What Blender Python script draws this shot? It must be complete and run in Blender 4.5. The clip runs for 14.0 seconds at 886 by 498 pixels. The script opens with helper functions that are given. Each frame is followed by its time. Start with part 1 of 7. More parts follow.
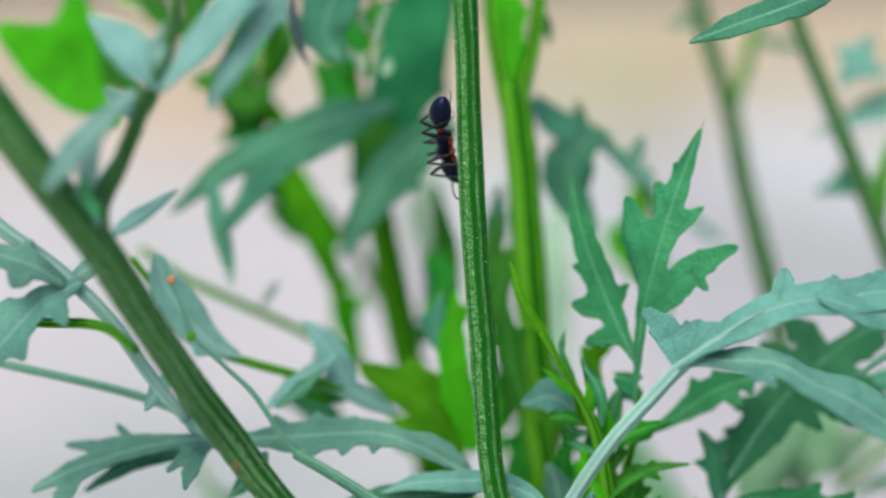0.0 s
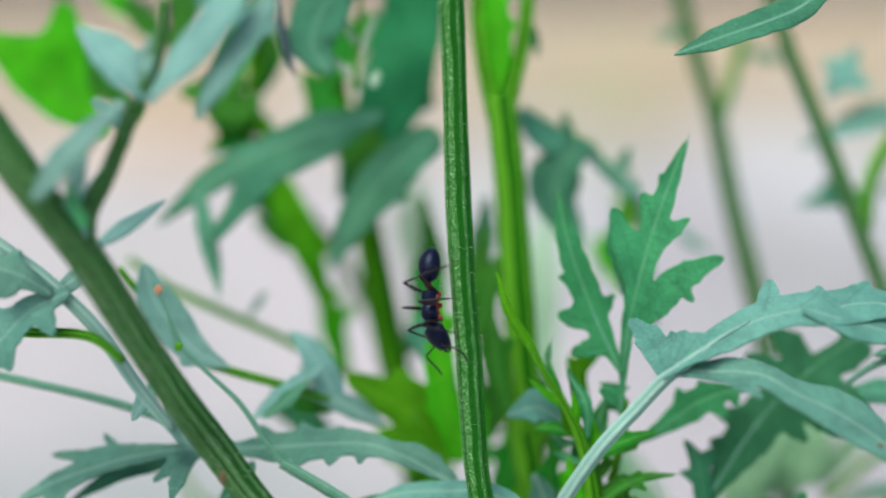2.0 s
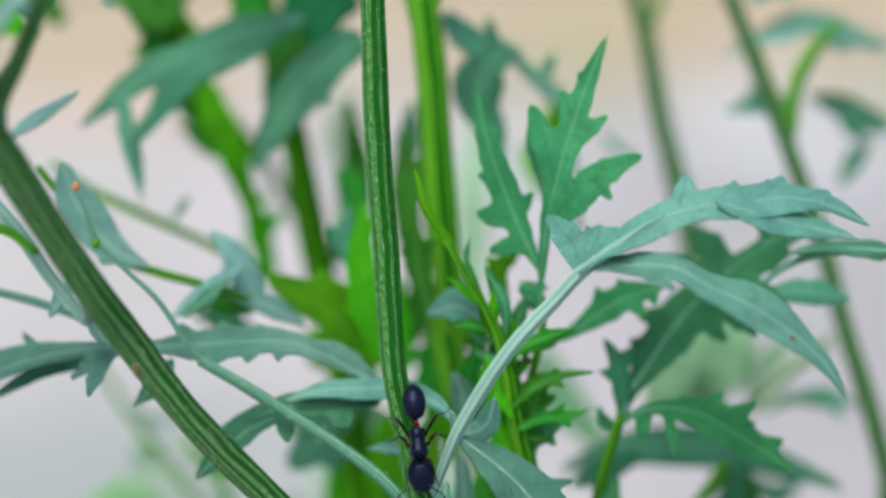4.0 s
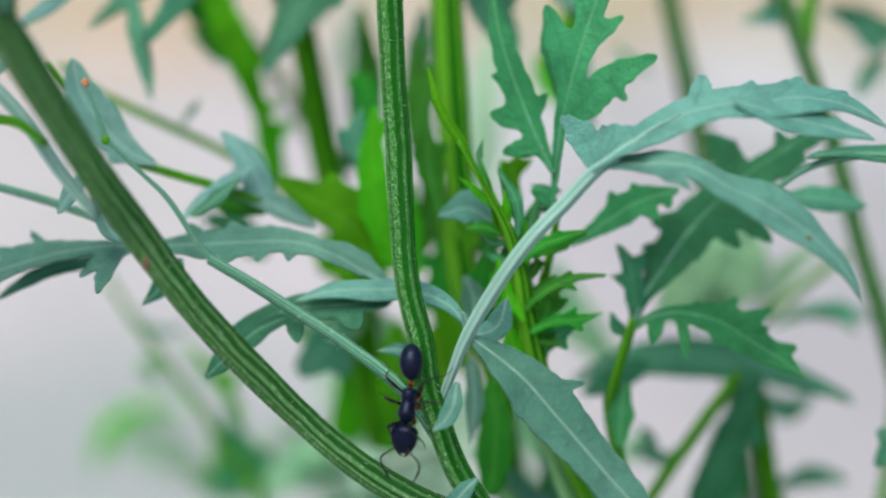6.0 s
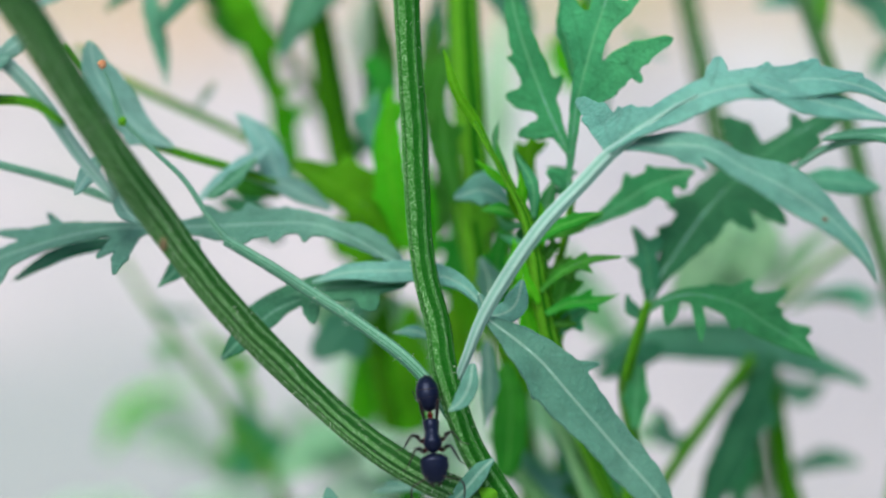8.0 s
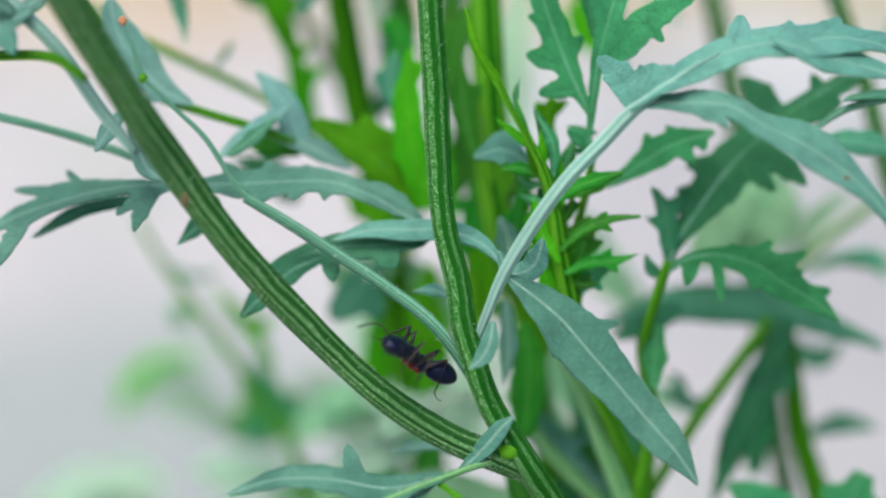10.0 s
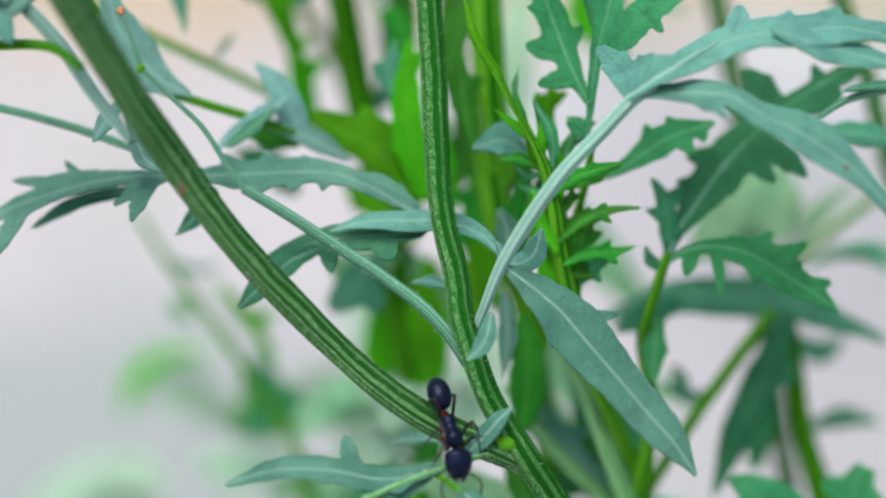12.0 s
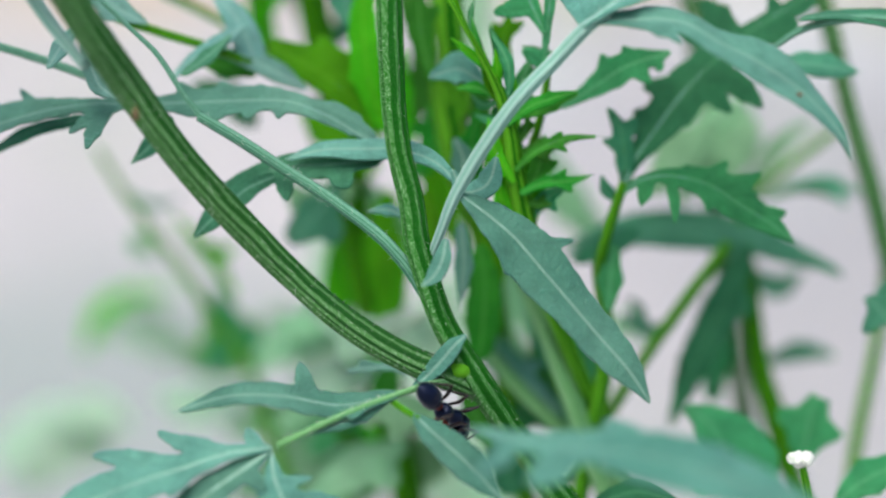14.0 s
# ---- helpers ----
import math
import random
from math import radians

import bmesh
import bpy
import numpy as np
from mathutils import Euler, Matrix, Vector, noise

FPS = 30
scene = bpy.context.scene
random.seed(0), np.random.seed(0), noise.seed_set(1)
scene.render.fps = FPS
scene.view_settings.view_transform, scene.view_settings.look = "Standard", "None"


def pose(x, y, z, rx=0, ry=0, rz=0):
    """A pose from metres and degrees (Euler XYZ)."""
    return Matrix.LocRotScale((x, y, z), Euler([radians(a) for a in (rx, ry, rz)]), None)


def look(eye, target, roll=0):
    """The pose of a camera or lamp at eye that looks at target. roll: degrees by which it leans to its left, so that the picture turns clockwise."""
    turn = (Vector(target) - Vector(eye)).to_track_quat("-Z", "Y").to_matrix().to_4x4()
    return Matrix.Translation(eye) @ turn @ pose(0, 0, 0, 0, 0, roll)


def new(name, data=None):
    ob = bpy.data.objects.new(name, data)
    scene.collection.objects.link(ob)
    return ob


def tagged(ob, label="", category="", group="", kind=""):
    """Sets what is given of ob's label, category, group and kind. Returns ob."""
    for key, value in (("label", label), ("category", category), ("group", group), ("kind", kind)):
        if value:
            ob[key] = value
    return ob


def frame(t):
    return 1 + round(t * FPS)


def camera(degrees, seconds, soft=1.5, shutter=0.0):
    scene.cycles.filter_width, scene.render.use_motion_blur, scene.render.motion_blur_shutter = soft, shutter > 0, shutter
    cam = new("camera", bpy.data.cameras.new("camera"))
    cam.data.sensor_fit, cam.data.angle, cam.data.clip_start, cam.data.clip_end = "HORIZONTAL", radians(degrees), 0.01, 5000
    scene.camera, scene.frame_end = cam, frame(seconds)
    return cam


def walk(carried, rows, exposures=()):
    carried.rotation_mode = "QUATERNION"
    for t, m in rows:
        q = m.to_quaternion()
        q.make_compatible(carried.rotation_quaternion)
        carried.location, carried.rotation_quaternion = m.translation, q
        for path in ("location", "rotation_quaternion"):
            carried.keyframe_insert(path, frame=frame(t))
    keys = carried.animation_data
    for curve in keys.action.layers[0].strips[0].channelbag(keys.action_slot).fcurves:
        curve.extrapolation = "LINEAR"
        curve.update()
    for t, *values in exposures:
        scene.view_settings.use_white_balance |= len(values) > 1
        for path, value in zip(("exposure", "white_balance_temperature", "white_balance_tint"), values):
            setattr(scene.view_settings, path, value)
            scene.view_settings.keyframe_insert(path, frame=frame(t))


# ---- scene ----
cam = camera(26, 14.0, soft=2.2, shutter=0.5)
cam.data.dof.use_dof = True
cam.data.dof.focus_distance = 0.1704
cam.data.dof.aperture_fstop = 7.5
walk(cam, [
    (0.0, pose(-0.00376, -0.16993, 0.34130, 82.193, 0.897, 0.945)),
    (0.5, pose(-0.00355, -0.17062, 0.34139, 82.394, 0.856, 0.862)),
    (1.0, pose(-0.00343, -0.17022, 0.34132, 82.511, 0.811, 0.818)),
    (1.5, pose(-0.00409, -0.17027, 0.34180, 82.386, 0.740, 0.607)),
    (2.0, pose(-0.00341, -0.17052, 0.34131, 82.533, 0.758, 0.675)),
    (2.5, pose(-0.00383, -0.17036, 0.34162, 82.424, 0.683, 0.454)),
    (3.0, pose(-0.00330, -0.17030, 0.34065, 82.473, 0.684, 0.572)),
    (3.5, pose(-0.00315, -0.17052, 0.34016, 82.190, 0.686, 0.411)),
    (4.0, pose(0.00118, -0.17129, 0.33568, 81.292, 0.568, -0.232)),
    (4.2, pose(0.00068, -0.17052, 0.33436, 80.865, 0.522, -0.300)),
    (6.5, pose(0.00000, -0.17049, 0.33000, 80.000, -0.000, -0.000)),
    (7.0, pose(-0.00075, -0.17088, 0.32974, 79.919, 0.065, 0.084)),
    (7.5, pose(-0.00096, -0.17115, 0.32952, 79.889, -0.016, 0.112)),
    (8.0, pose(-0.00047, -0.17100, 0.32934, 79.815, 0.052, 0.163)),
    (8.2, pose(-0.00079, -0.17121, 0.32759, 79.548, 0.023, 0.148)),
    (10.5, pose(-0.00258, -0.17135, 0.32726, 79.260, -0.248, 0.286)),
    (11.0, pose(-0.00303, -0.17155, 0.32756, 79.411, -0.251, 0.354)),
    (11.5, pose(-0.00283, -0.17146, 0.32659, 79.807, -0.156, 0.492)),
    (12.0, pose(-0.00100, -0.17097, 0.32610, 79.349, -0.197, 0.591)),
    (12.5, pose(-0.00077, -0.17113, 0.32596, 79.217, -0.213, 0.493)),
    (13.0, pose(-0.00066, -0.17076, 0.32566, 78.966, -0.252, 0.279)),
    (13.5, pose(0.00128, -0.17134, 0.32456, 78.552, -0.362, 0.157)),
    (14.0, pose(0.00076, -0.17171, 0.32322, 78.192, -0.421, -0.130)),
], exposures=((0, 0.70, 6560, 5), (4.2, 0.70, 6560, 5), (6.5, 0.68, 6560, 5), (7.2, 0.83, 6560, 5), (14.0, 0.80, 6560, 5)))

# ---- light: soft, open shade under a bright sky ----
world = bpy.data.worlds.new("world")
scene.world = world
world.use_nodes = True
wn = world.node_tree.nodes
sky = wn.new("ShaderNodeTexSky")
sky.sky_type, sky.sun_disc = "NISHITA", False
sky.sun_elevation, sky.sun_rotation = radians(58), radians(200)
sky.dust_density = 4.0
wn["Background"].inputs["Strength"].default_value = 0.14
world.node_tree.links.new(sky.outputs["Color"], wn["Background"].inputs["Color"])
sun = new("sun", bpy.data.lights.new("sun", "SUN"))
sun.data.energy, sun.data.angle, sun.data.color = 1.5, radians(40), (1.0, 0.96, 0.92)
sun.matrix_world = look((-0.25, -0.55, 1.0), (0, 0, 0))


# ---- materials ----
def shader(name):
    m = bpy.data.materials.new(name)
    m.use_nodes = True
    t = m.node_tree
    return m, t.nodes, t.links, t.nodes["Principled BSDF"]


def mix_colour(nodes, links, fac, a, b, kind="MIX"):
    n = nodes.new("ShaderNodeMix")
    n.data_type, n.blend_type = "RGBA", kind
    for k, v in ((0, fac), (6, a), (7, b)):
        if isinstance(v, (int, float, tuple)):
            n.inputs[k].default_value = v if not isinstance(v, tuple) else (*v, 1)
        else:
            links.new(v, n.inputs[k])
    return n.outputs[2]


def ramp(nodes, links, value, lo, hi, a=0.0, b=1.0):
    n = nodes.new("ShaderNodeMapRange")
    n.interpolation_type = "SMOOTHSTEP"
    links.new(value, n.inputs[0])
    for k, v in zip((1, 2, 3, 4), (lo, hi, a, b)):
        n.inputs[k].default_value = v
    return n.outputs[0]


def noise_of(nodes, links, vector, scale, detail=3.0, rough=0.55):
    n = nodes.new("ShaderNodeTexNoise")
    n.inputs["Scale"].default_value, n.inputs["Detail"].default_value, n.inputs["Roughness"].default_value = scale, detail, rough
    links.new(vector, n.inputs["Vector"])
    return n.outputs["Fac"]


def leaf_material(name, colour, young, vein, through_light=0.35, rough=0.55, down=0.25, gloss=0.12):
    """Soft matt leaf: mottled green, pale veins, fine down, light passing through."""
    m, nodes, links, bsdf = shader(name)
    co = nodes.new("ShaderNodeTexCoord")
    info = nodes.new("ShaderNodeObjectInfo")
    uv = nodes.new("ShaderNodeSeparateXYZ")
    links.new(co.outputs["UV"], uv.inputs[0])
    big = noise_of(nodes, links, co.outputs["Object"], 90, 3)
    fine = noise_of(nodes, links, co.outputs["Object"], 2600, 3)
    blotch = noise_of(nodes, links, co.outputs["Object"], 320, 3)
    base = mix_colour(nodes, links, ramp(nodes, links, big, 0.35, 0.7), colour, young)
    base = mix_colour(nodes, links, ramp(nodes, links, fine, 0.5, 0.75, 0, 0.35), base, tuple(min(1, c * 1.6 + 0.02) for c in colour))
    base = mix_colour(nodes, links, ramp(nodes, links, blotch, 0.4, 0.7, 0, 0.5), base, tuple(c * 0.62 for c in colour))
    net = nodes.new("ShaderNodeTexVoronoi")
    net.feature = "DISTANCE_TO_EDGE"
    net.inputs["Scale"].default_value = 1050
    links.new(co.outputs["Object"], net.inputs["Vector"])
    mesh_lines = ramp(nodes, links, net.outputs["Distance"], 0.0, 0.12, 0.16, 0)
    base = mix_colour(nodes, links, mesh_lines, base, tuple(c * 0.5 for c in colour))
    tone = nodes.new("ShaderNodeHueSaturation")
    links.new(ramp(nodes, links, info.outputs["Random"], 0, 1, 0.8, 1.2), tone.inputs["Value"])
    links.new(ramp(nodes, links, info.outputs["Random"], 0, 1, 0.485, 0.51), tone.inputs["Hue"])
    links.new(base, tone.inputs["Color"])
    away = nodes.new("ShaderNodeMath")
    away.operation = "ABSOLUTE"
    links.new(uv.outputs[0], away.inputs[0])
    base = mix_colour(nodes, links, ramp(nodes, links, uv.outputs[1], 0.004, 0.03, 0.35, 0), tone.outputs["Color"], tuple(c * 0.55 for c in colour))
    base = mix_colour(nodes, links, ramp(nodes, links, away.outputs[0], 0.002, 0.022, 0.4, 0), base, vein)
    links.new(base, bsdf.inputs["Base Color"])
    bsdf.inputs["Roughness"].default_value = rough
    bsdf.inputs["Specular IOR Level"].default_value = gloss
    bsdf.inputs["Sheen Weight"].default_value, bsdf.inputs["Sheen Roughness"].default_value = down, 0.45
    bsdf.inputs["Sheen Tint"].default_value = (0.75, 0.95, 1.0, 1)
    bump = nodes.new("ShaderNodeBump")
    bump.inputs["Strength"].default_value, bump.inputs["Distance"].default_value = 0.8, 0.0003
    links.new(fine, bump.inputs["Height"])
    soft_bump = nodes.new("ShaderNodeBump")
    soft_bump.inputs["Strength"].default_value, soft_bump.inputs["Distance"].default_value = 0.18, 0.00014
    links.new(blotch, soft_bump.inputs["Height"])
    links.new(bump.outputs[0], soft_bump.inputs["Normal"])
    net_bump = nodes.new("ShaderNodeBump")
    net_bump.inputs["Strength"].default_value, net_bump.inputs["Distance"].default_value = 0.18, 0.0001
    links.new(ramp(nodes, links, net.outputs["Distance"], 0.0, 0.25), net_bump.inputs["Height"])
    links.new(soft_bump.outputs[0], net_bump.inputs["Normal"])
    links.new(net_bump.outputs[0], bsdf.inputs["Normal"])
    glow = nodes.new("ShaderNodeBsdfTranslucent")
    lit = mix_colour(nodes, links, 1.0, base, (0.85, 1.7, 0.4), "MULTIPLY")
    links.new(lit, glow.inputs["Color"])
    both = nodes.new("ShaderNodeMixShader")
    both.inputs[0].default_value = through_light
    links.new(bsdf.outputs[0], both.inputs[1])
    links.new(glow.outputs[0], both.inputs[2])
    links.new(both.outputs[0], nodes["Material Output"].inputs["Surface"])
    return m


def stem_material(name, groove, ridge, speckle, ribs=9, specks=1.0):
    """Ridged stalk: dark grooves, paler ridges set with tiny white dots of down."""
    m, nodes, links, bsdf = shader(name)
    co = nodes.new("ShaderNodeTexCoord")
    uv = nodes.new("ShaderNodeSeparateXYZ")
    links.new(co.outputs["UV"], uv.inputs[0])
    turn = nodes.new("ShaderNodeMath")
    turn.operation = "MULTIPLY"
    turn.inputs[1].default_value = math.pi * ribs
    sway = noise_of(nodes, links, co.outputs["Object"], 260, 2)
    lean = nodes.new("ShaderNodeMath")
    lean.operation = "MULTIPLY_ADD"
    links.new(sway, lean.inputs[0])
    lean.inputs[1].default_value = 0.05
    links.new(uv.outputs[0], lean.inputs[2])
    links.new(lean.outputs[0], turn.inputs[0])
    cosine = nodes.new("ShaderNodeMath")
    cosine.operation = "COSINE"
    links.new(turn.outputs[0], cosine.inputs[0])
    size = nodes.new("ShaderNodeMath")
    size.operation = "ABSOLUTE"
    links.new(cosine.outputs[0], size.inputs[0])
    high = ramp(nodes, links, size.outputs[0], 0.52, 0.8)
    big = noise_of(nodes, links, co.outputs["Object"], 60, 3)
    fine = noise_of(nodes, links, co.outputs["Object"], 9000, 2.5, 0.6)
    base = mix_colour(nodes, links, high, groove, ridge)
    base = mix_colour(nodes, links, ramp(nodes, links, big, 0.3, 0.75, 0, 0.35), base, tuple(c * 0.6 for c in ridge))
    dots = nodes.new("ShaderNodeMath")
    dots.operation = "MULTIPLY"
    links.new(ramp(nodes, links, fine, 0.52, 0.66, 0, specks), dots.inputs[0])
    links.new(ramp(nodes, links, size.outputs[0], 0.5, 0.9, 0.08, 1), dots.inputs[1])
    base = mix_colour(nodes, links, dots.outputs[0], base, speckle)
    links.new(base, bsdf.inputs["Base Color"])
    bsdf.inputs["Roughness"].default_value = 0.55
    bsdf.inputs["Specular IOR Level"].default_value = 0.06
    bump = nodes.new("ShaderNodeBump")
    bump.inputs["Strength"].default_value, bump.inputs["Distance"].default_value = 0.6, 0.00015
    links.new(fine, bump.inputs["Height"])
    links.new(bump.outputs[0], bsdf.inputs["Normal"])
    return m


def plain_material(name, colour, rough=0.5, spec=0.5, second=None, scale=600, bump_size=0.0001, coat=0.0):
    m, nodes, links, bsdf = shader(name)
    co = nodes.new("ShaderNodeTexCoord")
    n = noise_of(nodes, links, co.outputs["Object"], scale, 4)
    links.new(mix_colour(nodes, links, ramp(nodes, links, n, 0.35, 0.7), colour, second or tuple(c * 0.7 for c in colour)), bsdf.inputs["Base Color"])
    bsdf.inputs["Roughness"].default_value, bsdf.inputs["Specular IOR Level"].default_value = rough, spec
    bsdf.inputs["Coat Weight"].default_value = coat
    b = nodes.new("ShaderNodeBump")
    b.inputs["Strength"].default_value, b.inputs["Distance"].default_value = 0.4, bump_size
    links.new(n, b.inputs["Height"])
    links.new(b.outputs[0], bsdf.inputs["Normal"])
    return m


# blue-green leaf, lightened in colour for the sky's sheen on upper faces
TEAL = leaf_material("leaf_blue_green_sheen", (0.058, 0.194, 0.150), (0.106, 0.272, 0.219), (0.30, 0.44, 0.37), 0.2, down=0.16, gloss=0.2)
GREEN = leaf_material("leaf_green", (0.030, 0.203, 0.076), (0.054, 0.278, 0.106), (0.16, 0.40, 0.21), 0.3, down=0.02)
DARK = leaf_material("leaf_deep_green", (0.024, 0.148, 0.072), (0.040, 0.196, 0.097), (0.09, 0.29, 0.14), 0.3, down=0.02)
# fresh yellow-green, base colour raised to carry the glow of light shining through
BACKLIT = leaf_material("leaf_fresh_backlit", (0.074, 0.355, 0.008), (0.114, 0.425, 0.012), (0.19, 0.49, 0.03), 0.55, 0.5, 0.0, 0.1)
# far leaves: bright light on them is put into the pale base colour
MINT_LIT = leaf_material("leaf_lit_mint", (0.19, 0.39, 0.24), (0.27, 0.47, 0.31), (0.3, 0.48, 0.34), 0.35, down=0.1)
STEM = stem_material("stem_main", (0.002, 0.066, 0.001), (0.020, 0.128, 0.013), (0.34, 0.55, 0.32), 8, 0.8)
STEM_SIDE = stem_material("stem_side", (0.007, 0.058, 0.007), (0.044, 0.142, 0.035), (0.30, 0.45, 0.29), 13, 0.75)
STEM_FRESH = stem_material("stem_fresh", (0.003, 0.085, 0.000), (0.080, 0.28, 0.012), (0.2, 0.4, 0.08), 5, 0.15)
# green stalk whose colours are darkened for the shade among the leaves
STEM_SHADED = stem_material("stem_shaded", (0.009, 0.085, 0.001), (0.046, 0.200, 0.002), (0.05, 0.18, 0.02), 6, 0.15)
STEM_TEAL = stem_material("stem_blue_green", (0.045, 0.165, 0.095), (0.12, 0.29, 0.20), (0.34, 0.54, 0.43), 7, 0.4)
PETIOLE = stem_material("petiole", (0.15, 0.31, 0.25), (0.24, 0.40, 0.345), (0.52, 0.66, 0.60), 4, 0.3)
RIB_PALE = plain_material("midrib_pale", (0.25, 0.45, 0.35), 0.5, 0.3)
RIB_GREEN = plain_material("midrib_green", (0.05, 0.24, 0.06), 0.5, 0.3)
RIB_JADE = plain_material("midrib_jade", (0.13, 0.33, 0.24), 0.5, 0.3)
HAIR = plain_material("plant_hair", (0.7, 0.76, 0.68), 0.6, 0.3)
# whitish variant, bright light and far blur also put into the colour
PALE_LIT = leaf_material("leaf_lit_whitish", (0.34, 0.46, 0.39), (0.41, 0.53, 0.46), (0.45, 0.55, 0.46), 0.35, down=0.1)
POD = stem_material("pod_withered", (0.03, 0.05, 0.055), (0.06, 0.09, 0.10), (0.14, 0.18, 0.18), 4, 0.2)
DEEP = leaf_material("leaf_dark_green", (0.014, 0.155, 0.052), (0.026, 0.205, 0.072), (0.06, 0.26, 0.11), 0.3, down=0.0)
GRASS = leaf_material("leaf_grass_green", (0.022, 0.205, 0.016), (0.042, 0.275, 0.026), (0.12, 0.38, 0.08), 0.4, down=0.0)
STEM_PALE = stem_material("stem_pale", (0.05, 0.19, 0.05), (0.16, 0.36, 0.15), (0.42, 0.58, 0.40), 6, 0.5)
JADE = leaf_material("leaf_jade", (0.044, 0.198, 0.125), (0.078, 0.265, 0.168), (0.22, 0.44, 0.32), 0.25, down=0.03)
ICE = leaf_material("leaf_silvery", (0.125, 0.285, 0.255), (0.19, 0.37, 0.335), (0.32, 0.48, 0.44), 0.2, down=0.06)
HAZE = leaf_material("leaf_grey_green", (0.090, 0.245, 0.195), (0.140, 0.320, 0.260), (0.30, 0.46, 0.40), 0.2, down=0.06)

# ---- shapes ----
MM = 0.001


def spline(points, step=0.5):
    """Smooth curve through the points (any number of columns), sampled about every step in the first three."""
    p = np.array(points, float)
    d = np.maximum(np.linalg.norm(np.diff(p[:, :3], axis=0), axis=1), 1e-6)[:, None]
    g = np.diff(p, axis=0) / d
    m = np.vstack([g[:1], (g[:-1] * d[1:] + g[1:] * d[:-1]) / (d[1:] + d[:-1]), g[-1:]])
    out = []
    for i in range(len(g)):
        n = max(2, int(d[i, 0] / step))
        t = (np.arange(n) / n)[:, None]
        a, b = p[i], p[i + 1]
        out.append((2 * t ** 3 - 3 * t ** 2 + 1) * a + (t ** 3 - 2 * t ** 2 + t) * d[i] * m[i] + (3 * t ** 2 - 2 * t ** 3) * b + (t ** 3 - t ** 2) * d[i] * m[i + 1])
    out.append(p[-1][None])
    return np.vstack(out)


def unit(v):
    return v / np.maximum(np.linalg.norm(v, axis=-1, keepdims=True), 1e-12)


def leaf_frame(mid, face):
    """Points along a midrib, their running length, and the directions along it, across it and out of the upper face."""
    p = spline(mid, 0.6)
    s = np.concatenate([[0], np.cumsum(np.linalg.norm(np.diff(p, axis=0), axis=1))])
    t = unit(np.gradient(p, axis=0))
    n = np.array(face, float)[None] - t * (t @ np.array(face, float))[:, None]
    n = unit(n)
    return p, s, t, np.cross(n, t), n


def mesh_object(name, verts, faces, material, parent=None, uv=None, smooth=True):
    """One mesh object from arrays in millimetres of world space, seated under its parent."""
    base = np.array(parent.location if parent and parent.parent is None else (0, 0, 0)) if parent else np.zeros(3)
    if parent and parent.parent is not None:
        base = np.array(parent.parent.location)
    me = bpy.data.meshes.new(name)
    me.from_pydata((np.asarray(verts) * MM - base).tolist(), [], faces)
    if uv is not None:
        layer = me.uv_layers.new(name="UVMap")
        loops = np.zeros(len(me.loops), np.int32)
        me.loops.foreach_get("vertex_index", loops)
        layer.data.foreach_set("uv", np.asarray(uv, np.float32)[loops].ravel())
    if smooth:
        me.polygons.foreach_set("use_smooth", [True] * len(me.polygons))
    me.materials.append(material)
    ob = new(name, me)
    if parent:
        ob.parent = parent
    return ob


def part(name, bm, material, parent, label=""):
    me = bpy.data.meshes.new(name)
    bm.to_mesh(me)
    bm.free()
    for p in me.polygons:
        p.use_smooth = True
    me.materials.append(material)
    ob = new(name, me)
    ob.parent = parent
    if label:
        tagged(ob, label)
    return ob


def tube(points, ribs=0, depth=0.0, around=24, step=0.7, close=True, turn=0.0, swirl=0.3, phase=0.6):
    """A tapering, ridged stalk through (x, y, z, radius) points. Returns vertices, faces and UVs (turn, length)."""
    c = spline(points, step)
    p, r = c[:, :3], c[:, 3]
    t = unit(np.gradient(p, axis=0))
    ref = np.array([0.3, -1.0, 0.1])
    a = unit(ref[None] - t * (t @ ref)[:, None])
    b = np.cross(t, a)
    th = np.arange(around + 1) / around * 2 * np.pi
    length = np.concatenate([[0], np.cumsum(np.linalg.norm(np.diff(p, axis=0), axis=1))])
    warp = th + swirl * np.sin(2 * th + phase) + turn
    bump = np.abs(np.cos(warp * ribs / 2)) ** 1.5 if ribs else np.zeros_like(th)
    rad = r[:, None] * (1 - depth + depth * bump[None])
    rad = rad * (1 + 0.03 * np.sin(length / 2.7)[:, None])
    v = p[:, None] + rad[..., None] * (np.cos(th)[None, :, None] * a[:, None] + np.sin(th)[None, :, None] * b[:, None])
    n, m = len(p), around + 1
    uv = np.stack(np.broadcast_arrays(warp[None] / (2 * np.pi), length[:, None]), -1).reshape(-1, 2)
    faces = [(i * m + j, i * m + j + 1, (i + 1) * m + j + 1, (i + 1) * m + j) for i in range(n - 1) for j in range(around)]
    if close:
        faces += [tuple(range(around - 1, -1, -1)), tuple((n - 1) * m + j for j in range(around))]
    return v.reshape(-1, 3), faces, uv


def stalk(name, parent, material, points, ribs=9, depth=0.16, around=36, step=0.7, label="", turn=0.0, swirl=0.3, phase=0.6):
    v, f, uv = tube(points, ribs, depth, around, step, True, turn, swirl, phase)
    ob = mesh_object(name, v, f, material, parent, uv)
    if label:
        tagged(ob, label)
    return ob


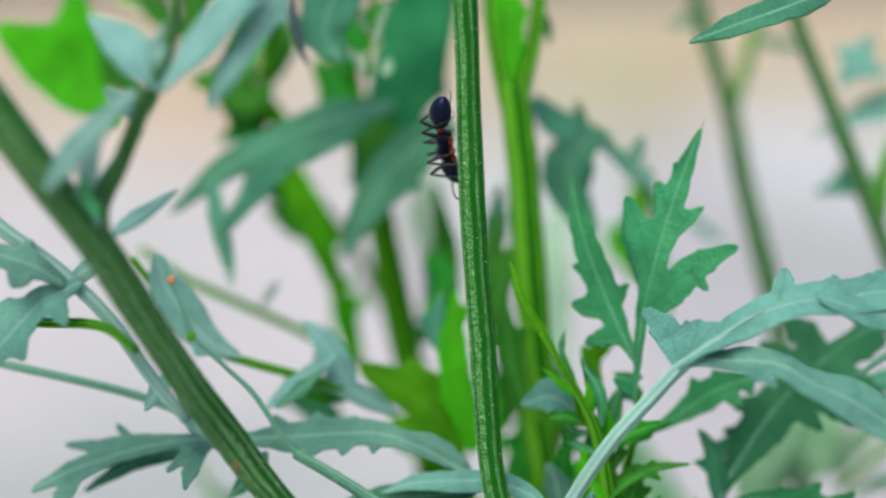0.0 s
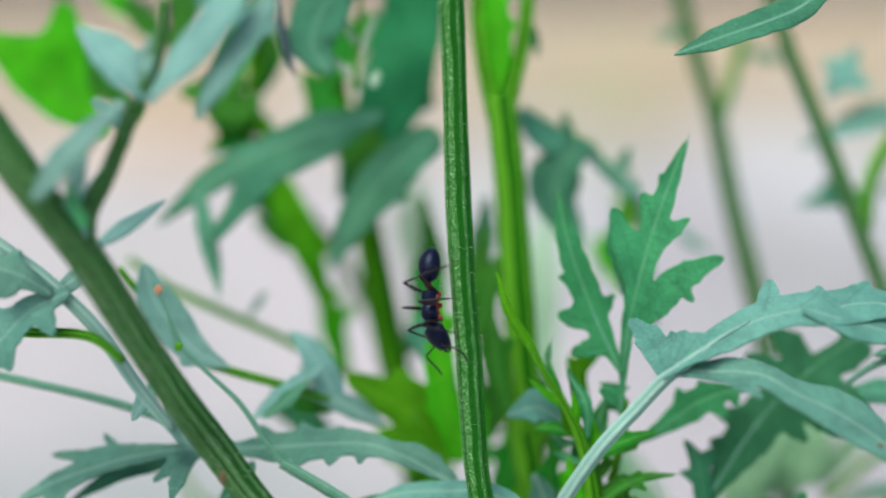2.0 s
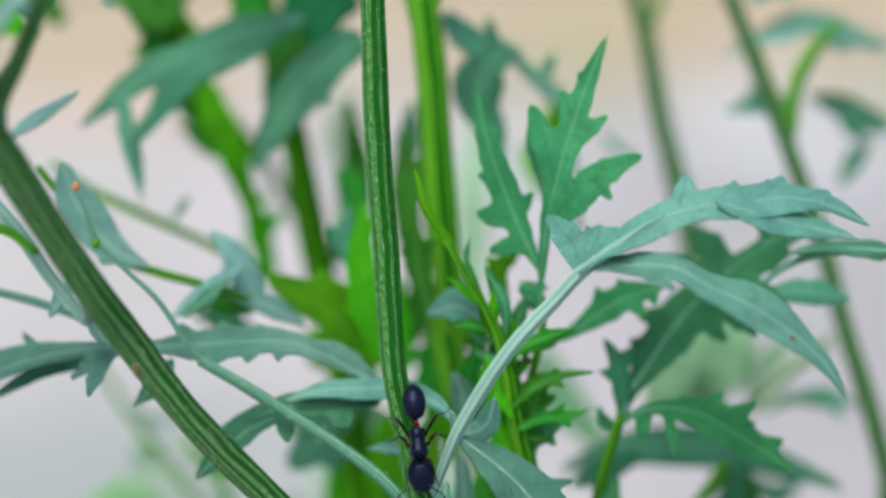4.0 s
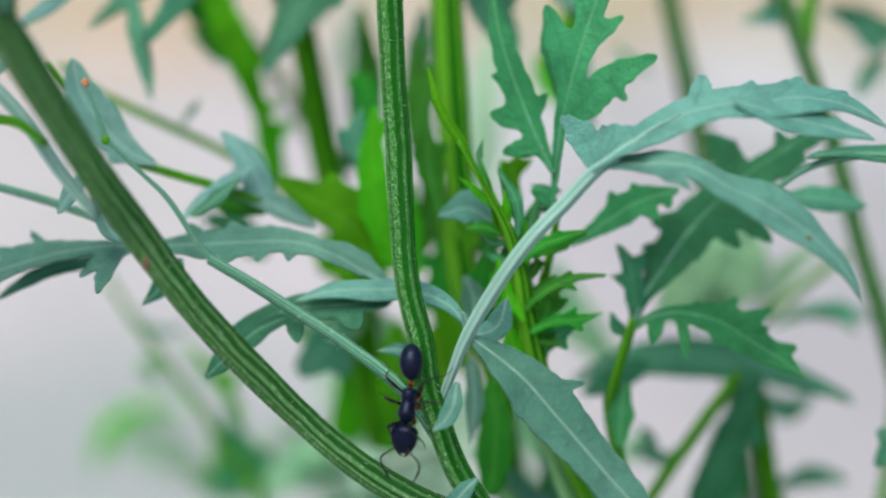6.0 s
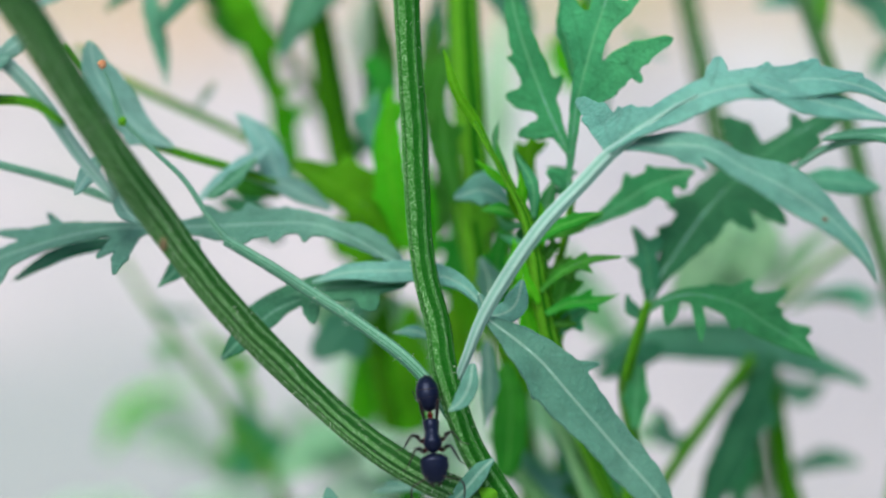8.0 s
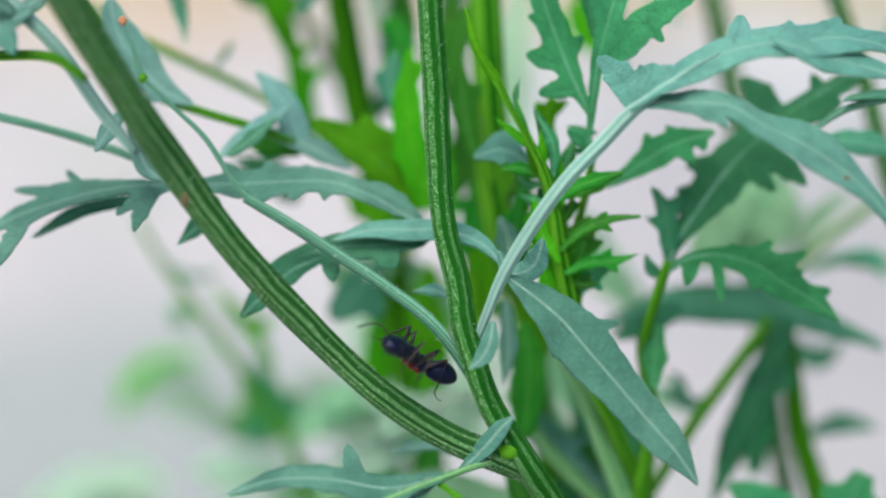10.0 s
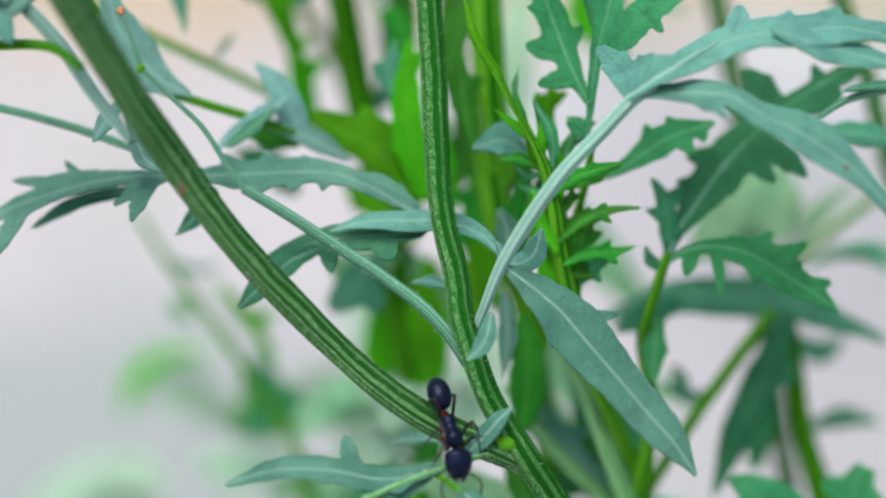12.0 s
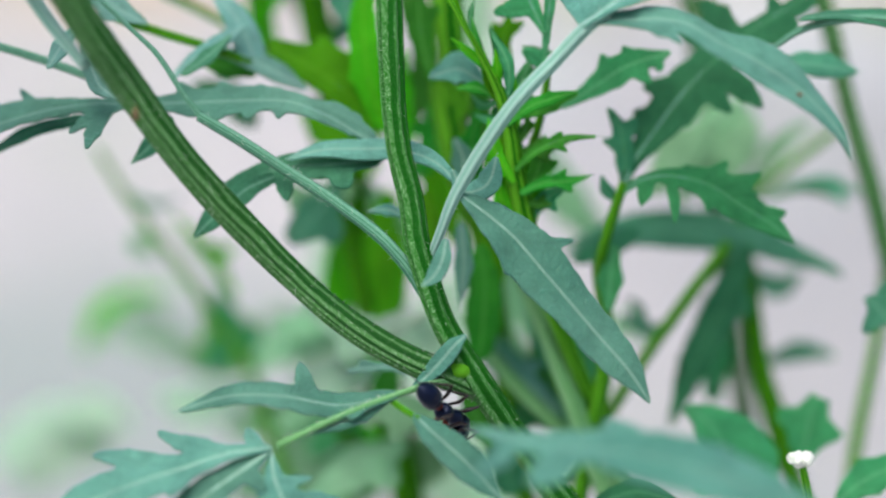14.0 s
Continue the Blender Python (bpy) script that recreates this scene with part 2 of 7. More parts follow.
def hairs(parent, material, points, count, length=0.46, seed=1, away=0.35):
    """Short stiff hairs standing off a stalk, joined."""
    rng = np.random.default_rng(seed)
    c = spline(points, 0.5)
    t = unit(np.gradient(c[:, :3], axis=0))
    verts, faces = [], []
    for i in rng.integers(1, len(c) - 1, count):
        d = rng.normal(size=3)
        d = d - t[i] * (d @ t[i])
        d /= np.linalg.norm(d)
        side = np.cross(d, t[i])
        root = c[i, :3] + d * c[i, 3] * 0.93 + t[i] * rng.uniform(-0.3, 0.3)
        h = length * rng.uniform(0.4, 1.3)
        tip = root + (d + t[i] * rng.uniform(0.1, away * 2)) * h
        w = 0.017
        k = len(verts)
        verts += [root + side * w, root - side * w, root + t[i] * w * 1.6, tip]
        faces += [(k, k + 1, k + 3), (k + 1, k + 2, k + 3), (k + 2, k, k + 3)]
    ob = mesh_object("hairs", np.array(verts), faces, material, parent)
    return tagged(ob, "short white hairs along the stem", kind="stuff")


def leaf_field(u, v, length, widths, lobes, teeth, seed):
    """How far each place of the flat leaf lies outside its outline, and how far from the nearest vein."""
    w = np.interp(u / length, np.linspace(0, 1, len(widths)), widths)
    over = np.maximum(np.maximum(-u, u - length), 0)
    ph = seed * 1.7
    saw = np.abs(((u * 0.42 + ph + 0.13 * np.sin(v + ph)) % 1.0) - 0.35) * 2
    f = np.hypot(np.maximum(np.abs(v) - w, 0), over) + np.minimum(np.abs(v) - w, 0) + teeth * (saw - 0.5) * np.clip(w, 0, 1.5)
    vein = np.hypot(v, over)
    side = np.zeros_like(u) + 9.0
    for k, (at, off, reach, angle, wide) in enumerate(lobes):
        ca, sa = math.cos(math.radians(angle)), math.sin(math.radians(angle))
        du, dv = u - at * length, v - off
        a, b = du * ca + dv * sa, -du * sa + dv * ca
        b = b + 0.05 * reach * np.sin(np.clip(a / reach, 0, 1) * 3.1) * (1 if angle > 0 else -1)
        q = np.clip(a / reach, 0, 1)
        blunt = min(max((wide / reach - 0.2) / 0.25, 0), 1)
        taper = np.sin(np.pi * (0.2 + 0.8 * q)) ** 0.75
        domed = np.sqrt(np.clip(1 - np.clip((q - 0.4) / 0.6, 0, 1) ** 2, 0, 1)) * (0.75 + 0.25 * np.clip(q / 0.4, 0, 1))
        wl = wide * (taper + (domed - taper) * blunt + (1 - blunt) * 0.22 * ((q * 2.6 + 0.2) % 1.0) * (q > 0.3) * (q < 0.95))
        out = np.maximum(np.maximum(-a, a - reach), 0)
        saw = np.abs(((a * 0.38 + k * 0.37 + ph) % 1.0) - 0.3) * 2
        g = np.hypot(np.maximum(np.abs(b) - wl, 0), out) + np.minimum(np.abs(b) - wl, 0) + teeth * (saw - 0.5) * np.clip(wl, 0, 1.5)
        h = np.clip(0.5 + 0.5 * (g - f) / 0.28, 0, 1)
        f = g * (1 - h) + f * h - 0.28 * h * (1 - h)
        side = np.minimum(side, np.where(out > 0, 9.0, np.abs(b)) + 0.05)
    # small cross veins, slanting forwards
    cross = np.abs(((u - 0.9 * np.abs(v)) / 2.6 + 0.15 * np.sin(v * 1.3 + ph)) % 1.0 - 0.5) * 2.6
    return f, vein, np.minimum(side, 0.35 + cross * 0.8)


def leaf(parent, material, rib_material, mid, face, widths, lobes=(), teeth=0.12, cup=0.010, cell=0.5, rib=0.12, seed=0, label="", name="leaf", wave=0.4):
    """A lobed leaf on a midrib: one sheet with thickness, and the raised midrib under it as its part."""
    p, s, t, b, n = leaf_frame(mid, face)
    length = s[-1]
    reach = max([max(widths)] + [abs(l[1]) + abs(l[2] * math.sin(math.radians(l[3]))) + 1.3 * l[4] for l in lobes]) + 1.0
    ahead = max([length] + [l[0] * length + l[2] * math.cos(math.radians(l[3])) + l[4] for l in lobes]) + 1.0
    back = min([0] + [l[0] * length + l[2] * math.cos(math.radians(l[3])) - l[4] for l in lobes]) - 1.0
    cell = min(cell, max(0.25, max(widths) * 0.4))
    gu = np.arange(back, ahead, cell)
    gv = np.arange(-reach, reach + cell, cell)
    U, V = np.meshgrid(gu, gv, indexing="ij")
    F, R, S = leaf_field(U, V, length, widths, lobes, teeth, seed)
    flat, key, faces = [], {}, []
    inside = F < 0

    def corner(i, j):
        k = (i, j)
        if k not in key:
            key[k] = len(flat)
            flat.append((gu[i], gv[j]))
        return key[k]

    def edge(i, j, k, l):
        e = (i, j, k, l) if (i, j) < (k, l) else (k, l, i, j)
        if e not in key:
            q = F[i, j] / (F[i, j] - F[k, l])
            q = min(max(q, 0.02), 0.98)
            key[e] = len(flat)
            flat.append((gu[i] + (gu[k] - gu[i]) * q, gv[j] + (gv[l] - gv[j]) * q))
        return key[e]

    some = inside[:-1, :-1] | inside[1:, :-1] | inside[:-1, 1:] | inside[1:, 1:]
    for i, j in zip(*np.nonzero(some)):
        ring = ((i, j), (i + 1, j), (i + 1, j + 1), (i, j + 1))
        poly = []
        for q in range(4):
            c, d = ring[q], ring[(q + 1) % 4]
            if inside[c]:
                poly.append(corner(*c))
            if inside[c] != inside[d]:
                poly.append(edge(*c, *d))
        if len(poly) > 2:
            faces.append(tuple(poly))
    flat = np.array(flat)
    u, v = flat[:, 0], flat[:, 1]
    _, vein, small = leaf_field(u, v, length, widths, lobes, teeth, seed)
    uc = np.clip(u, 0, length)

    def along(a, at=uc):
        return np.stack([np.interp(at, s, a[:, k]) for k in range(3)], 1)

    def swell(u, v):
        return -cup * math.sin(seed * 2.3 + 0.8) * 1.6 * v ** 2 + wave * np.sin(u * 0.55 + seed) * np.sin(v * 0.5 + seed * 2) * np.clip(np.abs(v) / 2, 0, 1)

    P, T, B, N = along(p), unit(along(t)), unit(along(b)), unit(along(n))
    lift = swell(u, v)
    lift = lift - 0.10 * np.exp(-(vein / 0.35) ** 2) - 0.05 * np.exp(-(small / 0.4) ** 2)
    X = P + T * (u - uc)[:, None] + B * v[:, None] + N * lift[:, None]
    half = N * 0.09
    k = len(X)
    count = {}
    for f in faces:
        for q in range(len(f)):
            e = (f[q], f[(q + 1) % len(f)])
            count[e] = 1
    rim = [(e[1], e[0], e[0] + k, e[1] + k) for e in count if (e[1], e[0]) not in count]
    solid = list(faces) + [tuple(i + k for i in reversed(f)) for f in faces] + rim
    uv = np.stack([np.where(v < 0, -1, 1) * np.clip(vein, 0, 10) * 0.1, np.clip(small, 0, 10) * 0.1], 1)
    ob = mesh_object(name, np.vstack([X + half, X - half]), solid, material, parent, np.vstack([uv, uv]))
    if label:
        tagged(ob, label)
    # the midrib with a vein into every lobe, slightly raised on the upper face
    r = np.linspace(rib * 0.5, rib * 0.16, len(p))
    step = max(1, len(p) // 40)
    pieces = [tube(np.column_stack([p + n * (swell(s, 0 * s)[:, None] - 0.06 - 0.35 * r[:, None]), r])[::step], 0, 0, 8, 1.0)]
    for at, off, far, angle, wide in lobes:
        q = np.linspace(0.0, 0.85, 7)
        ca, sa = math.cos(math.radians(angle)), math.sin(math.radians(angle))
        bend = -0.05 * far * np.sin(q * 3.1) * (1 if angle > 0 else -1)
        lu, lv = at * length + q * far * ca - bend * sa, off + q * far * sa + bend * ca
        lc = np.clip(lu, 0, length)
        spot = along(p, lc) + along(t, lc) * (lu - lc)[:, None] + along(b, lc) * lv[:, None] + along(n, lc) * (swell(lu, lv) - 0.10)[:, None]
        pieces.append(tube(np.column_stack([spot, np.linspace(rib * 0.26, rib * 0.1, 7)]), 0, 0, 6, 1.0))
    vv, ff, k = [], [], 0
    for v1, f1, _ in pieces:
        vv.append(v1)
        ff += [tuple(i + k for i in f) for f in f1]
        k += len(v1)
    mesh_object("midrib", np.vstack(vv), ff, rib_material, ob)
    return ob


def plant(x, y, label, group="weeds in the clump"):
    ob = new("weed_plant")
    ob.location = (x * MM, y * MM, 0)
    return tagged(ob, label, "weed", group)


# ---- ground ----
PATCHES = (
    (0.62, 3.6, 0.24, 1.3, (0.44, 0.445, 0.46), 0.8),
    (0.36, 5.2, 0.13, 1.3, (0.25, 0.31, 0.15), 0.7),
    (0.72, 9.5, 0.35, 2.6, (0.24, 0.31, 0.14), 0.6),
    (1.50, 9.0, 0.40, 2.2, (0.36, 0.25, 0.14), 0.9),
    (0.55, 6.8, 0.24, 1.4, (0.38, 0.27, 0.16), 0.9),
    (-0.80, 5.0, 0.35, 1.2, (0.42, 0.29, 0.17), 0.9),
    (-0.50, 7.0, 0.30, 1.6, (0.50, 0.49, 0.50), 0.7),
    (1.05, 4.6, 0.16, 0.9, (0.27, 0.32, 0.18), 0.5),
    (0.10, 3.0, 0.20, 0.5, (0.40, 0.47, 0.44), 0.6),
    (-0.30, 0.85, 0.36, 0.62, (0.262, 0.288, 0.278), 0.95),
    (0.15, 0.45, 0.35, 0.5, (0.29, 0.305, 0.295), 0.6),
)


def ground_material():
    """Pale worn concrete near by, running out into tan dry earth, with mossy and darker grey patches."""
    m, nodes, links, bsdf = shader("ground_pale")
    co = nodes.new("ShaderNodeTexCoord")
    sep = nodes.new("ShaderNodeSeparateXYZ")
    links.new(co.outputs["Object"], sep.inputs[0])
    squeeze = nodes.new("ShaderNodeMapping")
    squeeze.inputs["Scale"].default_value = (1, 0.4, 1)
    links.new(co.outputs["Object"], squeeze.inputs[0])
    big = noise_of(nodes, links, squeeze.outputs[0], 1.6, 3)
    mid = noise_of(nodes, links, squeeze.outputs[0], 5.0, 3)
    moss = noise_of(nodes, links, squeeze.outputs[0], 3.1, 2)
    fine = noise_of(nodes, links, co.outputs["Object"], 120, 5)
    pale = mix_colour(nodes, links, ramp(nodes, links, fine, 0.3, 0.7), (0.385, 0.360, 0.364), (0.430, 0.404, 0.407))
    pale = mix_colour(nodes, links, ramp(nodes, links, mid, 0.40, 0.62, 0, 0.5), pale, (0.340, 0.333, 0.333))
    side = nodes.new("ShaderNodeMath")
    side.operation = "MULTIPLY_ADD"
    links.new(big, side.inputs[0])
    side.inputs[1].default_value = 1.5
    links.new(sep.outputs[0], side.inputs[2])
    pale = mix_colour(nodes, links, ramp(nodes, links, side.outputs[0], 0.6, 1.2, 0, 0.9), pale, (0.275, 0.268, 0.278))
    pale = mix_colour(nodes, links, ramp(nodes, links, moss, 0.54, 0.66, 0, 0.4), pale, (0.27, 0.31, 0.22))
    pale = mix_colour(nodes, links, ramp(nodes, links, big, 0.52, 0.62, 0, 0.6), pale, (0.40, 0.405, 0.42))
    earth = mix_colour(nodes, links, ramp(nodes, links, mid, 0.35, 0.62), (0.315, 0.222, 0.132), (0.39, 0.305, 0.208))
    earth = mix_colour(nodes, links, ramp(nodes, links, moss, 0.48, 0.60, 0, 0.65), earth, (0.235, 0.285, 0.135))
    earth = mix_colour(nodes, links, ramp(nodes, links, big, 0.54, 0.64, 0, 0.8), earth, (0.533, 0.525, 0.555))
    shift = nodes.new("ShaderNodeMath")
    shift.operation = "MULTIPLY_ADD"
    links.new(big, shift.inputs[0])
    shift.inputs[1].default_value = 5.0
    links.new(sep.outputs[1], shift.inputs[2])
    far = ramp(nodes, links, shift.outputs[0], 5.0, 9.0)
    soil = mix_colour(nodes, links, far, pale, earth)
    drift = nodes.new("ShaderNodeTexNoise")
    drift.inputs["Scale"].default_value, drift.inputs["Detail"].default_value = 4.0, 4.0
    links.new(co.outputs["Object"], drift.inputs["Vector"])
    wander = nodes.new("ShaderNodeVectorMath")
    wander.operation = "MULTIPLY_ADD"
    links.new(drift.outputs["Color"], wander.inputs[0])
    wander.inputs[1].default_value, wander.inputs[2].default_value = (0.22, 0.7, 0), (0, 0, 0)
    links.new(co.outputs["Object"], wander.inputs[2])
    wander = wander.outputs[0]
    # worn, overgrown and darker grey patches: centre, half sizes, colour, strength
    for cx, cy, rx, ry, colour, amount in PATCHES:
        at = nodes.new("ShaderNodeMapping")
        at.vector_type = "POINT"
        at.inputs["Location"].default_value = (-(cx + 0.11) / rx, -(cy + 0.35) / ry, 0)
        at.inputs["Scale"].default_value = (1 / rx, 1 / ry, 0)
        links.new(wander, at.inputs[0])
        size = nodes.new("ShaderNodeVectorMath")
        size.operation = "LENGTH"
        links.new(at.outputs[0], size.inputs[0])
        soil = mix_colour(nodes, links, ramp(nodes, links, size.outputs["Value"], 0.45, 1.1, amount, 0), soil, colour)
    soil = mix_colour(nodes, links, ramp(nodes, links, sep.outputs[1], 9.0, 20.0, 0, 0.8), soil, (0.40, 0.305, 0.205))
    links.new(soil, bsdf.inputs["Base Color"])
    bsdf.inputs["Roughness"].default_value = 0.85
    b = nodes.new("ShaderNodeBump")
    b.inputs["Strength"].default_value, b.inputs["Distance"].default_value = 0.6, 0.004
    links.new(fine, b.inputs["Height"])
    links.new(b.outputs[0], bsdf.inputs["Normal"])
    return m


def build_ground():
    n = 60
    axis = np.sign(np.linspace(-1, 1, n)) * np.abs(np.linspace(-1, 1, n)) ** 4 * 400000.0
    X, Y = np.meshgrid(axis, axis, indexing="ij")
    Z = 3.0 * np.sin(X / 900 + 1) * np.sin(Y / 700) - 4
    Z = np.where(np.hypot(X, Y) < 3000, Z, -4)
    v = np.stack([X, Y, Z], -1).reshape(-1, 3)
    faces = [(i * n + j, (i + 1) * n + j, (i + 1) * n + j + 1, i * n + j + 1) for i in range(n - 1) for j in range(n - 1)]
    return tagged(mesh_object("ground", v, faces, ground_material()), "pale worn concrete running out into tan dry earth", "ground", kind="structure")


build_ground()


# ---- plants ----

near_plant = plant(35, 10, 'green ridged weed with deeply lobed blue-green leaves')
line = [(-4.87, 5.2, 344.58, 1.13), (-4.67, 4.4, 340.03, 1.13), (-4.45, 2.62, 329.96, 1.15), (-4.18, 0.86, 319.94, 1.18), (-3.55, -0.9, 309.97, 1.18), (-2.38, -3.35, 296.07, 1.15), (-1.46, -3.98, 292.53, 1.15), (-0.85, -4.67, 288.58, 1.16), (-0.2, -5.06, 286.37, 1.16), (1.55, -5.89, 281.68, 1.18), (4.35, -6.68, 277.22, 1.22), (7.43, -5.54, 272.17, 1.28), (11.94, -4.64, 265.74, 1.35), (26.21, -1.8, 245.41, 1.5), (29.73, 2.92, 134.98, 2.09), (35, 10, -4, 2.47)]
hairs(stalk('stem', near_plant, STEM, line, step=0.5, around=80, ribs=8, depth=0.17, turn=-0.017, swirl=-0.15, phase=-0.82), HAIR, line, 900, seed=2)
line = [(-45.58, -17.49, 336.82, 1.72), (-40.89, -17.63, 330.25, 1.69), (-37.97, -17.39, 325.88, 1.66), (-34.98, -16.16, 321.34, 1.55), (-31.27, -13.87, 314.14, 1.5), (-27.52, -11.55, 307.15, 1.45), (-25.63, -9.63, 303.64, 1.47), (-21.15, -8.29, 296.85, 1.41), (-15.04, -7.04, 289.58, 1.33), (-11.74, -6.63, 286.13, 1.3), (-6.76, -6.87, 281.87, 1.28), (-2, -6.88, 278.95, 1.3), (2.28, -6.7, 277.06, 1.35), (4.83, -5.93, 275.71, 1.17)]
hairs(stalk('branch', near_plant, STEM_SIDE, line, step=0.5, around=104, ribs=13, depth=0.15, swirl=-0.2, phase=0.9), HAIR, line, 900, seed=4)
stalk('side_branch', near_plant, STEM_SIDE, [(-34.66, -16.12, 321.56, 1.13), (-34.55, -16.28, 323.51, 0.95), (-32.6, -16.09, 327.5, 0.76), (-30.74, -15.84, 331.79, 0.72), (-28.72, -15.6, 336.05, 0.67), (-27.42, -15.16, 341.42, 0.58)])
line = [(-0.19, -4.44, 284.17, 0.61), (-1.57, -4.07, 286.25, 0.58), (-3.35, -3.69, 288.38, 0.61), (-7.97, -2.08, 291.8, 0.61), (-13.14, -0.52, 294.85, 0.56), (-17.23, -0.07, 297.43, 0.54), (-20.7, 0.28, 299.41, 0.51)]
hairs(stalk('side_branch', near_plant, STEM_TEAL, line, ribs=7), HAIR, line, 120, seed=7)
stalk('twig', near_plant, STEM_TEAL, [(-20.39, 0.24, 299.16, 0.36), (-21.83, 0.55, 300.91, 0.28), (-24.79, 1.29, 305.14, 0.26), (-26.77, 1.62, 306.97, 0.23), (-30.04, 2.15, 309.99, 0.23)], ribs=5)
stalk('twig', near_plant, STEM_TEAL, [(-29.94, 2.11, 309.79, 0.28), (-30.35, 2.28, 310.74, 0.33), (-31.06, 2.68, 313.01, 0.15), (-31.88, 3.02, 314.92, 0.13)], ribs=5)
line = [(0.3, -4.84, 287.62, 0.4), (1.08, -5.47, 289.8, 0.44), (2.3, -5.91, 293.08, 0.55), (4.58, -6.19, 297.25, 0.67), (7.95, -6.34, 302.15, 0.66), (11.1, -5.77, 305.39, 0.64), (13.55, -6.3, 308.13, 0.61), (15.55, -7.04, 309.74, 0.41), (18.2, -6.77, 311.8, 0.19), (20.88, -6.42, 313.22, 0.07)]
hairs(stalk('petiole', near_plant, PETIOLE, line, ribs=4, depth=0.12), HAIR, line, 60, seed=11)
leaf(near_plant, TEAL, RIB_PALE, [(13.4, -6.4, 308.6), (15.6, -7.0, 310.3), (18.1, -6.7, 311.7), (21.0, -6.4, 313.1), (24.0, -6.3, 313.9), (27.4, -6.2, 314.2), (31.5, -5.2, 314.5), (35.7, -4.3, 313.6), (39.1, -4.5, 311.9)], (0, -0.53, 0.85), [0.38, 1.26, 1.68, 2.04, 2.28, 2.16, 1.85, 1.18, 0.08], [(0.363, 0.4, 4.98, 70.1, 0.8), (0.473, 0.37, 3.95, 41.7, 0.78), (0.596, 0, 4.96, 36.2, 0.85), (0.744, 0, 3.88, 30, 0.59), (0.014, 0, 8.82, 102.1, 1.22), (0.028, 0, 4.37, 21.6, 1.4), (0.02, 0, 4.39, 68.9, 1.36), (0.027, 0, 4.15, 42.6, 1.65)], seed=1, teeth=0.05, cell=0.28, rib=0.22, label='arching blue-green lobed leaf with a pale midrib')
leaf(near_plant, TEAL, RIB_PALE, [(26.0, -7.4, 314.2), (29.2, -7.2, 313.3), (33.2, -6.8, 312.1), (37.7, -6.4, 311.0)], (0, -0.6, 0.8), [1.01, 1.76, 1.39, 0.07], [], seed=301, teeth=0.05, cell=0.3, rib=0.16, label='lower lobe of the arching leaf')
leaf(near_plant, TEAL, RIB_PALE, [(13.6, -6.3, 308.6), (15.4, -6.8, 309.0), (17.5, -7.4, 309.0), (19.9, -8.1, 309.1), (22.0, -8.8, 308.8), (24.4, -9.2, 307.4), (27.0, -9.5, 306.2), (29.4, -9.8, 304.8), (31.5, -10.2, 303.4), (33.7, -10.5, 301.4), (35.1, -10.9, 299.5), (36.1, -11.2, 297.5)], (0, -0.53, 0.85), [0.39, 0.91, 1.37, 1.49, 1.56, 1.96, 2.31, 2.26, 1.88, 1.14, 0.55, 0], [(0.152, -0.42, 5.79, -27.9, 0.72), (0.251, -1.54, 0.88, -114.9, 0.53), (0.645, -1.15, 2.76, -0.4, 0.62)], seed=2, teeth=0.05, cell=0.28, rib=0.22, label='arching blue-green lobe with a curled side lobe')
leaf(near_plant, TEAL, RIB_PALE, [(3.1, -5.8, 293.3), (5.2, -6.2, 291.8), (7.5, -7.0, 290.0), (9.9, -8.0, 287.4), (12.6, -9.0, 284.4), (15.3, -10.0, 281.4), (17.5, -10.6, 279.0), (19.5, -11.0, 276.1)], (0.19, -0.8, 0.57), [0.44, 1.88, 2.51, 2.5, 2.28, 2.06, 1.47, 0.11], [(0.297, 1.19, 3.74, 56.1, 0.48), (0.208, -1, 3.52, -31.3, 0.48)], seed=3, teeth=0.07, cell=0.28, rib=0.2, label='long blue-green leaf with a pale midrib, hanging')
leaf(near_plant, TEAL, RIB_PALE, [(2.2, -3.5, 295.3), (3.3, -3.8, 293.3), (5.1, -3.7, 293.8), (6.2, -3.2, 296.8)], (0, -0.77, 0.64), [0.21, 0.85, 1.2, 0], [], seed=4, cell=0.4, label='small leaf wing beside the petiole')
leaf(near_plant, TEAL, RIB_PALE, [(1.6, -7.5, 289.6), (1.3, -8.8, 288.1), (0.6, -9.1, 286.8), (-0.5, -9.2, 285.9)], (-0.17, -0.96, 0.24), [0.35, 0.8, 0.8, 0.099], [], seed=5, teeth=0.03, cell=0.25, rib=0.15, cup=0.06, label='small folded leaf in the axil')
leaf(near_plant, TEAL, RIB_PALE, [(-1.4, -8.4, 276.3), (-0.1, -8.4, 277.5), (1.5, -8.5, 279.3), (2.5, -8.4, 280.5), (3.5, -8.3, 281.4)], (0.2, -0.62, 0.76), [0.16, 0.5, 0.78, 0.88, 0.74, 0.12], [], seed=6, teeth=0.02, cell=0.22, rib=0.15, label='small blue-green leaf on the node')
line = [(3.04, -6.7, 277.07, 0.34), (0.28, -8.75, 277, 0.32), (-2.66, -10.85, 276.56, 0.32), (-7.47, -13.11, 275.27, 0.34), (-12.64, -15.48, 273.35, 0.33)]
hairs(stalk('petiole', near_plant, STEM_PALE, line, ribs=6), HAIR, line, 160, seed=19)
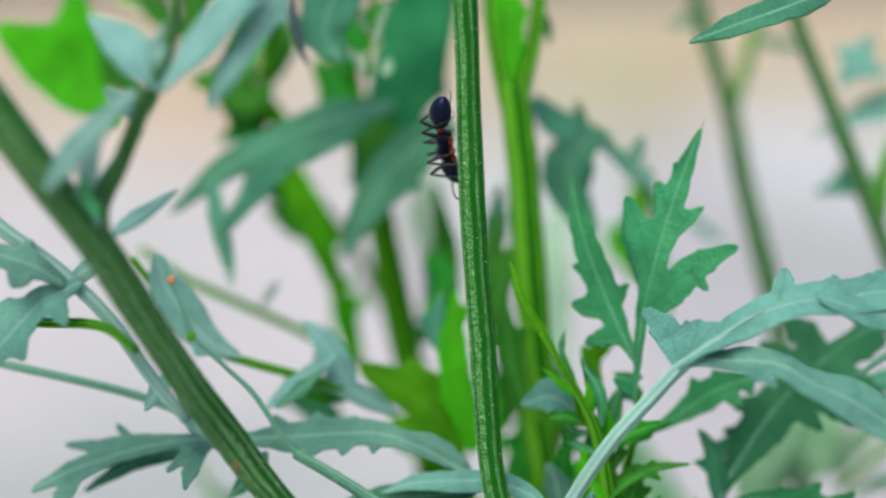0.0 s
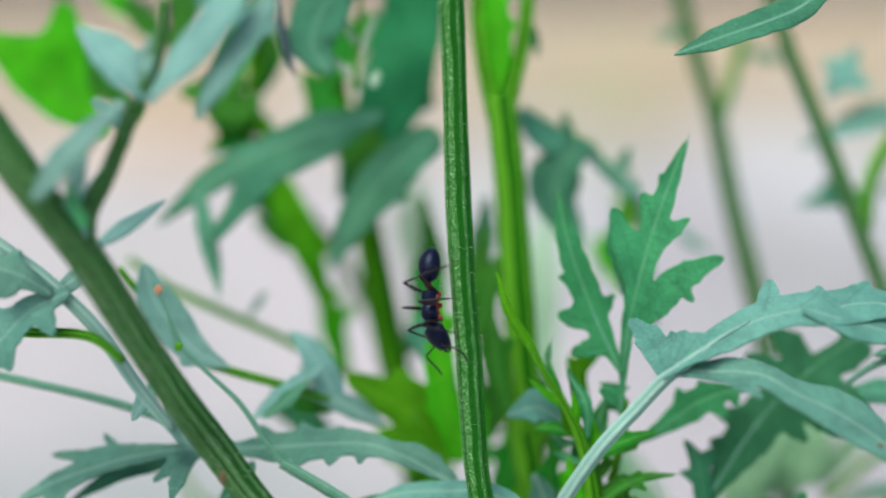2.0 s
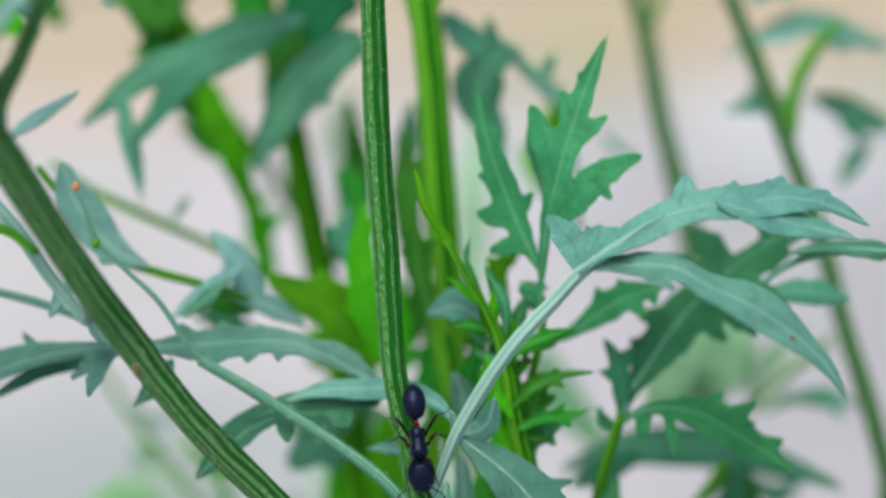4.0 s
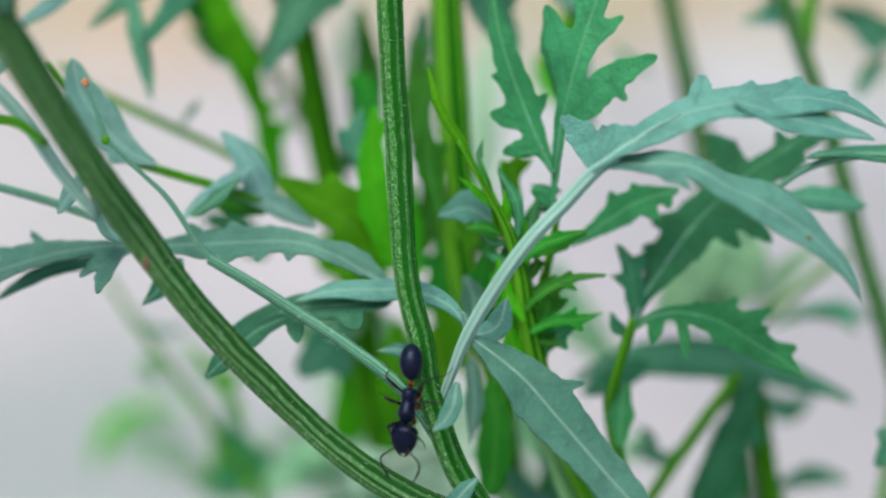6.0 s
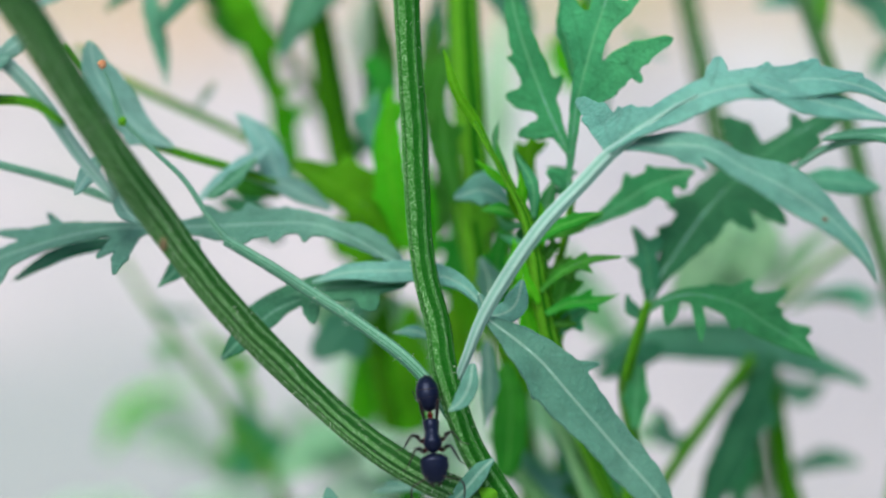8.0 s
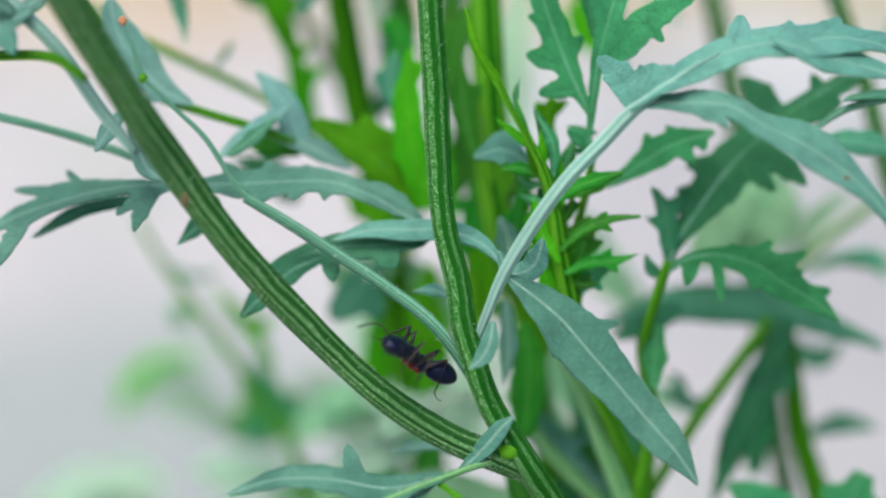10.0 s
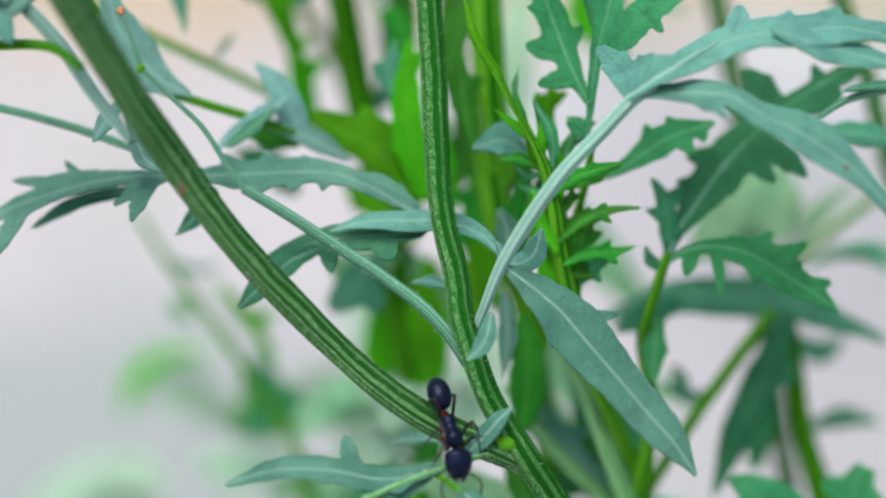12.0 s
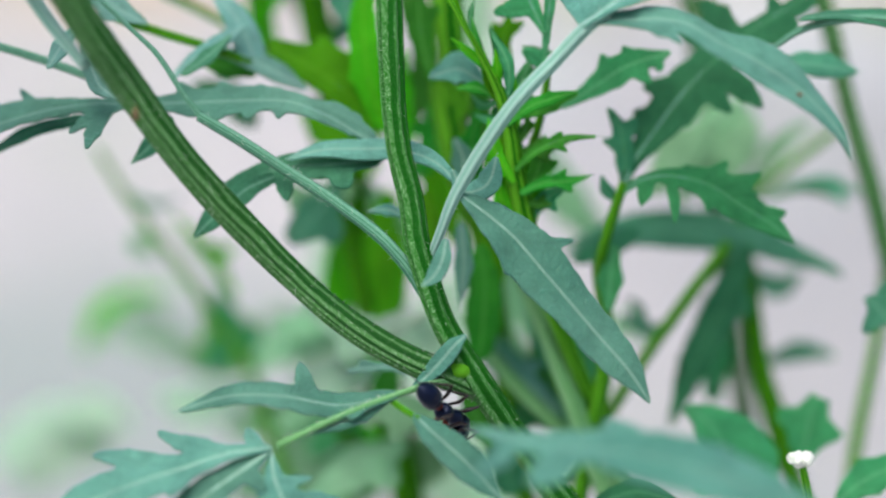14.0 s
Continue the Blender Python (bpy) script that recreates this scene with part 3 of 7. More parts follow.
leaf(near_plant, TEAL, RIB_PALE, [(-2.7, -10.9, 276.6), (-7, -12, 276), (-12.3, -12.8, 277), (-17.2, -12.8, 276.9), (-21.9, -13.1, 275.5)], (0, -0.5, 0.87), [0.54, 1.5, 1.5, 1.2, 0], [(0.35, 0, 4.47, -64.46, 0.82), (0.26, 0, 6.11, 12.39, 0.76), (0.16, 0, 2.12, 59.41, 0.76)], seed=7, cell=0.35, rib=0.2, label='lobe of the lower leaf, blue-green')
stalk('petiolule', near_plant, STEM_FRESH, [(-3.15, -10.92, 276.17, 0.25), (-1.9, -12.04, 275.59, 0.27), (-0.57, -13.14, 275.12, 0.24)], ribs=4)
leaf(near_plant, TEAL, RIB_PALE, [(-0.8, -13.1, 275.3), (0.7, -14.3, 274.2), (3, -15.6, 272.5), (6.5, -16.2, 269)], (0.14, -0.69, 0.7), [0.48, 1.3, 1.5, 1.6, 1.2, 0.16], [], seed=8, teeth=0.06, cell=0.3, rib=0.2, label='oval blue-green leaflet')
leaf(near_plant, TEAL, RIB_PALE, [(-13.3, -15.4, 273.2), (-16.6, -16.4, 273.0), (-20.1, -17.0, 272.0), (-23.8, -18.0, 271.0), (-28.4, -19.0, 269.4), (-32.9, -20.3, 267.9)], (0, -0.47, 0.88), [0.34, 0.99, 1.83, 2.35, 1.94, 0.19], [(0.177, 0, 7.15, -47, 0.77), (0.307, 0, 9.71, -34.2, 1.24), (0.039, 0, 2.73, -79.6, 0.68), (0.342, 0, 3.5, 51.1, 1.1)], seed=9, teeth=0.06, cell=0.28, rib=0.34, label='lobed blue-green leaf low on the stem')
leaf(near_plant, TEAL, RIB_PALE, [(-13.2, -15.5, 273.0), (-15.3, -16.8, 271.8), (-18.1, -18.1, 270.1), (-20.7, -18.6, 268.1)], (0, -0.7, 0.71), [0.26, 1.16, 1.57, 1.37], [(0.253, 0, 2.98, 85.3, 0.7), (0.546, 0, 1.92, -33.8, 0.71)], seed=10, teeth=0.06, cell=0.3, rib=0.34, label='blue-green lobe with a pale midrib')
leaf(near_plant, TEAL, RIB_PALE, [(-13.1, -15.5, 272.8), (-12.8, -16.9, 271.2), (-12.0, -18.2, 269.7), (-10.9, -18.7, 267.7)], (0, -0.64, 0.77), [0.14, 0.81, 1.53, 1.45], [(0.4, 0, 3.32, 77.1, 0.5), (0.572, 0, 5.75, 54.8, 0.81), (0.388, 0, 2.13, -64.5, 0.66)], seed=11, teeth=0.1, cell=0.3, rib=0.3, label='toothed lobe with a pale midrib')
leaf(near_plant, TEAL, RIB_PALE, [(-3.1, -10.8, 276.3), (-5.6, -12.2, 275.2), (-8.2, -13.4, 274.5), (-10.6, -14.2, 274.1)], (0, -0.6, 0.8), [0.17, 0.76, 0.65, 0.06], [], seed=330, teeth=0.05, cell=0.3, rib=0.12, label='narrow blade along the lower petiole')
leaf(near_plant, TEAL, RIB_PALE, [(3.6, -26.8, 278.5), (8.7, -28.9, 278.1), (15.1, -30.9, 278), (21.8, -33.1, 277.1), (28.7, -35.5, 275.1)], (0, -0.31, 0.95), [0.28, 1.7, 3.1, 3.6, 1.4], [(0.48, 0, 5.25, 121.56, 1.32), (0.3, 0, 6.05, -102.86, 1.56), (0.12, 0, 6.57, -91.43, 0.84), (0.62, 0, 5.05, 52.74, 1.08)], seed=12, cell=0.6, label='broad blue-green leaf out over the path side')
leaf(near_plant, HAZE, RIB_JADE, [(-3.1, 2.8, 295.8), (-6.3, 2.9, 297.4), (-9.4, 3.0, 299.2), (-12.5, 3.3, 300.3), (-16.7, 3.5, 300.4), (-21.4, 3.5, 300.2), (-27.2, 3.4, 300.0), (-30.8, 3.5, 300.0), (-34.5, 3.4, 299.5), (-38.1, 3.3, 298.5), (-41.8, 3.2, 297.3), (-45.5, 3.1, 295.5)], (0, -0.57, 0.82), [0.28, 0.49, 0.92, 1.66, 2.05, 1.52, 0.61, 0.68, 1, 1.32, 1.18, 0.31], [(0.297, 0, 3.24, 64.8, 0.79), (0.356, 0, 3.73, 47.5, 0.87), (0.254, 0.35, 2.28, 86.3, 0.59), (0.433, 0, 3.32, -54.5, 0.7), (0.356, 0, 3.09, -63.3, 0.77), (0.285, 0, 2.62, -63.1, 0.71), (0.212, 0, 7.6, -176.6, 1.32), (0.661, 0, 11.73, -16.3, 0.95), (0.775, -1.88, 2.73, -62.1, 0.32), (0.889, 0.41, 8.95, 50.3, 1.13), (0.614, 0.55, 6.33, 76.7, 0.92), (0.593, 0.36, 5.85, 33.9, 0.83), (0.562, 0, 2.18, 101.1, 0.45), (0.821, 0.41, 4.09, 12.5, 0.95)], seed=13, teeth=0.12, cell=0.35, rib=0.16, label='long lobed blue-green leaf held level')
leaf(near_plant, JADE, RIB_GREEN, [(-29.4, 4.4, 299.0), (-32.6, 4.8, 298.3), (-36.4, 5.0, 297.4), (-41.5, 5.0, 294.6)], (0, -0.64, 0.77), [0.22, 0.79, 0.87, 0.07], [], seed=14, teeth=0.05, cell=0.4, rib=0.1)
leaf(near_plant, TEAL, RIB_PALE, [(2.7, -1.8, 293.7), (1.0, -0.5, 295.2), (-2.1, 0.7, 296.3), (-6.2, 1.6, 296.3), (-9.9, 1.7, 296.1), (-13.2, 1.5, 295.2)], (0, -0.71, 0.71), [0.22, 0.84, 1.2, 1.2, 0.82, 0.06], [], seed=15, teeth=0.04, cell=0.3, rib=0.14, label='narrow blue-green leaf held level')
leaf(near_plant, JADE, RIB_GREEN, [(-4.7, 2.2, 295.2), (-8.9, 2.3, 294.7), (-13.0, 2.2, 294.4), (-15.9, 2.0, 293.5), (-18.5, 1.8, 291.9)], (0, -0.71, 0.71), [0.76, 1.33, 1.45, 1.37, 1.23], [(0.255, 0.36, 2.71, 112.3, 1.05), (0.577, 0.58, 3.2, 79.6, 0.86)], seed=300, teeth=0.05, cell=0.33, rib=0.14, label='green leaf with rounded lobes')
leaf(near_plant, JADE, RIB_JADE, [(-14.3, 1.3, 293.6), (-16.4, 1.1, 292.7), (-18.7, 0.8, 290.8), (-21.7, 0.3, 287.9)], (0, -0.91, 0.42), [0.54, 1.1, 1.2, 0], [(0.16, 0, 2.13, -3.41, 0.82)], seed=16, cell=0.4)
leaf(near_plant, JADE, RIB_JADE, [(-23.8, 3.2, 298.5), (-25.1, 2.8, 296.7), (-27.4, 2.5, 294.5)], (0, -0.91, 0.42), [0.54, 0.98, 0], [], seed=17, cell=0.4)
leaf(near_plant, TEAL, RIB_PALE, [(-1.9, 1.7, 289.9), (-3.5, 1.8, 290.6), (-5.7, 1.8, 290.5)], (0, -0.64, 0.77), [0.26, 0.73, 0], [], seed=18, cell=0.4)
stalk('twig', near_plant, STEM_FRESH, [(-36.48, 8.35, 316.4, 0.42), (-33.51, 8.67, 312.42, 0.37), (-30.51, 8.91, 308.03, 0.43), (-25.72, 8.6, 306.25, 0.48), (-20.52, 9.32, 304.59, 0.43), (-16.87, 10.08, 303.13, 0.32)], ribs=6)
leaf(near_plant, ICE, RIB_JADE, [(-26.2, 7.0, 307.1), (-28.9, 7.2, 308.4), (-31.4, 7.5, 311.0), (-33.2, 7.9, 313.7), (-33.9, 8.3, 316.4)], (0, -0.87, 0.5), [0.22, 1.3, 2.02, 1.89, 0.63], [(0.216, 0, 2.29, 65.7, 0.67)], seed=19, teeth=0.03, cell=0.4, rib=0.12)
leaf(near_plant, ICE, RIB_JADE, [(-16.4, 10.3, 303.0), (-17.2, 10.5, 305.1), (-18.5, 10.8, 307.5), (-20.5, 11.2, 309.6)], (0, -0.87, 0.5), [1.08, 1.46, 1.21, 0.28], [], seed=21, teeth=0.03, cell=0.5, rib=0.12)
leaf(near_plant, ICE, RIB_JADE, [(-17.6, 8.8, 306.6), (-20.2, 8.5, 304.9), (-22.6, 8.2, 303.2), (-24.3, 7.8, 301.7)], (0, -0.77, 0.64), [0.49, 0.86, 0.73, 0.12], [], seed=22, teeth=0.03, cell=0.5, rib=0.12)
leaf(near_plant, ICE, RIB_JADE, [(-20.7, 10.3, 304.4), (-17.7, 10.2, 303.7), (-15.0, 9.9, 302.5), (-11.4, 9.6, 300.6)], (0, -0.71, 0.71), [0.4, 0.96, 1.26, 0.13], [], seed=23, teeth=0.03, cell=0.5, rib=0.12)
leaf(near_plant, GRASS, RIB_GREEN, [(-22.5, 12.0, 303.6), (-19.8, 12.0, 302.6), (-16.8, 12.0, 301.8)], (0, -0.98, 0.17), [0.44, 1.09, 0.33], [], seed=24, teeth=0.05, cell=0.5, rib=0.1)
stalk('twig', near_plant, STEM_TEAL, [(-54.26, 4.93, 308.51, 0.44), (-43.86, 4.52, 306.16, 0.44), (-40.74, 4.39, 305.44, 0.44), (-35.75, 5.13, 303.86, 0.44), (-31.05, 4.84, 302.22, 0.42), (-25.3, 4.45, 300, 0.37)], ribs=6)
stalk('side_branch', near_plant, PETIOLE, [(-48.51, -5.48, 324.3, 0.67), (-45.08, -6.02, 321.26, 0.72), (-40.2, -6.65, 317.69, 0.72), (-35.33, -7.48, 312.97, 0.67), (-32.33, -8.23, 308.72, 0.63), (-28.89, -9.93, 304.85, 0.48)], ribs=6)
stalk('twig', near_plant, STEM_FRESH, [(-47.86, -4.4, 313.19, 0.49), (-42.87, -4.49, 312.64, 0.49), (-35.63, -8.55, 312.67, 0.48), (-32.67, -11.82, 311.39, 0.38)], ribs=6)
leaf(near_plant, HAZE, RIB_JADE, [(-38, -7.9, 316.6), (-41, -8.1, 315.2), (-43.9, -8.6, 312.4), (-47.3, -9.3, 308.6)], (0, -0.77, 0.64), [0.56, 1.6, 1.7, 0.22], [(0.21, 0, 3.57, 94.75, 1.04), (0.37, 0, 4.51, -51.74, 1.16), (0.53, 0, 3.29, 58.89, 0.93)], seed=27, cell=0.5)
leaf(near_plant, HAZE, RIB_JADE, [(-39.5, -7.9, 316.6), (-41.7, -8.6, 318.2), (-44.1, -8.5, 319), (-47, -8.2, 320.2)], (0, -0.71, 0.71), [0.55, 1.1, 1.2, 0], [(0.33, 0, 2.72, 65.64, 1.14), (0.48, 0, 2.27, -101.54, 0.68)], seed=28, cell=0.5)
leaf(near_plant, ICE, RIB_JADE, [(-39.4, -5.9, 316.3), (-37.5, -5.6, 317.7), (-36.5, -5.5, 318.7)], (0, -0.77, 0.64), [0.57, 1, 0.23], [], seed=29, cell=0.6)
leaf(near_plant, ICE, RIB_JADE, [(-34.2, -11.6, 321.2), (-32.8, -10.9, 322.2), (-31, -10.2, 323.4), (-28.8, -9.5, 324.8)], (0, -0.26, 0.97), [0.4, 1.4, 1.2, 0], [], seed=30, cell=0.5, label='narrow pointed blue-green leaf')
leaf(near_plant, ICE, RIB_JADE, [(-31.0, -17.0, 333.4), (-33.3, -19.0, 331.3), (-35.5, -20.0, 328.7), (-37.6, -20.0, 326.1)], (0, -0.77, 0.64), [0.43, 1.04, 1.34, 0.58], [], seed=31, teeth=0.03, cell=0.6, rib=0.12)
leaf(near_plant, ICE, RIB_JADE, [(-28.9, -16.0, 333.7), (-30.6, -16.1, 335.6), (-32.2, -15.8, 337.4), (-34.6, -15.5, 339.3)], (0, -0.77, 0.64), [0.68, 1.82, 1.62, 0.25], [(0.278, 0, 2.85, -77.1, 0.78)], seed=32, teeth=0.03, cell=0.6, rib=0.12)
leaf(near_plant, ICE, RIB_JADE, [(-28.8, -17.0, 333.6), (-26.1, -17.0, 336.6), (-23.5, -17.0, 339.6), (-21.2, -17.0, 342.4)], (0, -0.71, 0.71), [0.29, 1.42, 1.63, 1.34], [], seed=33, teeth=0.03, cell=0.6, rib=0.12)
leaf(near_plant, ICE, RIB_JADE, [(-19.4, -15.0, 341.1), (-21.4, -16.0, 337.8), (-23.7, -17.0, 334.5), (-25.4, -17.0, 331.3)], (0, -0.71, 0.71), [1.02, 1.29, 1.19, 0.05], [], seed=34, teeth=0.03, cell=0.6, rib=0.12)
leaf(near_plant, JADE, RIB_JADE, [(28.4, 0.6, 341.8), (25.9, 0.3, 340), (22.9, 0.1, 338.8), (19, -0.1, 337.5), (15, -0.4, 336.1)], (0, -0.82, 0.57), [0.88, 1.4, 1.4, 1.1, 0.11], [(0.34, 0, 3.72, 13.96, 0.7)], seed=35, teeth=0.08, cell=0.35, rib=0.25, label='pointed blue-green leaf with a fine midrib')
stalk('petiole', near_plant, STEM_TEAL, [(27.42, 0.5, 340.94, 0.29), (30.86, 3.06, 343.96, 0.4), (34.88, 5.71, 347.46, 0.5)], ribs=5)

behind_plant = plant(45, 60, 'fresh green weed with a forked ridged stem')
stalk('stem', behind_plant, STEM_FRESH, [(-0.11, 21.17, 331.49, 1.5), (0.59, 20.09, 325.38, 1.61), (1.18, 18.44, 315.98, 1.67), (1.77, 16.79, 306.62, 1.61), (2.59, 15.24, 297.84, 1.61), (1.72, 15.72, 300.6, 1.61), (2.83, 14.38, 292.95, 1.61), (5.25, 19.2, 285.74, 1.43), (7.86, 22.62, 270.61, 1.36), (12.01, 28.06, 246.57, 1.36), (25.21, 40.84, 135.61, 1.49), (45, 60, -4, 1.77)], ribs=5, depth=0.24, turn=0.338, swirl=-0.12, phase=-0.58)
stalk('branch', behind_plant, STEM_FRESH, [(-0.59, 20.83, 329.55, 1.11), (-1.38, 21.47, 333.17, 1), (-2.05, 22.25, 337.63, 1), (-2.19, 23.24, 343.2, 0.94)], ribs=5)
stalk('branch', behind_plant, STEM_FRESH, [(0.26, 20.88, 329.82, 1.11), (1.14, 21.41, 332.86, 0.94), (2.07, 23.06, 336.43, 0.89), (2.93, 25.16, 342.58, 0.84)], ribs=5)
leaf(behind_plant, BACKLIT, RIB_GREEN, [(-0.3, 20.2, 331.5), (-0.1, 20.7, 334.9), (-0.5, 21.4, 338.7), (-0.1, 22.2, 343.2)], (0, -0.94, 0.34), [0.33, 1.2, 1.4, 1.1], [(0.45, 0, 2.84, -45.67, 0.74)], seed=36, cell=0.7)
leaf(behind_plant, DARK, RIB_GREEN, [(2.7, 24.5, 338.6), (3.5, 24.2, 336.9), (3.8, 23.8, 335)], (0, -0.98, 0.17), [0.45, 0.56, 0], [], seed=37, cell=0.7)
leaf(behind_plant, GREEN, RIB_JADE, [(10.5, 5.0, 302.6), (10.8, 4.6, 306.6), (11.2, 4.2, 310.9), (12.0, 3.9, 314.7), (13.1, 4.5, 318.5), (14.5, 5.1, 322.5), (15.8, 5.9, 325.7), (17.2, 6.5, 328.8)], (0, -0.93, 0.37), [0.21, 0.36, 0.57, 0.98, 1.34, 1.13, 0.72, 0], [(0.349, -0.59, 10.16, -39.6, 1.26), (0.505, -2.37, 3.53, -120.9, 0.69), (0.589, -0.84, 4.18, -28.8, 0.67), (0.443, 0, 7.75, 34.2, 1.18), (0.646, 0, 3.65, 34.8, 0.82), (0.752, -0.35, 2.66, 35.5, 0.46), (0.038, 0, 2.59, 57.5, 0.64), (0.309, -0.68, 5.01, -43.4, 0.76)], seed=38, teeth=0.1, cell=0.33, rib=0.22, label='deeply lobed green leaf standing upright')
stalk('side_branch', behind_plant, STEM_FRESH, [(11.03, 5.13, 303.86, 0.31), (10.83, 5.66, 301.13, 0.37), (9.57, 5.55, 294.72, 0.42), (9.46, 7.37, 287.78, 0.48), (11.81, 12.54, 282.56, 0.5), (13.83, 14.87, 272.75, 0.57), (16.93, 15.21, 263.16, 0.63), (24.6, 16.06, 239.38, 0.63), (33.16, 34.03, 131.66, 0.69), (46, 61, -4, 0.82)], ribs=5)
stalk('twig', behind_plant, STEM_FRESH, [(1.84, 2.15, 309.99, 0.23), (3.12, 1.75, 307.72, 0.26), (4.93, 2.21, 304.56, 0.36), (6.41, 2.7, 301.61, 0.57), (7.48, 3.06, 297.87, 0.78), (8.15, 3.31, 293.57, 0.94), (8.99, 3.65, 289.74, 1), (10.31, 4.68, 284.06, 0.9), (13.27, 7.5, 277, 0.81), (22.34, 16.14, 255.36, 0.81), (31.01, 32.88, 140.45, 0.9), (44, 58, -4, 1.06)], ribs=5)
leaf(behind_plant, BACKLIT, RIB_GREEN, [(3.4, 2.7, 307.3), (2.1, 2.1, 309.8), (0.3, 1.6, 312.6), (-0.9, 2.3, 316.5)], (0, -0.94, 0.34), [0.21, 0.46, 0.46, 0.1], [], seed=39, teeth=0.03, cell=0.25, label='narrow fresh-green leaf tip')
leaf(behind_plant, BACKLIT, RIB_GREEN, [(5.5, 3, 303.4), (3.4, 3.3, 305.2), (1.9, 3.6, 306.4)], (0, -0.94, 0.34), [0.16, 0.47, 0], [], seed=40, cell=0.3)
leaf(behind_plant, GREEN, RIB_GREEN, [(7.3, 2.6, 301.1), (7.2, 2.1, 304.1), (5.4, 2.7, 307.2)], (0, -0.94, 0.34), [0.26, 0.62, 0], [], seed=41, cell=0.3)
leaf(behind_plant, GREEN, RIB_GREEN, [(3.8, 3.6, 306.7), (3.8, 3.9, 308.5), (4.2, 4.2, 310.2)], (0, -0.98, 0.17), [0.16, 0.31, 0], [], seed=42, cell=0.3)
leaf(behind_plant, BACKLIT, RIB_GREEN, [(6.3, 2.7, 301.4), (6.2, 2.1, 303.8), (6, 2.4, 305.6)], (0, -0.94, 0.34), [0.26, 0.52, 0], [], seed=43, cell=0.3)
leaf(behind_plant, GRASS, RIB_GREEN, [(7.3, 2.2, 298.6), (9, 1.4, 300.2), (11.1, 1.6, 301), (13.6, 1.7, 301.7)], (0, -0.71, 0.71), [0.3, 0.61, 0.67, 0.12], [(0.55, 0, 1.4, 39.44, 0.31)], seed=44, teeth=0.1, cell=0.3)
leaf(behind_plant, GRASS, RIB_GREEN, [(8.1, 2.4, 294.3), (9.6, 1.7, 296), (11.7, 1.9, 297.1), (16.1, 2, 297.6)], (0, -0.87, 0.5), [0.27, 0.49, 0.32, 0.054], [(0.43, 0, 1.79, 26.59, 0.3), (0.43, 0, 2.04, -37.34, 0.3)], seed=45, teeth=0.1, cell=0.3)
leaf(behind_plant, GRASS, RIB_GREEN, [(8.6, 2.1, 292.2), (10.7, 2.2, 293.2), (12.8, 2.2, 293.3), (15.4, 2.4, 294)], (0, -0.87, 0.5), [0.27, 0.6, 0.43, 0], [(0.42, 0, 2.05, 36.95, 0.36), (0.52, 0, 1.61, -47.55, 0.36)], seed=46, teeth=0.1, cell=0.3)
leaf(behind_plant, BACKLIT, RIB_GREEN, [(7.8, 2.2, 293.3), (6, 2.8, 296.3), (5.5, 3.3, 299.4)], (0, -0.94, 0.34), [0.31, 0.78, 0], [(0.45, 0, 2.02, 23.63, 0.47)], seed=47, cell=0.4)
leaf(behind_plant, GREEN, RIB_GREEN, [(6.3, 3.5, 300.4), (5, 4.4, 300), (3.9, 5.6, 300.9)], (0, -0.87, 0.5), [0.22, 0.49, 0], [], seed=48, cell=0.3)
leaf(behind_plant, GREEN, RIB_GREEN, [(6.8, 3.1, 298.4), (5.5, 4.2, 298.7), (4.1, 5.3, 299.1)], (0, -0.87, 0.5), [0.22, 0.49, 0], [], seed=49, cell=0.3)
leaf(behind_plant, GREEN, RIB_GREEN, [(8.5, 4.6, 294.9), (7.4, 5.2, 298.5), (8.5, 5.8, 301.6), (9.5, 6.2, 304.2)], (0, -0.94, 0.34), [0.53, 1.2, 1.1, 0.21], [(0.32, 0, 2.07, 47.1, 0.71), (0.51, 0, 3.01, -61.34, 0.82)], seed=50, cell=0.4)
leaf(behind_plant, BACKLIT, RIB_GREEN, [(8.8, 4.4, 288.5), (7.5, 4.9, 291.1), (6.9, 5.5, 294.7)], (0, -0.97, 0.26), [0.74, 1.3, 0.21], [(0.44, 0, 1.92, 23.41, 0.71), (0.33, 0, 3.65, -56.99, 0.83)], seed=51, cell=0.4)
leaf(behind_plant, BACKLIT, RIB_GREEN, [(9.3, 4.4, 288.5), (10.1, 5.2, 292.6), (9.6, 5.9, 296.8)], (0, -0.97, 0.26), [0.74, 1.1, 0.21], [(0.57, 0, 2.35, -35.5, 0.59)], seed=52, cell=0.4)
leaf(behind_plant, TEAL, RIB_PALE, [(5, 5.8, 301.9), (2.9, 6, 303.1), (0.1, 5.9, 302.4)], (0, -0.64, 0.77), [0.54, 2, 0.27], [], seed=53, cell=0.4)
leaf(behind_plant, GREEN, RIB_GREEN, [(12.3, 6.6, 299.5), (15.2, 6.9, 301.3), (18.5, 7.2, 303.4), (22.5, 7.3, 304.7)], (0, -0.91, 0.42), [0.22, 0.81, 1.46, 1.2, 0.22], [(0.627, 0, 3.09, -55.1, 0.7), (0.413, 0, 2.69, 61, 0.52), (0.683, 0, 1.91, 95.8, 0.44), (0.872, 0, 1.63, -86.2, 0.48)], seed=54, teeth=0.08, cell=0.38, rib=0.15)
leaf(behind_plant, GREEN, RIB_GREEN, [(10.6, 6.2, 304), (9.8, 6.3, 304.8), (8.6, 6.4, 305.3)], (0, -0.94, 0.34), [0.27, 0.54, 0], [], seed=55, cell=0.4)
leaf(behind_plant, GRASS, RIB_GREEN, [(5, 9, 285.5), (5.5, 8.4, 282.3), (5.4, 7.9, 279.1), (5.1, 7.3, 275.6)], (0, -0.98, 0.17), [0.76, 1.6, 1.8, 1.1], [], seed=56, cell=0.6)
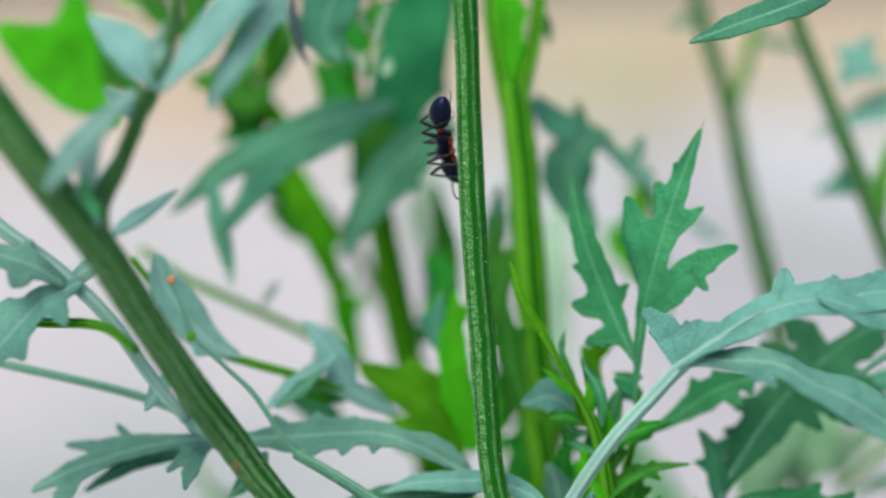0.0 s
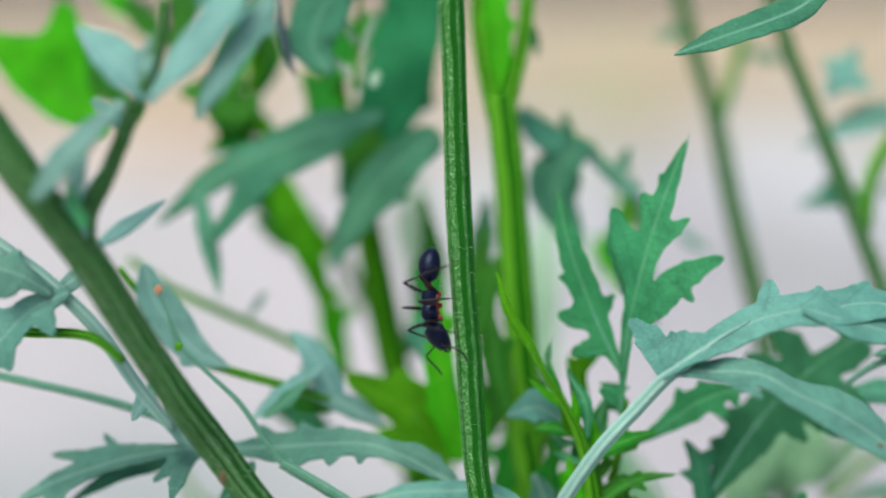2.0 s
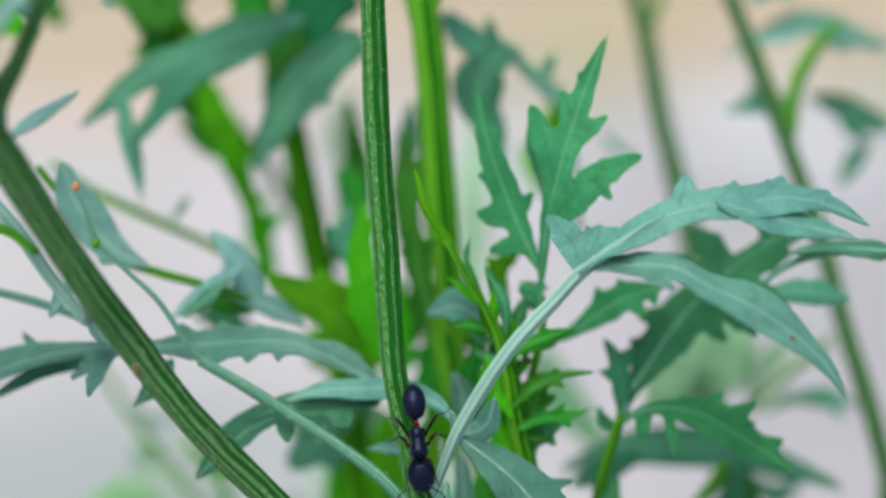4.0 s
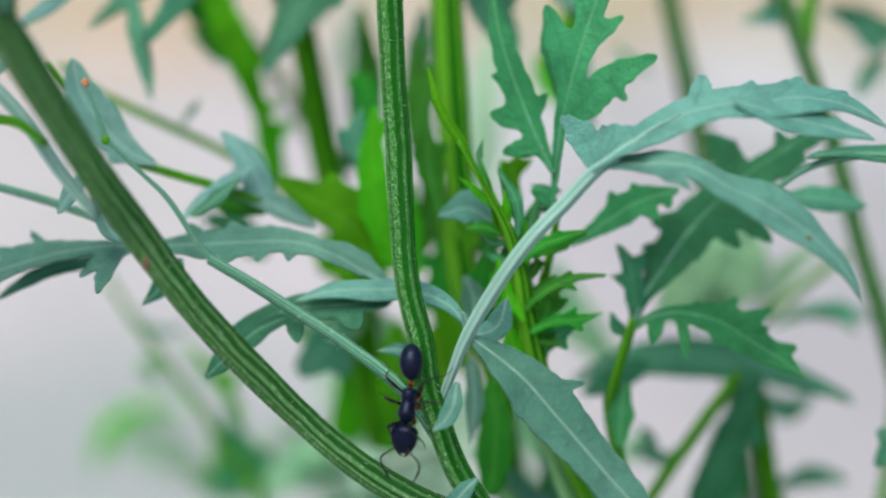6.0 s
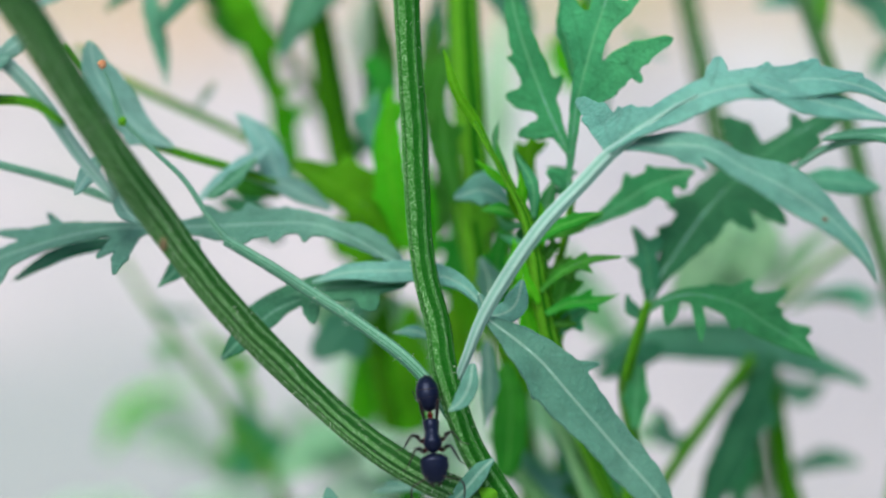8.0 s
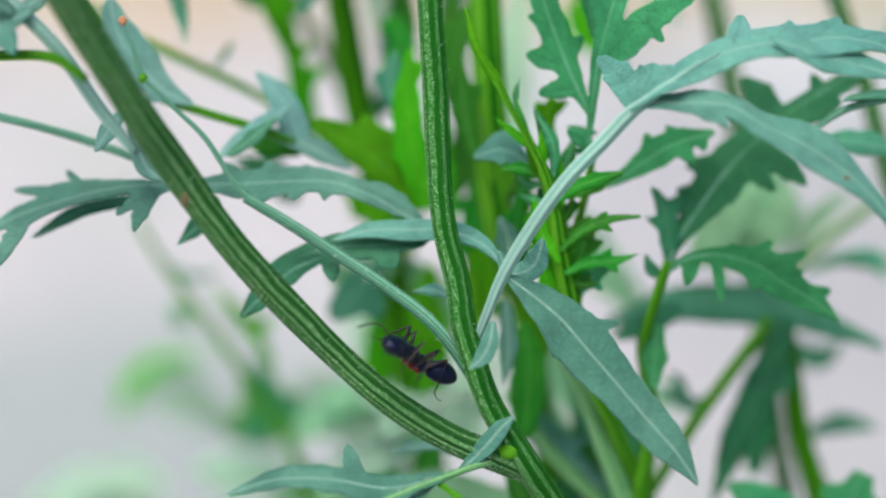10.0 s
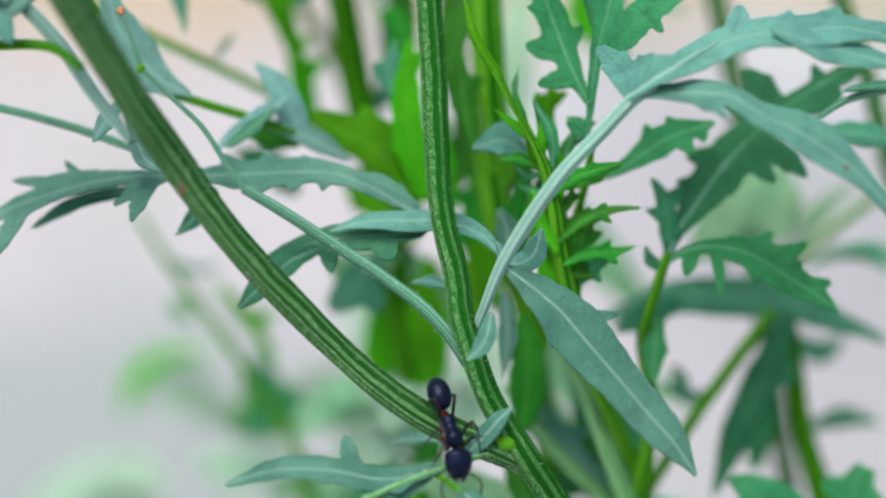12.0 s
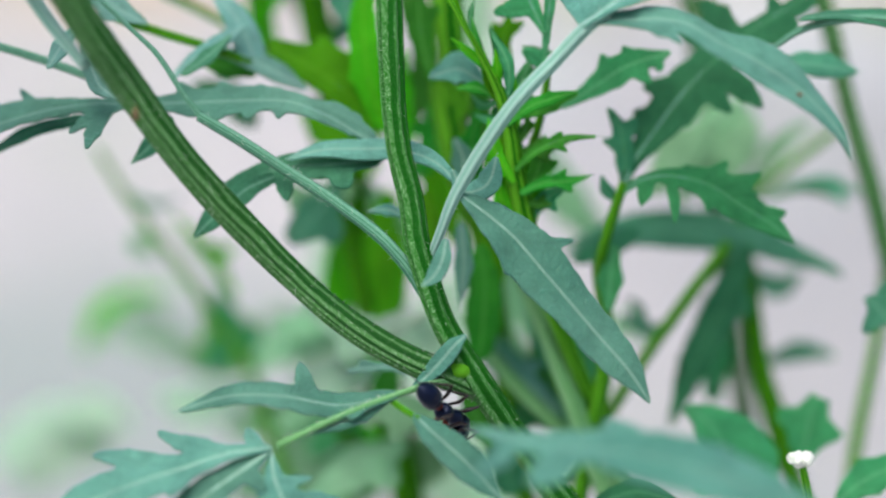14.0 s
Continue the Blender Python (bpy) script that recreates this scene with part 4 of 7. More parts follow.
leaf(behind_plant, TEAL, RIB_PALE, [(3.1, 5.5, 288.4), (3.4, 4.9, 285.3), (3, 4.1, 280.6)], (0, -0.98, 0.17), [0.53, 0.96, 0], [], seed=57, cell=0.6)
leaf(behind_plant, TEAL, RIB_PALE, [(3.5, 6.2, 292.4), (3.2, 6.6, 295), (2.4, 6.9, 296.6)], (0, -0.94, 0.34), [0.75, 1.3, 0.21], [], seed=58, cell=0.6)
stalk('twig', behind_plant, STEM_TEAL, [(1.59, 28.81, 328.74, 0.46), (4.79, 28.65, 327.83, 0.46), (8.25, 28.28, 325.76, 0.49), (11.69, 27.66, 322.25, 0.52), (13.99, 27.3, 320.21, 0.52)], ribs=5)
leaf(behind_plant, TEAL, RIB_PALE, [(11.7, 27.7, 322.3), (13.1, 27.7, 322.2), (14.6, 27.2, 319.6)], (0, -0.87, 0.5), [0.37, 0.74, 0], [], seed=60, cell=0.8)

leaf(behind_plant, GREEN, RIB_GREEN, [(7.5, 3.4, 301.8), (6.7, 3.4, 304.6), (5.4, 3.4, 307.5)], (0, -0.91, 0.42), [0.26, 0.79, 0.05], [], seed=310, teeth=0.08, cell=0.28, rib=0.1)
leaf(behind_plant, BACKLIT, RIB_GREEN, [(6.8, 3.4, 300.1), (5.6, 3.4, 302.5), (4.9, 3.4, 305.0)], (0, -0.91, 0.42), [0.32, 0.69, 0.05], [], seed=311, teeth=0.08, cell=0.28, rib=0.1)
leaf(behind_plant, GRASS, RIB_GREEN, [(6.8, 3.4, 298.9), (10.0, 3.4, 299.9), (13.8, 3.4, 301.3)], (0, -0.91, 0.42), [0.27, 0.86, 0.11], [(0.453, 0, 2.07, -24.2, 0.42)], seed=312, teeth=0.08, cell=0.28, rib=0.1)
leaf(behind_plant, GRASS, RIB_GREEN, [(7.9, 3.4, 295.1), (10.5, 3.4, 296.3), (13.3, 3.4, 297.0)], (0, -0.91, 0.42), [0.32, 0.91, 0.05], [(0.443, 0, 1.64, -79.2, 0.51)], seed=313, teeth=0.08, cell=0.28, rib=0.1)
leaf(behind_plant, BACKLIT, RIB_GREEN, [(8.4, 3.4, 292.9), (6.8, 3.4, 295.6), (5.9, 3.4, 298.7)], (0, -0.91, 0.42), [0.48, 0.95, 0.05], [(0.437, 0, 1.6, 55.6, 0.45)], seed=314, teeth=0.08, cell=0.28, rib=0.1)
leaf(behind_plant, GRASS, RIB_GREEN, [(8.9, 3.4, 291.8), (10.2, 3.4, 294.2), (10.7, 3.4, 297.5)], (0, -0.91, 0.42), [0.47, 1, 0.1], [(0.408, 0, 2.14, -49.7, 0.44)], seed=315, teeth=0.08, cell=0.28, rib=0.1)
leaf(behind_plant, BACKLIT, RIB_GREEN, [(7.6, 3.4, 297.5), (8.2, 3.4, 299.9), (7.9, 3.4, 302.6)], (0, -0.91, 0.42), [0.37, 0.74, 0.05], [], seed=316, teeth=0.08, cell=0.28, rib=0.1)
leaf(behind_plant, GREEN, RIB_GREEN, [(9.2, 3.4, 289.6), (11.0, 3.4, 291.5), (13.1, 3.4, 292.6)], (0, -0.91, 0.42), [0.32, 0.85, 0.05], [(0.453, 0, 1.76, -72.4, 0.5)], seed=317, teeth=0.08, cell=0.28, rib=0.1)
leaf(behind_plant, GRASS, RIB_GREEN, [(6.0, 3.4, 301.0), (4.2, 3.4, 301.8), (2.4, 3.4, 301.6)], (0, -0.91, 0.42), [0.22, 0.65, 0.05], [], seed=318, teeth=0.08, cell=0.28, rib=0.1)
leaf(behind_plant, BACKLIT, RIB_GREEN, [(8.4, 3.4, 288.5), (7.0, 3.4, 290.7), (6.4, 3.4, 293.5)], (0, -0.91, 0.42), [0.53, 0.96, 0.11], [], seed=319, teeth=0.08, cell=0.28, rib=0.1)
leaf(behind_plant, GRASS, RIB_GREEN, [(5.5, 3.4, 303.4), (4.4, 3.4, 305.8), (3.9, 3.4, 308.2)], (0, -0.91, 0.42), [0.21, 0.47, 0.05], [], seed=320, teeth=0.08, cell=0.28, rib=0.1)

right_plant = plant(80, 40, 'green weed with broad dark lobed leaves')
stalk('stem', right_plant, STEM_FRESH, [(18.29, 5.18, 292.64, 0.48), (17.33, 5.61, 289.29, 0.53), (16.44, 6.9, 285.13, 0.59), (16.39, 7.76, 284.21, 0.65), (17.54, 9.45, 276.52, 0.82), (15.87, 9.45, 265.01, 0.94), (12.29, 9.45, 240.27, 0.94), (39.38, 21.67, 132.15, 1.04), (80, 40, -4, 1.23)], ribs=6)
leaf(right_plant, DARK, RIB_JADE, [(18.1, 6.1, 291.0), (19.3, 7.6, 294.0), (21.4, 9.1, 296.9), (24.0, 10.5, 300.2), (27.0, 11.0, 303.4), (30.3, 11.5, 306.1), (33.6, 12.0, 308.2), (35.6, 12.4, 309.3)], (0, -0.85, 0.53), [0.21, 0.64, 1.73, 2.4, 1.98, 1, 0.79, 0.45], [(0.585, -0.58, 6.11, -79.5, 1.19), (0.513, -0.52, 4.37, -88.4, 0.95), (0.411, 0, 2.67, -114.9, 0.68), (0.724, -0.58, 6.13, -11.6, 1.47), (0.688, -0.87, 6.89, -67, 1.44), (0.651, 0, 5.78, 106.3, 0.83), (0.708, 0, 5.69, 86.5, 1.23), (0.889, 0, 2.12, 75, 0.6), (0.908, -0.3, 3.71, -8.4, 0.91), (0.456, 0, 3.88, 117, 0.95), (0.315, 0, 2.9, 96.1, 0.78)], seed=61, teeth=0.1, cell=0.35, rib=0.34, label='broad deep-green lobed leaf in the shade')
leaf(right_plant, GREEN, RIB_JADE, [(18.1, 5.0, 291.6), (19.2, 4.4, 292.8), (21.2, 4.3, 293.5), (23.8, 4.2, 293.4), (26.4, 4.0, 292.6), (29.1, 3.8, 290.9), (32.0, 3.6, 289.2), (34.3, 3.2, 287.4)], (0, -0.77, 0.64), [0.17, 0.47, 0.9, 1.57, 2.05, 1.57, 1.08, 0], [(0.174, 0, 3.04, -130.3, 0.8), (0.275, -0.67, 4.77, -81.2, 0.64), (0.433, 0, 3.51, 64.5, 0.53), (0.521, 0, 5.16, 53.4, 0.81), (0.587, 0, 3.42, 41.7, 0.5), (0.753, 0, 3.12, 42.4, 0.69), (0.331, 0, 1.66, 72.1, 0.4), (0.436, 0, 3.17, -56.2, 0.8), (0.636, -0.35, 1.43, -61.6, 0.55)], seed=62, teeth=0.06, cell=0.33, rib=0.18, label='green lobed leaf with a drooping tip')
leaf(right_plant, GREEN, RIB_GREEN, [(17.6, 7.1, 286), (17.4, 6.6, 283.4), (17.2, 5.9, 279.7)], (0, -0.94, 0.34), [0.65, 1.3, 0.11], [], seed=63, cell=0.6)
leaf(right_plant, DARK, RIB_GREEN, [(17.9, 5.9, 290.9), (16.7, 6.1, 291.9), (16.3, 6.3, 293.2)], (0, -0.94, 0.34), [0.32, 0.64, 0.11], [], seed=64, cell=0.5)
stalk('petiole', right_plant, STEM_TEAL, [(30.97, 4.32, 305.03, 0.23), (34.09, 4.68, 307.08, 0.34), (38.03, 3.87, 308.23, 0.41), (42.96, 2.86, 308.25, 0.41)], ribs=4)
leaf(right_plant, JADE, RIB_JADE, [(32.8, 10.1, 303.4), (35.3, 10.1, 303.4), (37.9, 10.1, 303.1), (41.2, 10, 302.6)], (0, -0.77, 0.64), [0.51, 1.4, 1.3, 0], [(0.14, 0, 2.58, -117.79, 0.78), (0.53, 0, 1.49, 62.59, 0.65)], seed=65, cell=0.6)
leaf(right_plant, JADE, RIB_JADE, [(33.9, 3.9, 308.2), (37, 3.9, 308.6), (42.2, 3.9, 308.3)], (0, -0.34, 0.94), [0.31, 1.5, 1.5], [], seed=66, cell=0.6)
leaf(right_plant, JADE, RIB_JADE, [(13.7, 24.6, 282), (19, 24.9, 283.8), (26.1, 25.1, 284.4), (34.4, 24.9, 283.3), (43.9, 24.2, 279.6)], (0, -0.57, 0.82), [0.32, 2.4, 2.9, 1.8, 0.32], [(0.18, 0, 4.21, -123.18, 1.68), (0.41, 0, 6.99, -27.68, 1.38)], seed=67, cell=0.9)
stalk('branch', right_plant, STEM_SHADED, [(32.87, 27.29, 285.56, 0.89), (34.18, 25.63, 276.15, 1.07), (35.16, 24.49, 269.67, 1.19), (36.84, 23.55, 264.36, 1.31), (38.78, 23.47, 258.13, 1.32), (46.21, 23.15, 234.26, 1.32), (69.73, 33.89, 128.85, 1.45), (105, 50, -4, 1.71)], ribs=7)
leaf(right_plant, DARK, RIB_GREEN, [(32.9, 22.7, 282.9), (29.9, 20.6, 276.1), (27.2, 18.7, 271.2), (24.8, 16.6, 265.4)], (0, -0.94, 0.34), [0.82, 2.1, 1.7, 0.23], [(0.19, 0, 4.13, 53.03, 1.04)], seed=68, cell=0.7)
stalk('branch', right_plant, STEM_FRESH, [(30.49, 18.93, 284.22, 0.57), (27.1, 18.13, 279.67, 0.69), (22.57, 17.02, 273.41, 0.69), (17.48, 15.62, 265.44, 0.69), (4.17, 11.94, 244.6, 0.69), (35.3, 24.76, 134.53, 0.76), (82, 44, -4, 0.89)], ribs=6)
leaf(right_plant, GREEN, RIB_GREEN, [(26.8, 7, 262.4), (29, 7.5, 265.7), (27.3, 8.1, 268.7), (25, 8.3, 270)], (0, -0.82, 0.57), [0.79, 2.8, 2.3, 0.23], [(0.4, 0, 5.77, -99.49, 1.62), (0.6, 0, 4.2, -112.04, 1.25), (0.46, 0, 3.85, 101.16, 1.25)], seed=69, cell=0.7)
leaf(right_plant, GREEN, RIB_GREEN, [(37.1, 9.5, 265.1), (37.6, 9.9, 267.4), (38.1, 10.4, 270.7)], (0, -0.91, 0.42), [1.3, 2.5, 0.34], [(0.4, 0, 3.64, 70.49, 1.38), (0.27, 0, 3.62, -74.55, 1), (0.64, 0, 2.55, -44.86, 0.75)], seed=70, cell=0.7)
leaf(right_plant, GREEN, RIB_GREEN, [(38.8, 0.9, 262.9), (41.4, 1.3, 265), (45.2, 1.6, 266.6)], (0, -0.82, 0.57), [0.54, 1.9, 1.1], [], seed=71, cell=0.7)
leaf(right_plant, JADE, RIB_JADE, [(44.2, 7.9, 279.3), (43.2, 8.1, 280.4), (42.1, 8.2, 281.2)], (0, -0.87, 0.5), [1.2, 1.3, 0.12], [(0.26, 0, 2.99, -67.96, 0.75), (0.26, 0, 2.95, 100.08, 0.88)], seed=72, cell=0.7)
stalk('branch', right_plant, STEM_FRESH, [(49.69, 30.71, 281.93, 0.67), (48.6, 29.12, 272.91, 0.67), (46.61, 27.2, 262.05, 0.73), (45.49, 25.92, 254.79, 0.73), (41.72, 21.63, 230.45, 0.73), (73.03, 40.98, 126.75, 0.8), (120, 70, -4, 0.95)], ribs=6)
leaf(right_plant, JADE, RIB_JADE, [(20.3, 23.5, 275.4), (23.2, 23.2, 273.9), (26.2, 23.5, 275.4)], (0, -0.87, 0.5), [0.37, 0.73, 0.12], [(0.5, 0, 4.33, 149.78, 0.67)], seed=73, cell=0.9)
leaf(right_plant, JADE, RIB_JADE, [(37.4, 32.3, 268.2), (41.2, 32.6, 269.4), (44.9, 32.5, 268.8)], (0, -0.77, 0.64), [0.54, 1.4, 0.27], [], seed=74, cell=1.0)
leaf(right_plant, JADE, RIB_JADE, [(38.6, 29.8, 288.2), (41.6, 29.9, 288.8), (47, 29.6, 287.1)], (0, -0.64, 0.77), [0.31, 0.94, 0], [(0.35, 0, 4.41, -36.88, 0.61)], seed=75, cell=1.0)
leaf(right_plant, MINT_LIT, RIB_JADE, [(27.7, 32, 289), (29.2, 32.6, 292.6), (30.9, 33.2, 296.2)], (0, -0.87, 0.5), [0.85, 2.2, 0.85], [], seed=76, cell=1.0)
stalk('twig', right_plant, STEM_FRESH, [(44.57, 36.77, 293.29, 0.5), (39.66, 36.12, 289.6, 0.56), (35.36, 35.47, 285.91, 0.62)], ribs=5)

slim_plant = plant(140, 95, 'slim green weed stalks with few blue-green leaves')
stalk('stem', slim_plant, STEM_SIDE, [(20.27, 50.64, 343.12, 0.95), (22.38, 49.29, 335.47, 1.02), (24.78, 47.83, 327.2, 1.08), (26.4, 46.27, 318.35, 1.21), (28.28, 44.82, 310.15, 1.33), (29.45, 43.94, 305.12, 1.27), (30.21, 42.95, 299.52, 1.21), (33.5, 38.65, 275.11, 1.21), (64.1, 67.19, 151.31, 1.33), (110, 110, -4, 1.57)], ribs=6)
stalk('branch', slim_plant, STEM_FRESH, [(28.29, 50.51, 336.63, 0.64), (27.26, 49.84, 332.82, 0.64), (25.89, 49.06, 328.39, 0.64), (24.89, 48.61, 325.87, 0.57)], ribs=5)
leaf(slim_plant, JADE, RIB_JADE, [(21.8, 49.7, 338), (19.8, 49.5, 336.8), (17.9, 49.5, 336.5)], (0, -0.77, 0.64), [0.3, 0.76, 0], [], seed=77, cell=1)
leaf(slim_plant, JADE, RIB_JADE, [(27.6, 50.2, 335), (31.4, 50.1, 334), (34.6, 50, 333.7)], (0, -0.77, 0.64), [0.33, 0.9, 0], [], seed=78, cell=1)
stalk('branch', slim_plant, STEM_SIDE, [(29.01, 37.07, 341.06, 0.83), (31.57, 35.81, 333.87, 0.89), (34.3, 34.54, 326.7, 0.95), (37.24, 33.18, 318.96, 1.01), (39.12, 32.25, 313.69, 1.01), (42.1, 30.69, 304.88, 1.01), (44.18, 29.24, 296.66, 1.01), (47.17, 27.48, 286.68, 1.07), (48.14, 26.79, 282.72, 1.07), (54.05, 22.57, 258.8, 1.07), (92.43, 49.54, 142.34, 1.18), (150, 90, -4, 1.4)], ribs=6)
stalk('branch', slim_plant, STEM_FRESH, [(44.25, 34.8, 328.15, 0.42), (41.49, 34.28, 325.2, 0.78), (39.32, 33.55, 321.05, 0.83), (38.95, 32.71, 316.3, 0.72)], ribs=5)
leaf(slim_plant, HAZE, RIB_JADE, [(35.5, 38.5, 326.3), (39.9, 38.8, 328.1), (44.2, 38.7, 327.4), (50.2, 38.4, 325.5)], (0, -0.64, 0.77), [0.35, 1.7, 2.1, 0.87], [(0.51, 0, 5.03, -44.5, 1.12)], seed=79, cell=1)
leaf(slim_plant, HAZE, RIB_JADE, [(32.3, 36.3, 324.9), (36, 36.5, 326.2), (40.2, 36.6, 326.8)], (0, -0.64, 0.77), [0.16, 0.8, 0.64], [], seed=80, cell=1)
leaf(slim_plant, JADE, RIB_JADE, [(42.5, 41.4, 319.8), (46.2, 41.2, 318.5), (50.6, 40.9, 316.7)], (0, -0.77, 0.64), [0.48, 1.9, 1.6], [(0.45, 0, 4.71, -49.74, 1.4)], seed=82, cell=1)
leaf(slim_plant, JADE, RIB_JADE, [(46, 39.8, 310.5), (47.3, 40.2, 312.7), (49.2, 40.6, 314.8)], (0, -0.87, 0.5), [0.5, 1.2, 0.25], [], seed=83, cell=1)
leaf(slim_plant, JADE, RIB_JADE, [(19.8, 42.7, 315.6), (21.6, 42.4, 313.8), (24.1, 42.2, 312.5)], (0, -0.77, 0.64), [0.29, 0.65, 0], [], seed=84, cell=1)

stout_plant = plant(0, 110, 'stout weed with a shade-darkened green stem and lobed leaves')
stalk('stem', stout_plant, STEM_SHADED, [(-21.04, 41.6, 343.68, 1.64), (-18.66, 40.08, 335.1, 1.64), (-16.31, 38.25, 324.72, 1.7), (-14.26, 36.65, 315.6, 1.82), (-12.24, 34.73, 304.71, 1.88), (-10.79, 33.56, 298.08, 1.88), (-11.19, 33.98, 300.49, 1.88), (-8.76, 31.82, 288.22, 1.95), (-7.26, 31.3, 279.54, 2.02), (-4.13, 29.5, 263.57, 2.09), (0.64, 26.75, 239.18, 2.09), (0.39, 60.05, 131.55, 2.3), (0, 110, -4, 2.71)], ribs=6)
leaf(stout_plant, DEEP, RIB_GREEN, [(-7.9, 31.6, 344.5), (-9.8, 31.2, 336.4), (-11.6, 31.2, 330.6), (-15.4, 32, 324), (-17, 32.4, 320.4)], (0, -0.97, 0.26), [2.4, 3.5, 3.8, 2.4, 0.47], [(0.37, 0, 4.16, 70.07, 1.32), (0.53, 0, 3.49, -53.4, 1.58)], seed=85, cell=0.9, label='broad deep-green leaf behind the stems')
leaf(stout_plant, JADE, RIB_JADE, [(-12.6, 25.0, 329.5), (-16.6, 24.7, 328.4), (-20.6, 24.4, 327.2), (-24.7, 24.2, 325.7), (-29.2, 23.6, 323.3), (-35.1, 23.0, 318.9)], (0, -0.71, 0.71), [1.06, 2.42, 2.26, 1.83, 1.37, 0.29], [(0.166, 1.55, 18.88, 16.3, 1.83), (0.356, 0, 6.66, -19.9, 0.94)], seed=86, teeth=0.06, cell=0.8, rib=0.2, label='lobed blue-green leaf behind the stems')
leaf(stout_plant, JADE, RIB_JADE, [(-30.6, 22.5, 321.9), (-29.6, 20.7, 317.2), (-28.8, 20.1, 313.9), (-28.5, 19.7, 311.4)], (0, -0.94, 0.34), [0.56, 1, 0.79, 0], [], seed=87, cell=0.9)
leaf(stout_plant, JADE, RIB_JADE, [(-7.1, 24.4, 327.1), (-10.6, 24.0, 324.6), (-13.2, 23.4, 321.7), (-15.5, 22.8, 318.2), (-17.5, 22.2, 314.1)], (0, -0.82, 0.57), [1.91, 2.76, 2.31, 1.61, 0.24], [(0.382, 0, 3.58, 90.6, 0.98)], seed=88, teeth=0.05, cell=0.8, rib=0.2)
leaf(stout_plant, JADE, RIB_JADE, [(-14.8, 19.2, 343.4), (-17.6, 18.6, 340.1), (-18.5, 18.1, 336.9), (-16.6, 17.6, 334.1)], (0, -0.82, 0.57), [1.7, 2.9, 2.5, 0.58], [], seed=89, cell=0.9)
leaf(stout_plant, GRASS, RIB_GREEN, [(-13.6, 38.7, 338.7), (-16.1, 38.3, 336.3), (-18.6, 37.5, 332.1)], (0, -0.94, 0.34), [1.2, 2.1, 0.62], [], seed=91, cell=1)
leaf(stout_plant, BACKLIT, RIB_GREEN, [(-16.5, 33.0, 300.1), (-18.1, 33.5, 306.2), (-20.0, 34.0, 312.3), (-22.2, 35.0, 317.8), (-24.4, 35.7, 322.9)], (0, -0.97, 0.26), [0.18, 0.36, 1.21, 2, 1.34], [(0.552, 0, 3.28, -56.1, 0.72), (0.636, 0, 2.87, 43.7, 0.73), (0.366, 0, 3.23, -67.1, 0.48)], seed=92, teeth=0.16, cell=0.8, rib=0.15, label='fresh yellow-green leaf behind the stems, coloured as backlit')
leaf(stout_plant, BACKLIT, RIB_GREEN, [(-6.0, 14.3, 298.2), (-8.7, 13.9, 300.5), (-11.7, 14.1, 302.5), (-15.0, 14.4, 304.3)], (0, -0.94, 0.34), [0.67, 1.56, 1.79, 0.84], [(0.305, 0, 5.44, -35.9, 1.37), (0.632, 0, 2.97, -16.4, 1.11), (0.34, 0, 3.64, -70.9, 0.75)], seed=93, teeth=0.03, cell=0.55, rib=0.15, label='fresh green lobed leaf, coloured as backlit')
leaf(stout_plant, BACKLIT, RIB_GREEN, [(-4.5, 13.0, 297.0), (-5.8, 13.0, 301.5), (-6.4, 13.8, 306.3), (-6.1, 14.7, 311.7)], (0, -0.97, 0.26), [0.99, 1.64, 1.43, 0.33], [(0.493, 0, 2.44, 35.6, 0.65), (0.275, 0, 2.42, 61.1, 0.63), (0.748, 0, 3.27, -28.7, 0.66)], seed=94, teeth=0.08, cell=0.55, rib=0.15)
leaf(stout_plant, GRASS, RIB_GREEN, [(-0.8, 24.3, 302.9), (-1.9, 25.3, 308.6), (-2.1, 26.3, 314.4), (-1.8, 26.9, 317.8)], (0, -0.94, 0.34), [0.81, 1.5, 1.4, 0.35], [(0.47, 0, 2.81, 32.71, 0.91)], seed=95, cell=0.9)
leaf(stout_plant, JADE, RIB_JADE, [(-3, 29.9, 312.1), (-2.1, 30.5, 315), (-1.4, 31.4, 320.3)], (0, -0.94, 0.34), [0.83, 1.5, 0.35], [], seed=96, cell=0.9)
leaf(stout_plant, GRASS, RIB_GREEN, [(-6.6, 29, 306.9), (-7.1, 30.2, 313.3), (-8.2, 31.4, 320.4)], (0, -0.94, 0.34), [0.83, 1.4, 0.35], [(0.48, 0, 2.77, 110.07, 0.93)], seed=97, cell=0.9)
stalk('side_branch', stout_plant, STEM_FRESH, [(-34, 25.79, 311.63, 0.52), (-28.16, 25.32, 308.97, 0.52), (-21.85, 25.79, 305.84, 0.52), (-16.14, 27.18, 302.22, 0.53), (-11.6, 30.62, 298.71, 0.54)], ribs=6)
stalk('twig', stout_plant, STEM_FRESH, [(-38.67, 26.36, 314.86, 0.41), (-34, 25.77, 311.52, 0.52)], ribs=6)
leaf(stout_plant, JADE, RIB_JADE, [(-26.3, 25.3, 308.8), (-25.1, 25.6, 310.5), (-24, 25.8, 311.9)], (0, -0.87, 0.5), [0.19, 0.37, 0], [], seed=98, cell=1)
leaf(stout_plant, JADE, RIB_JADE, [(-22.8, 5.9, 302.5), (-20.7, 6.2, 304), (-18.3, 6.5, 306.1)], (0, -0.87, 0.5), [0.28, 0.77, 0.11], [], seed=99, cell=0.6)
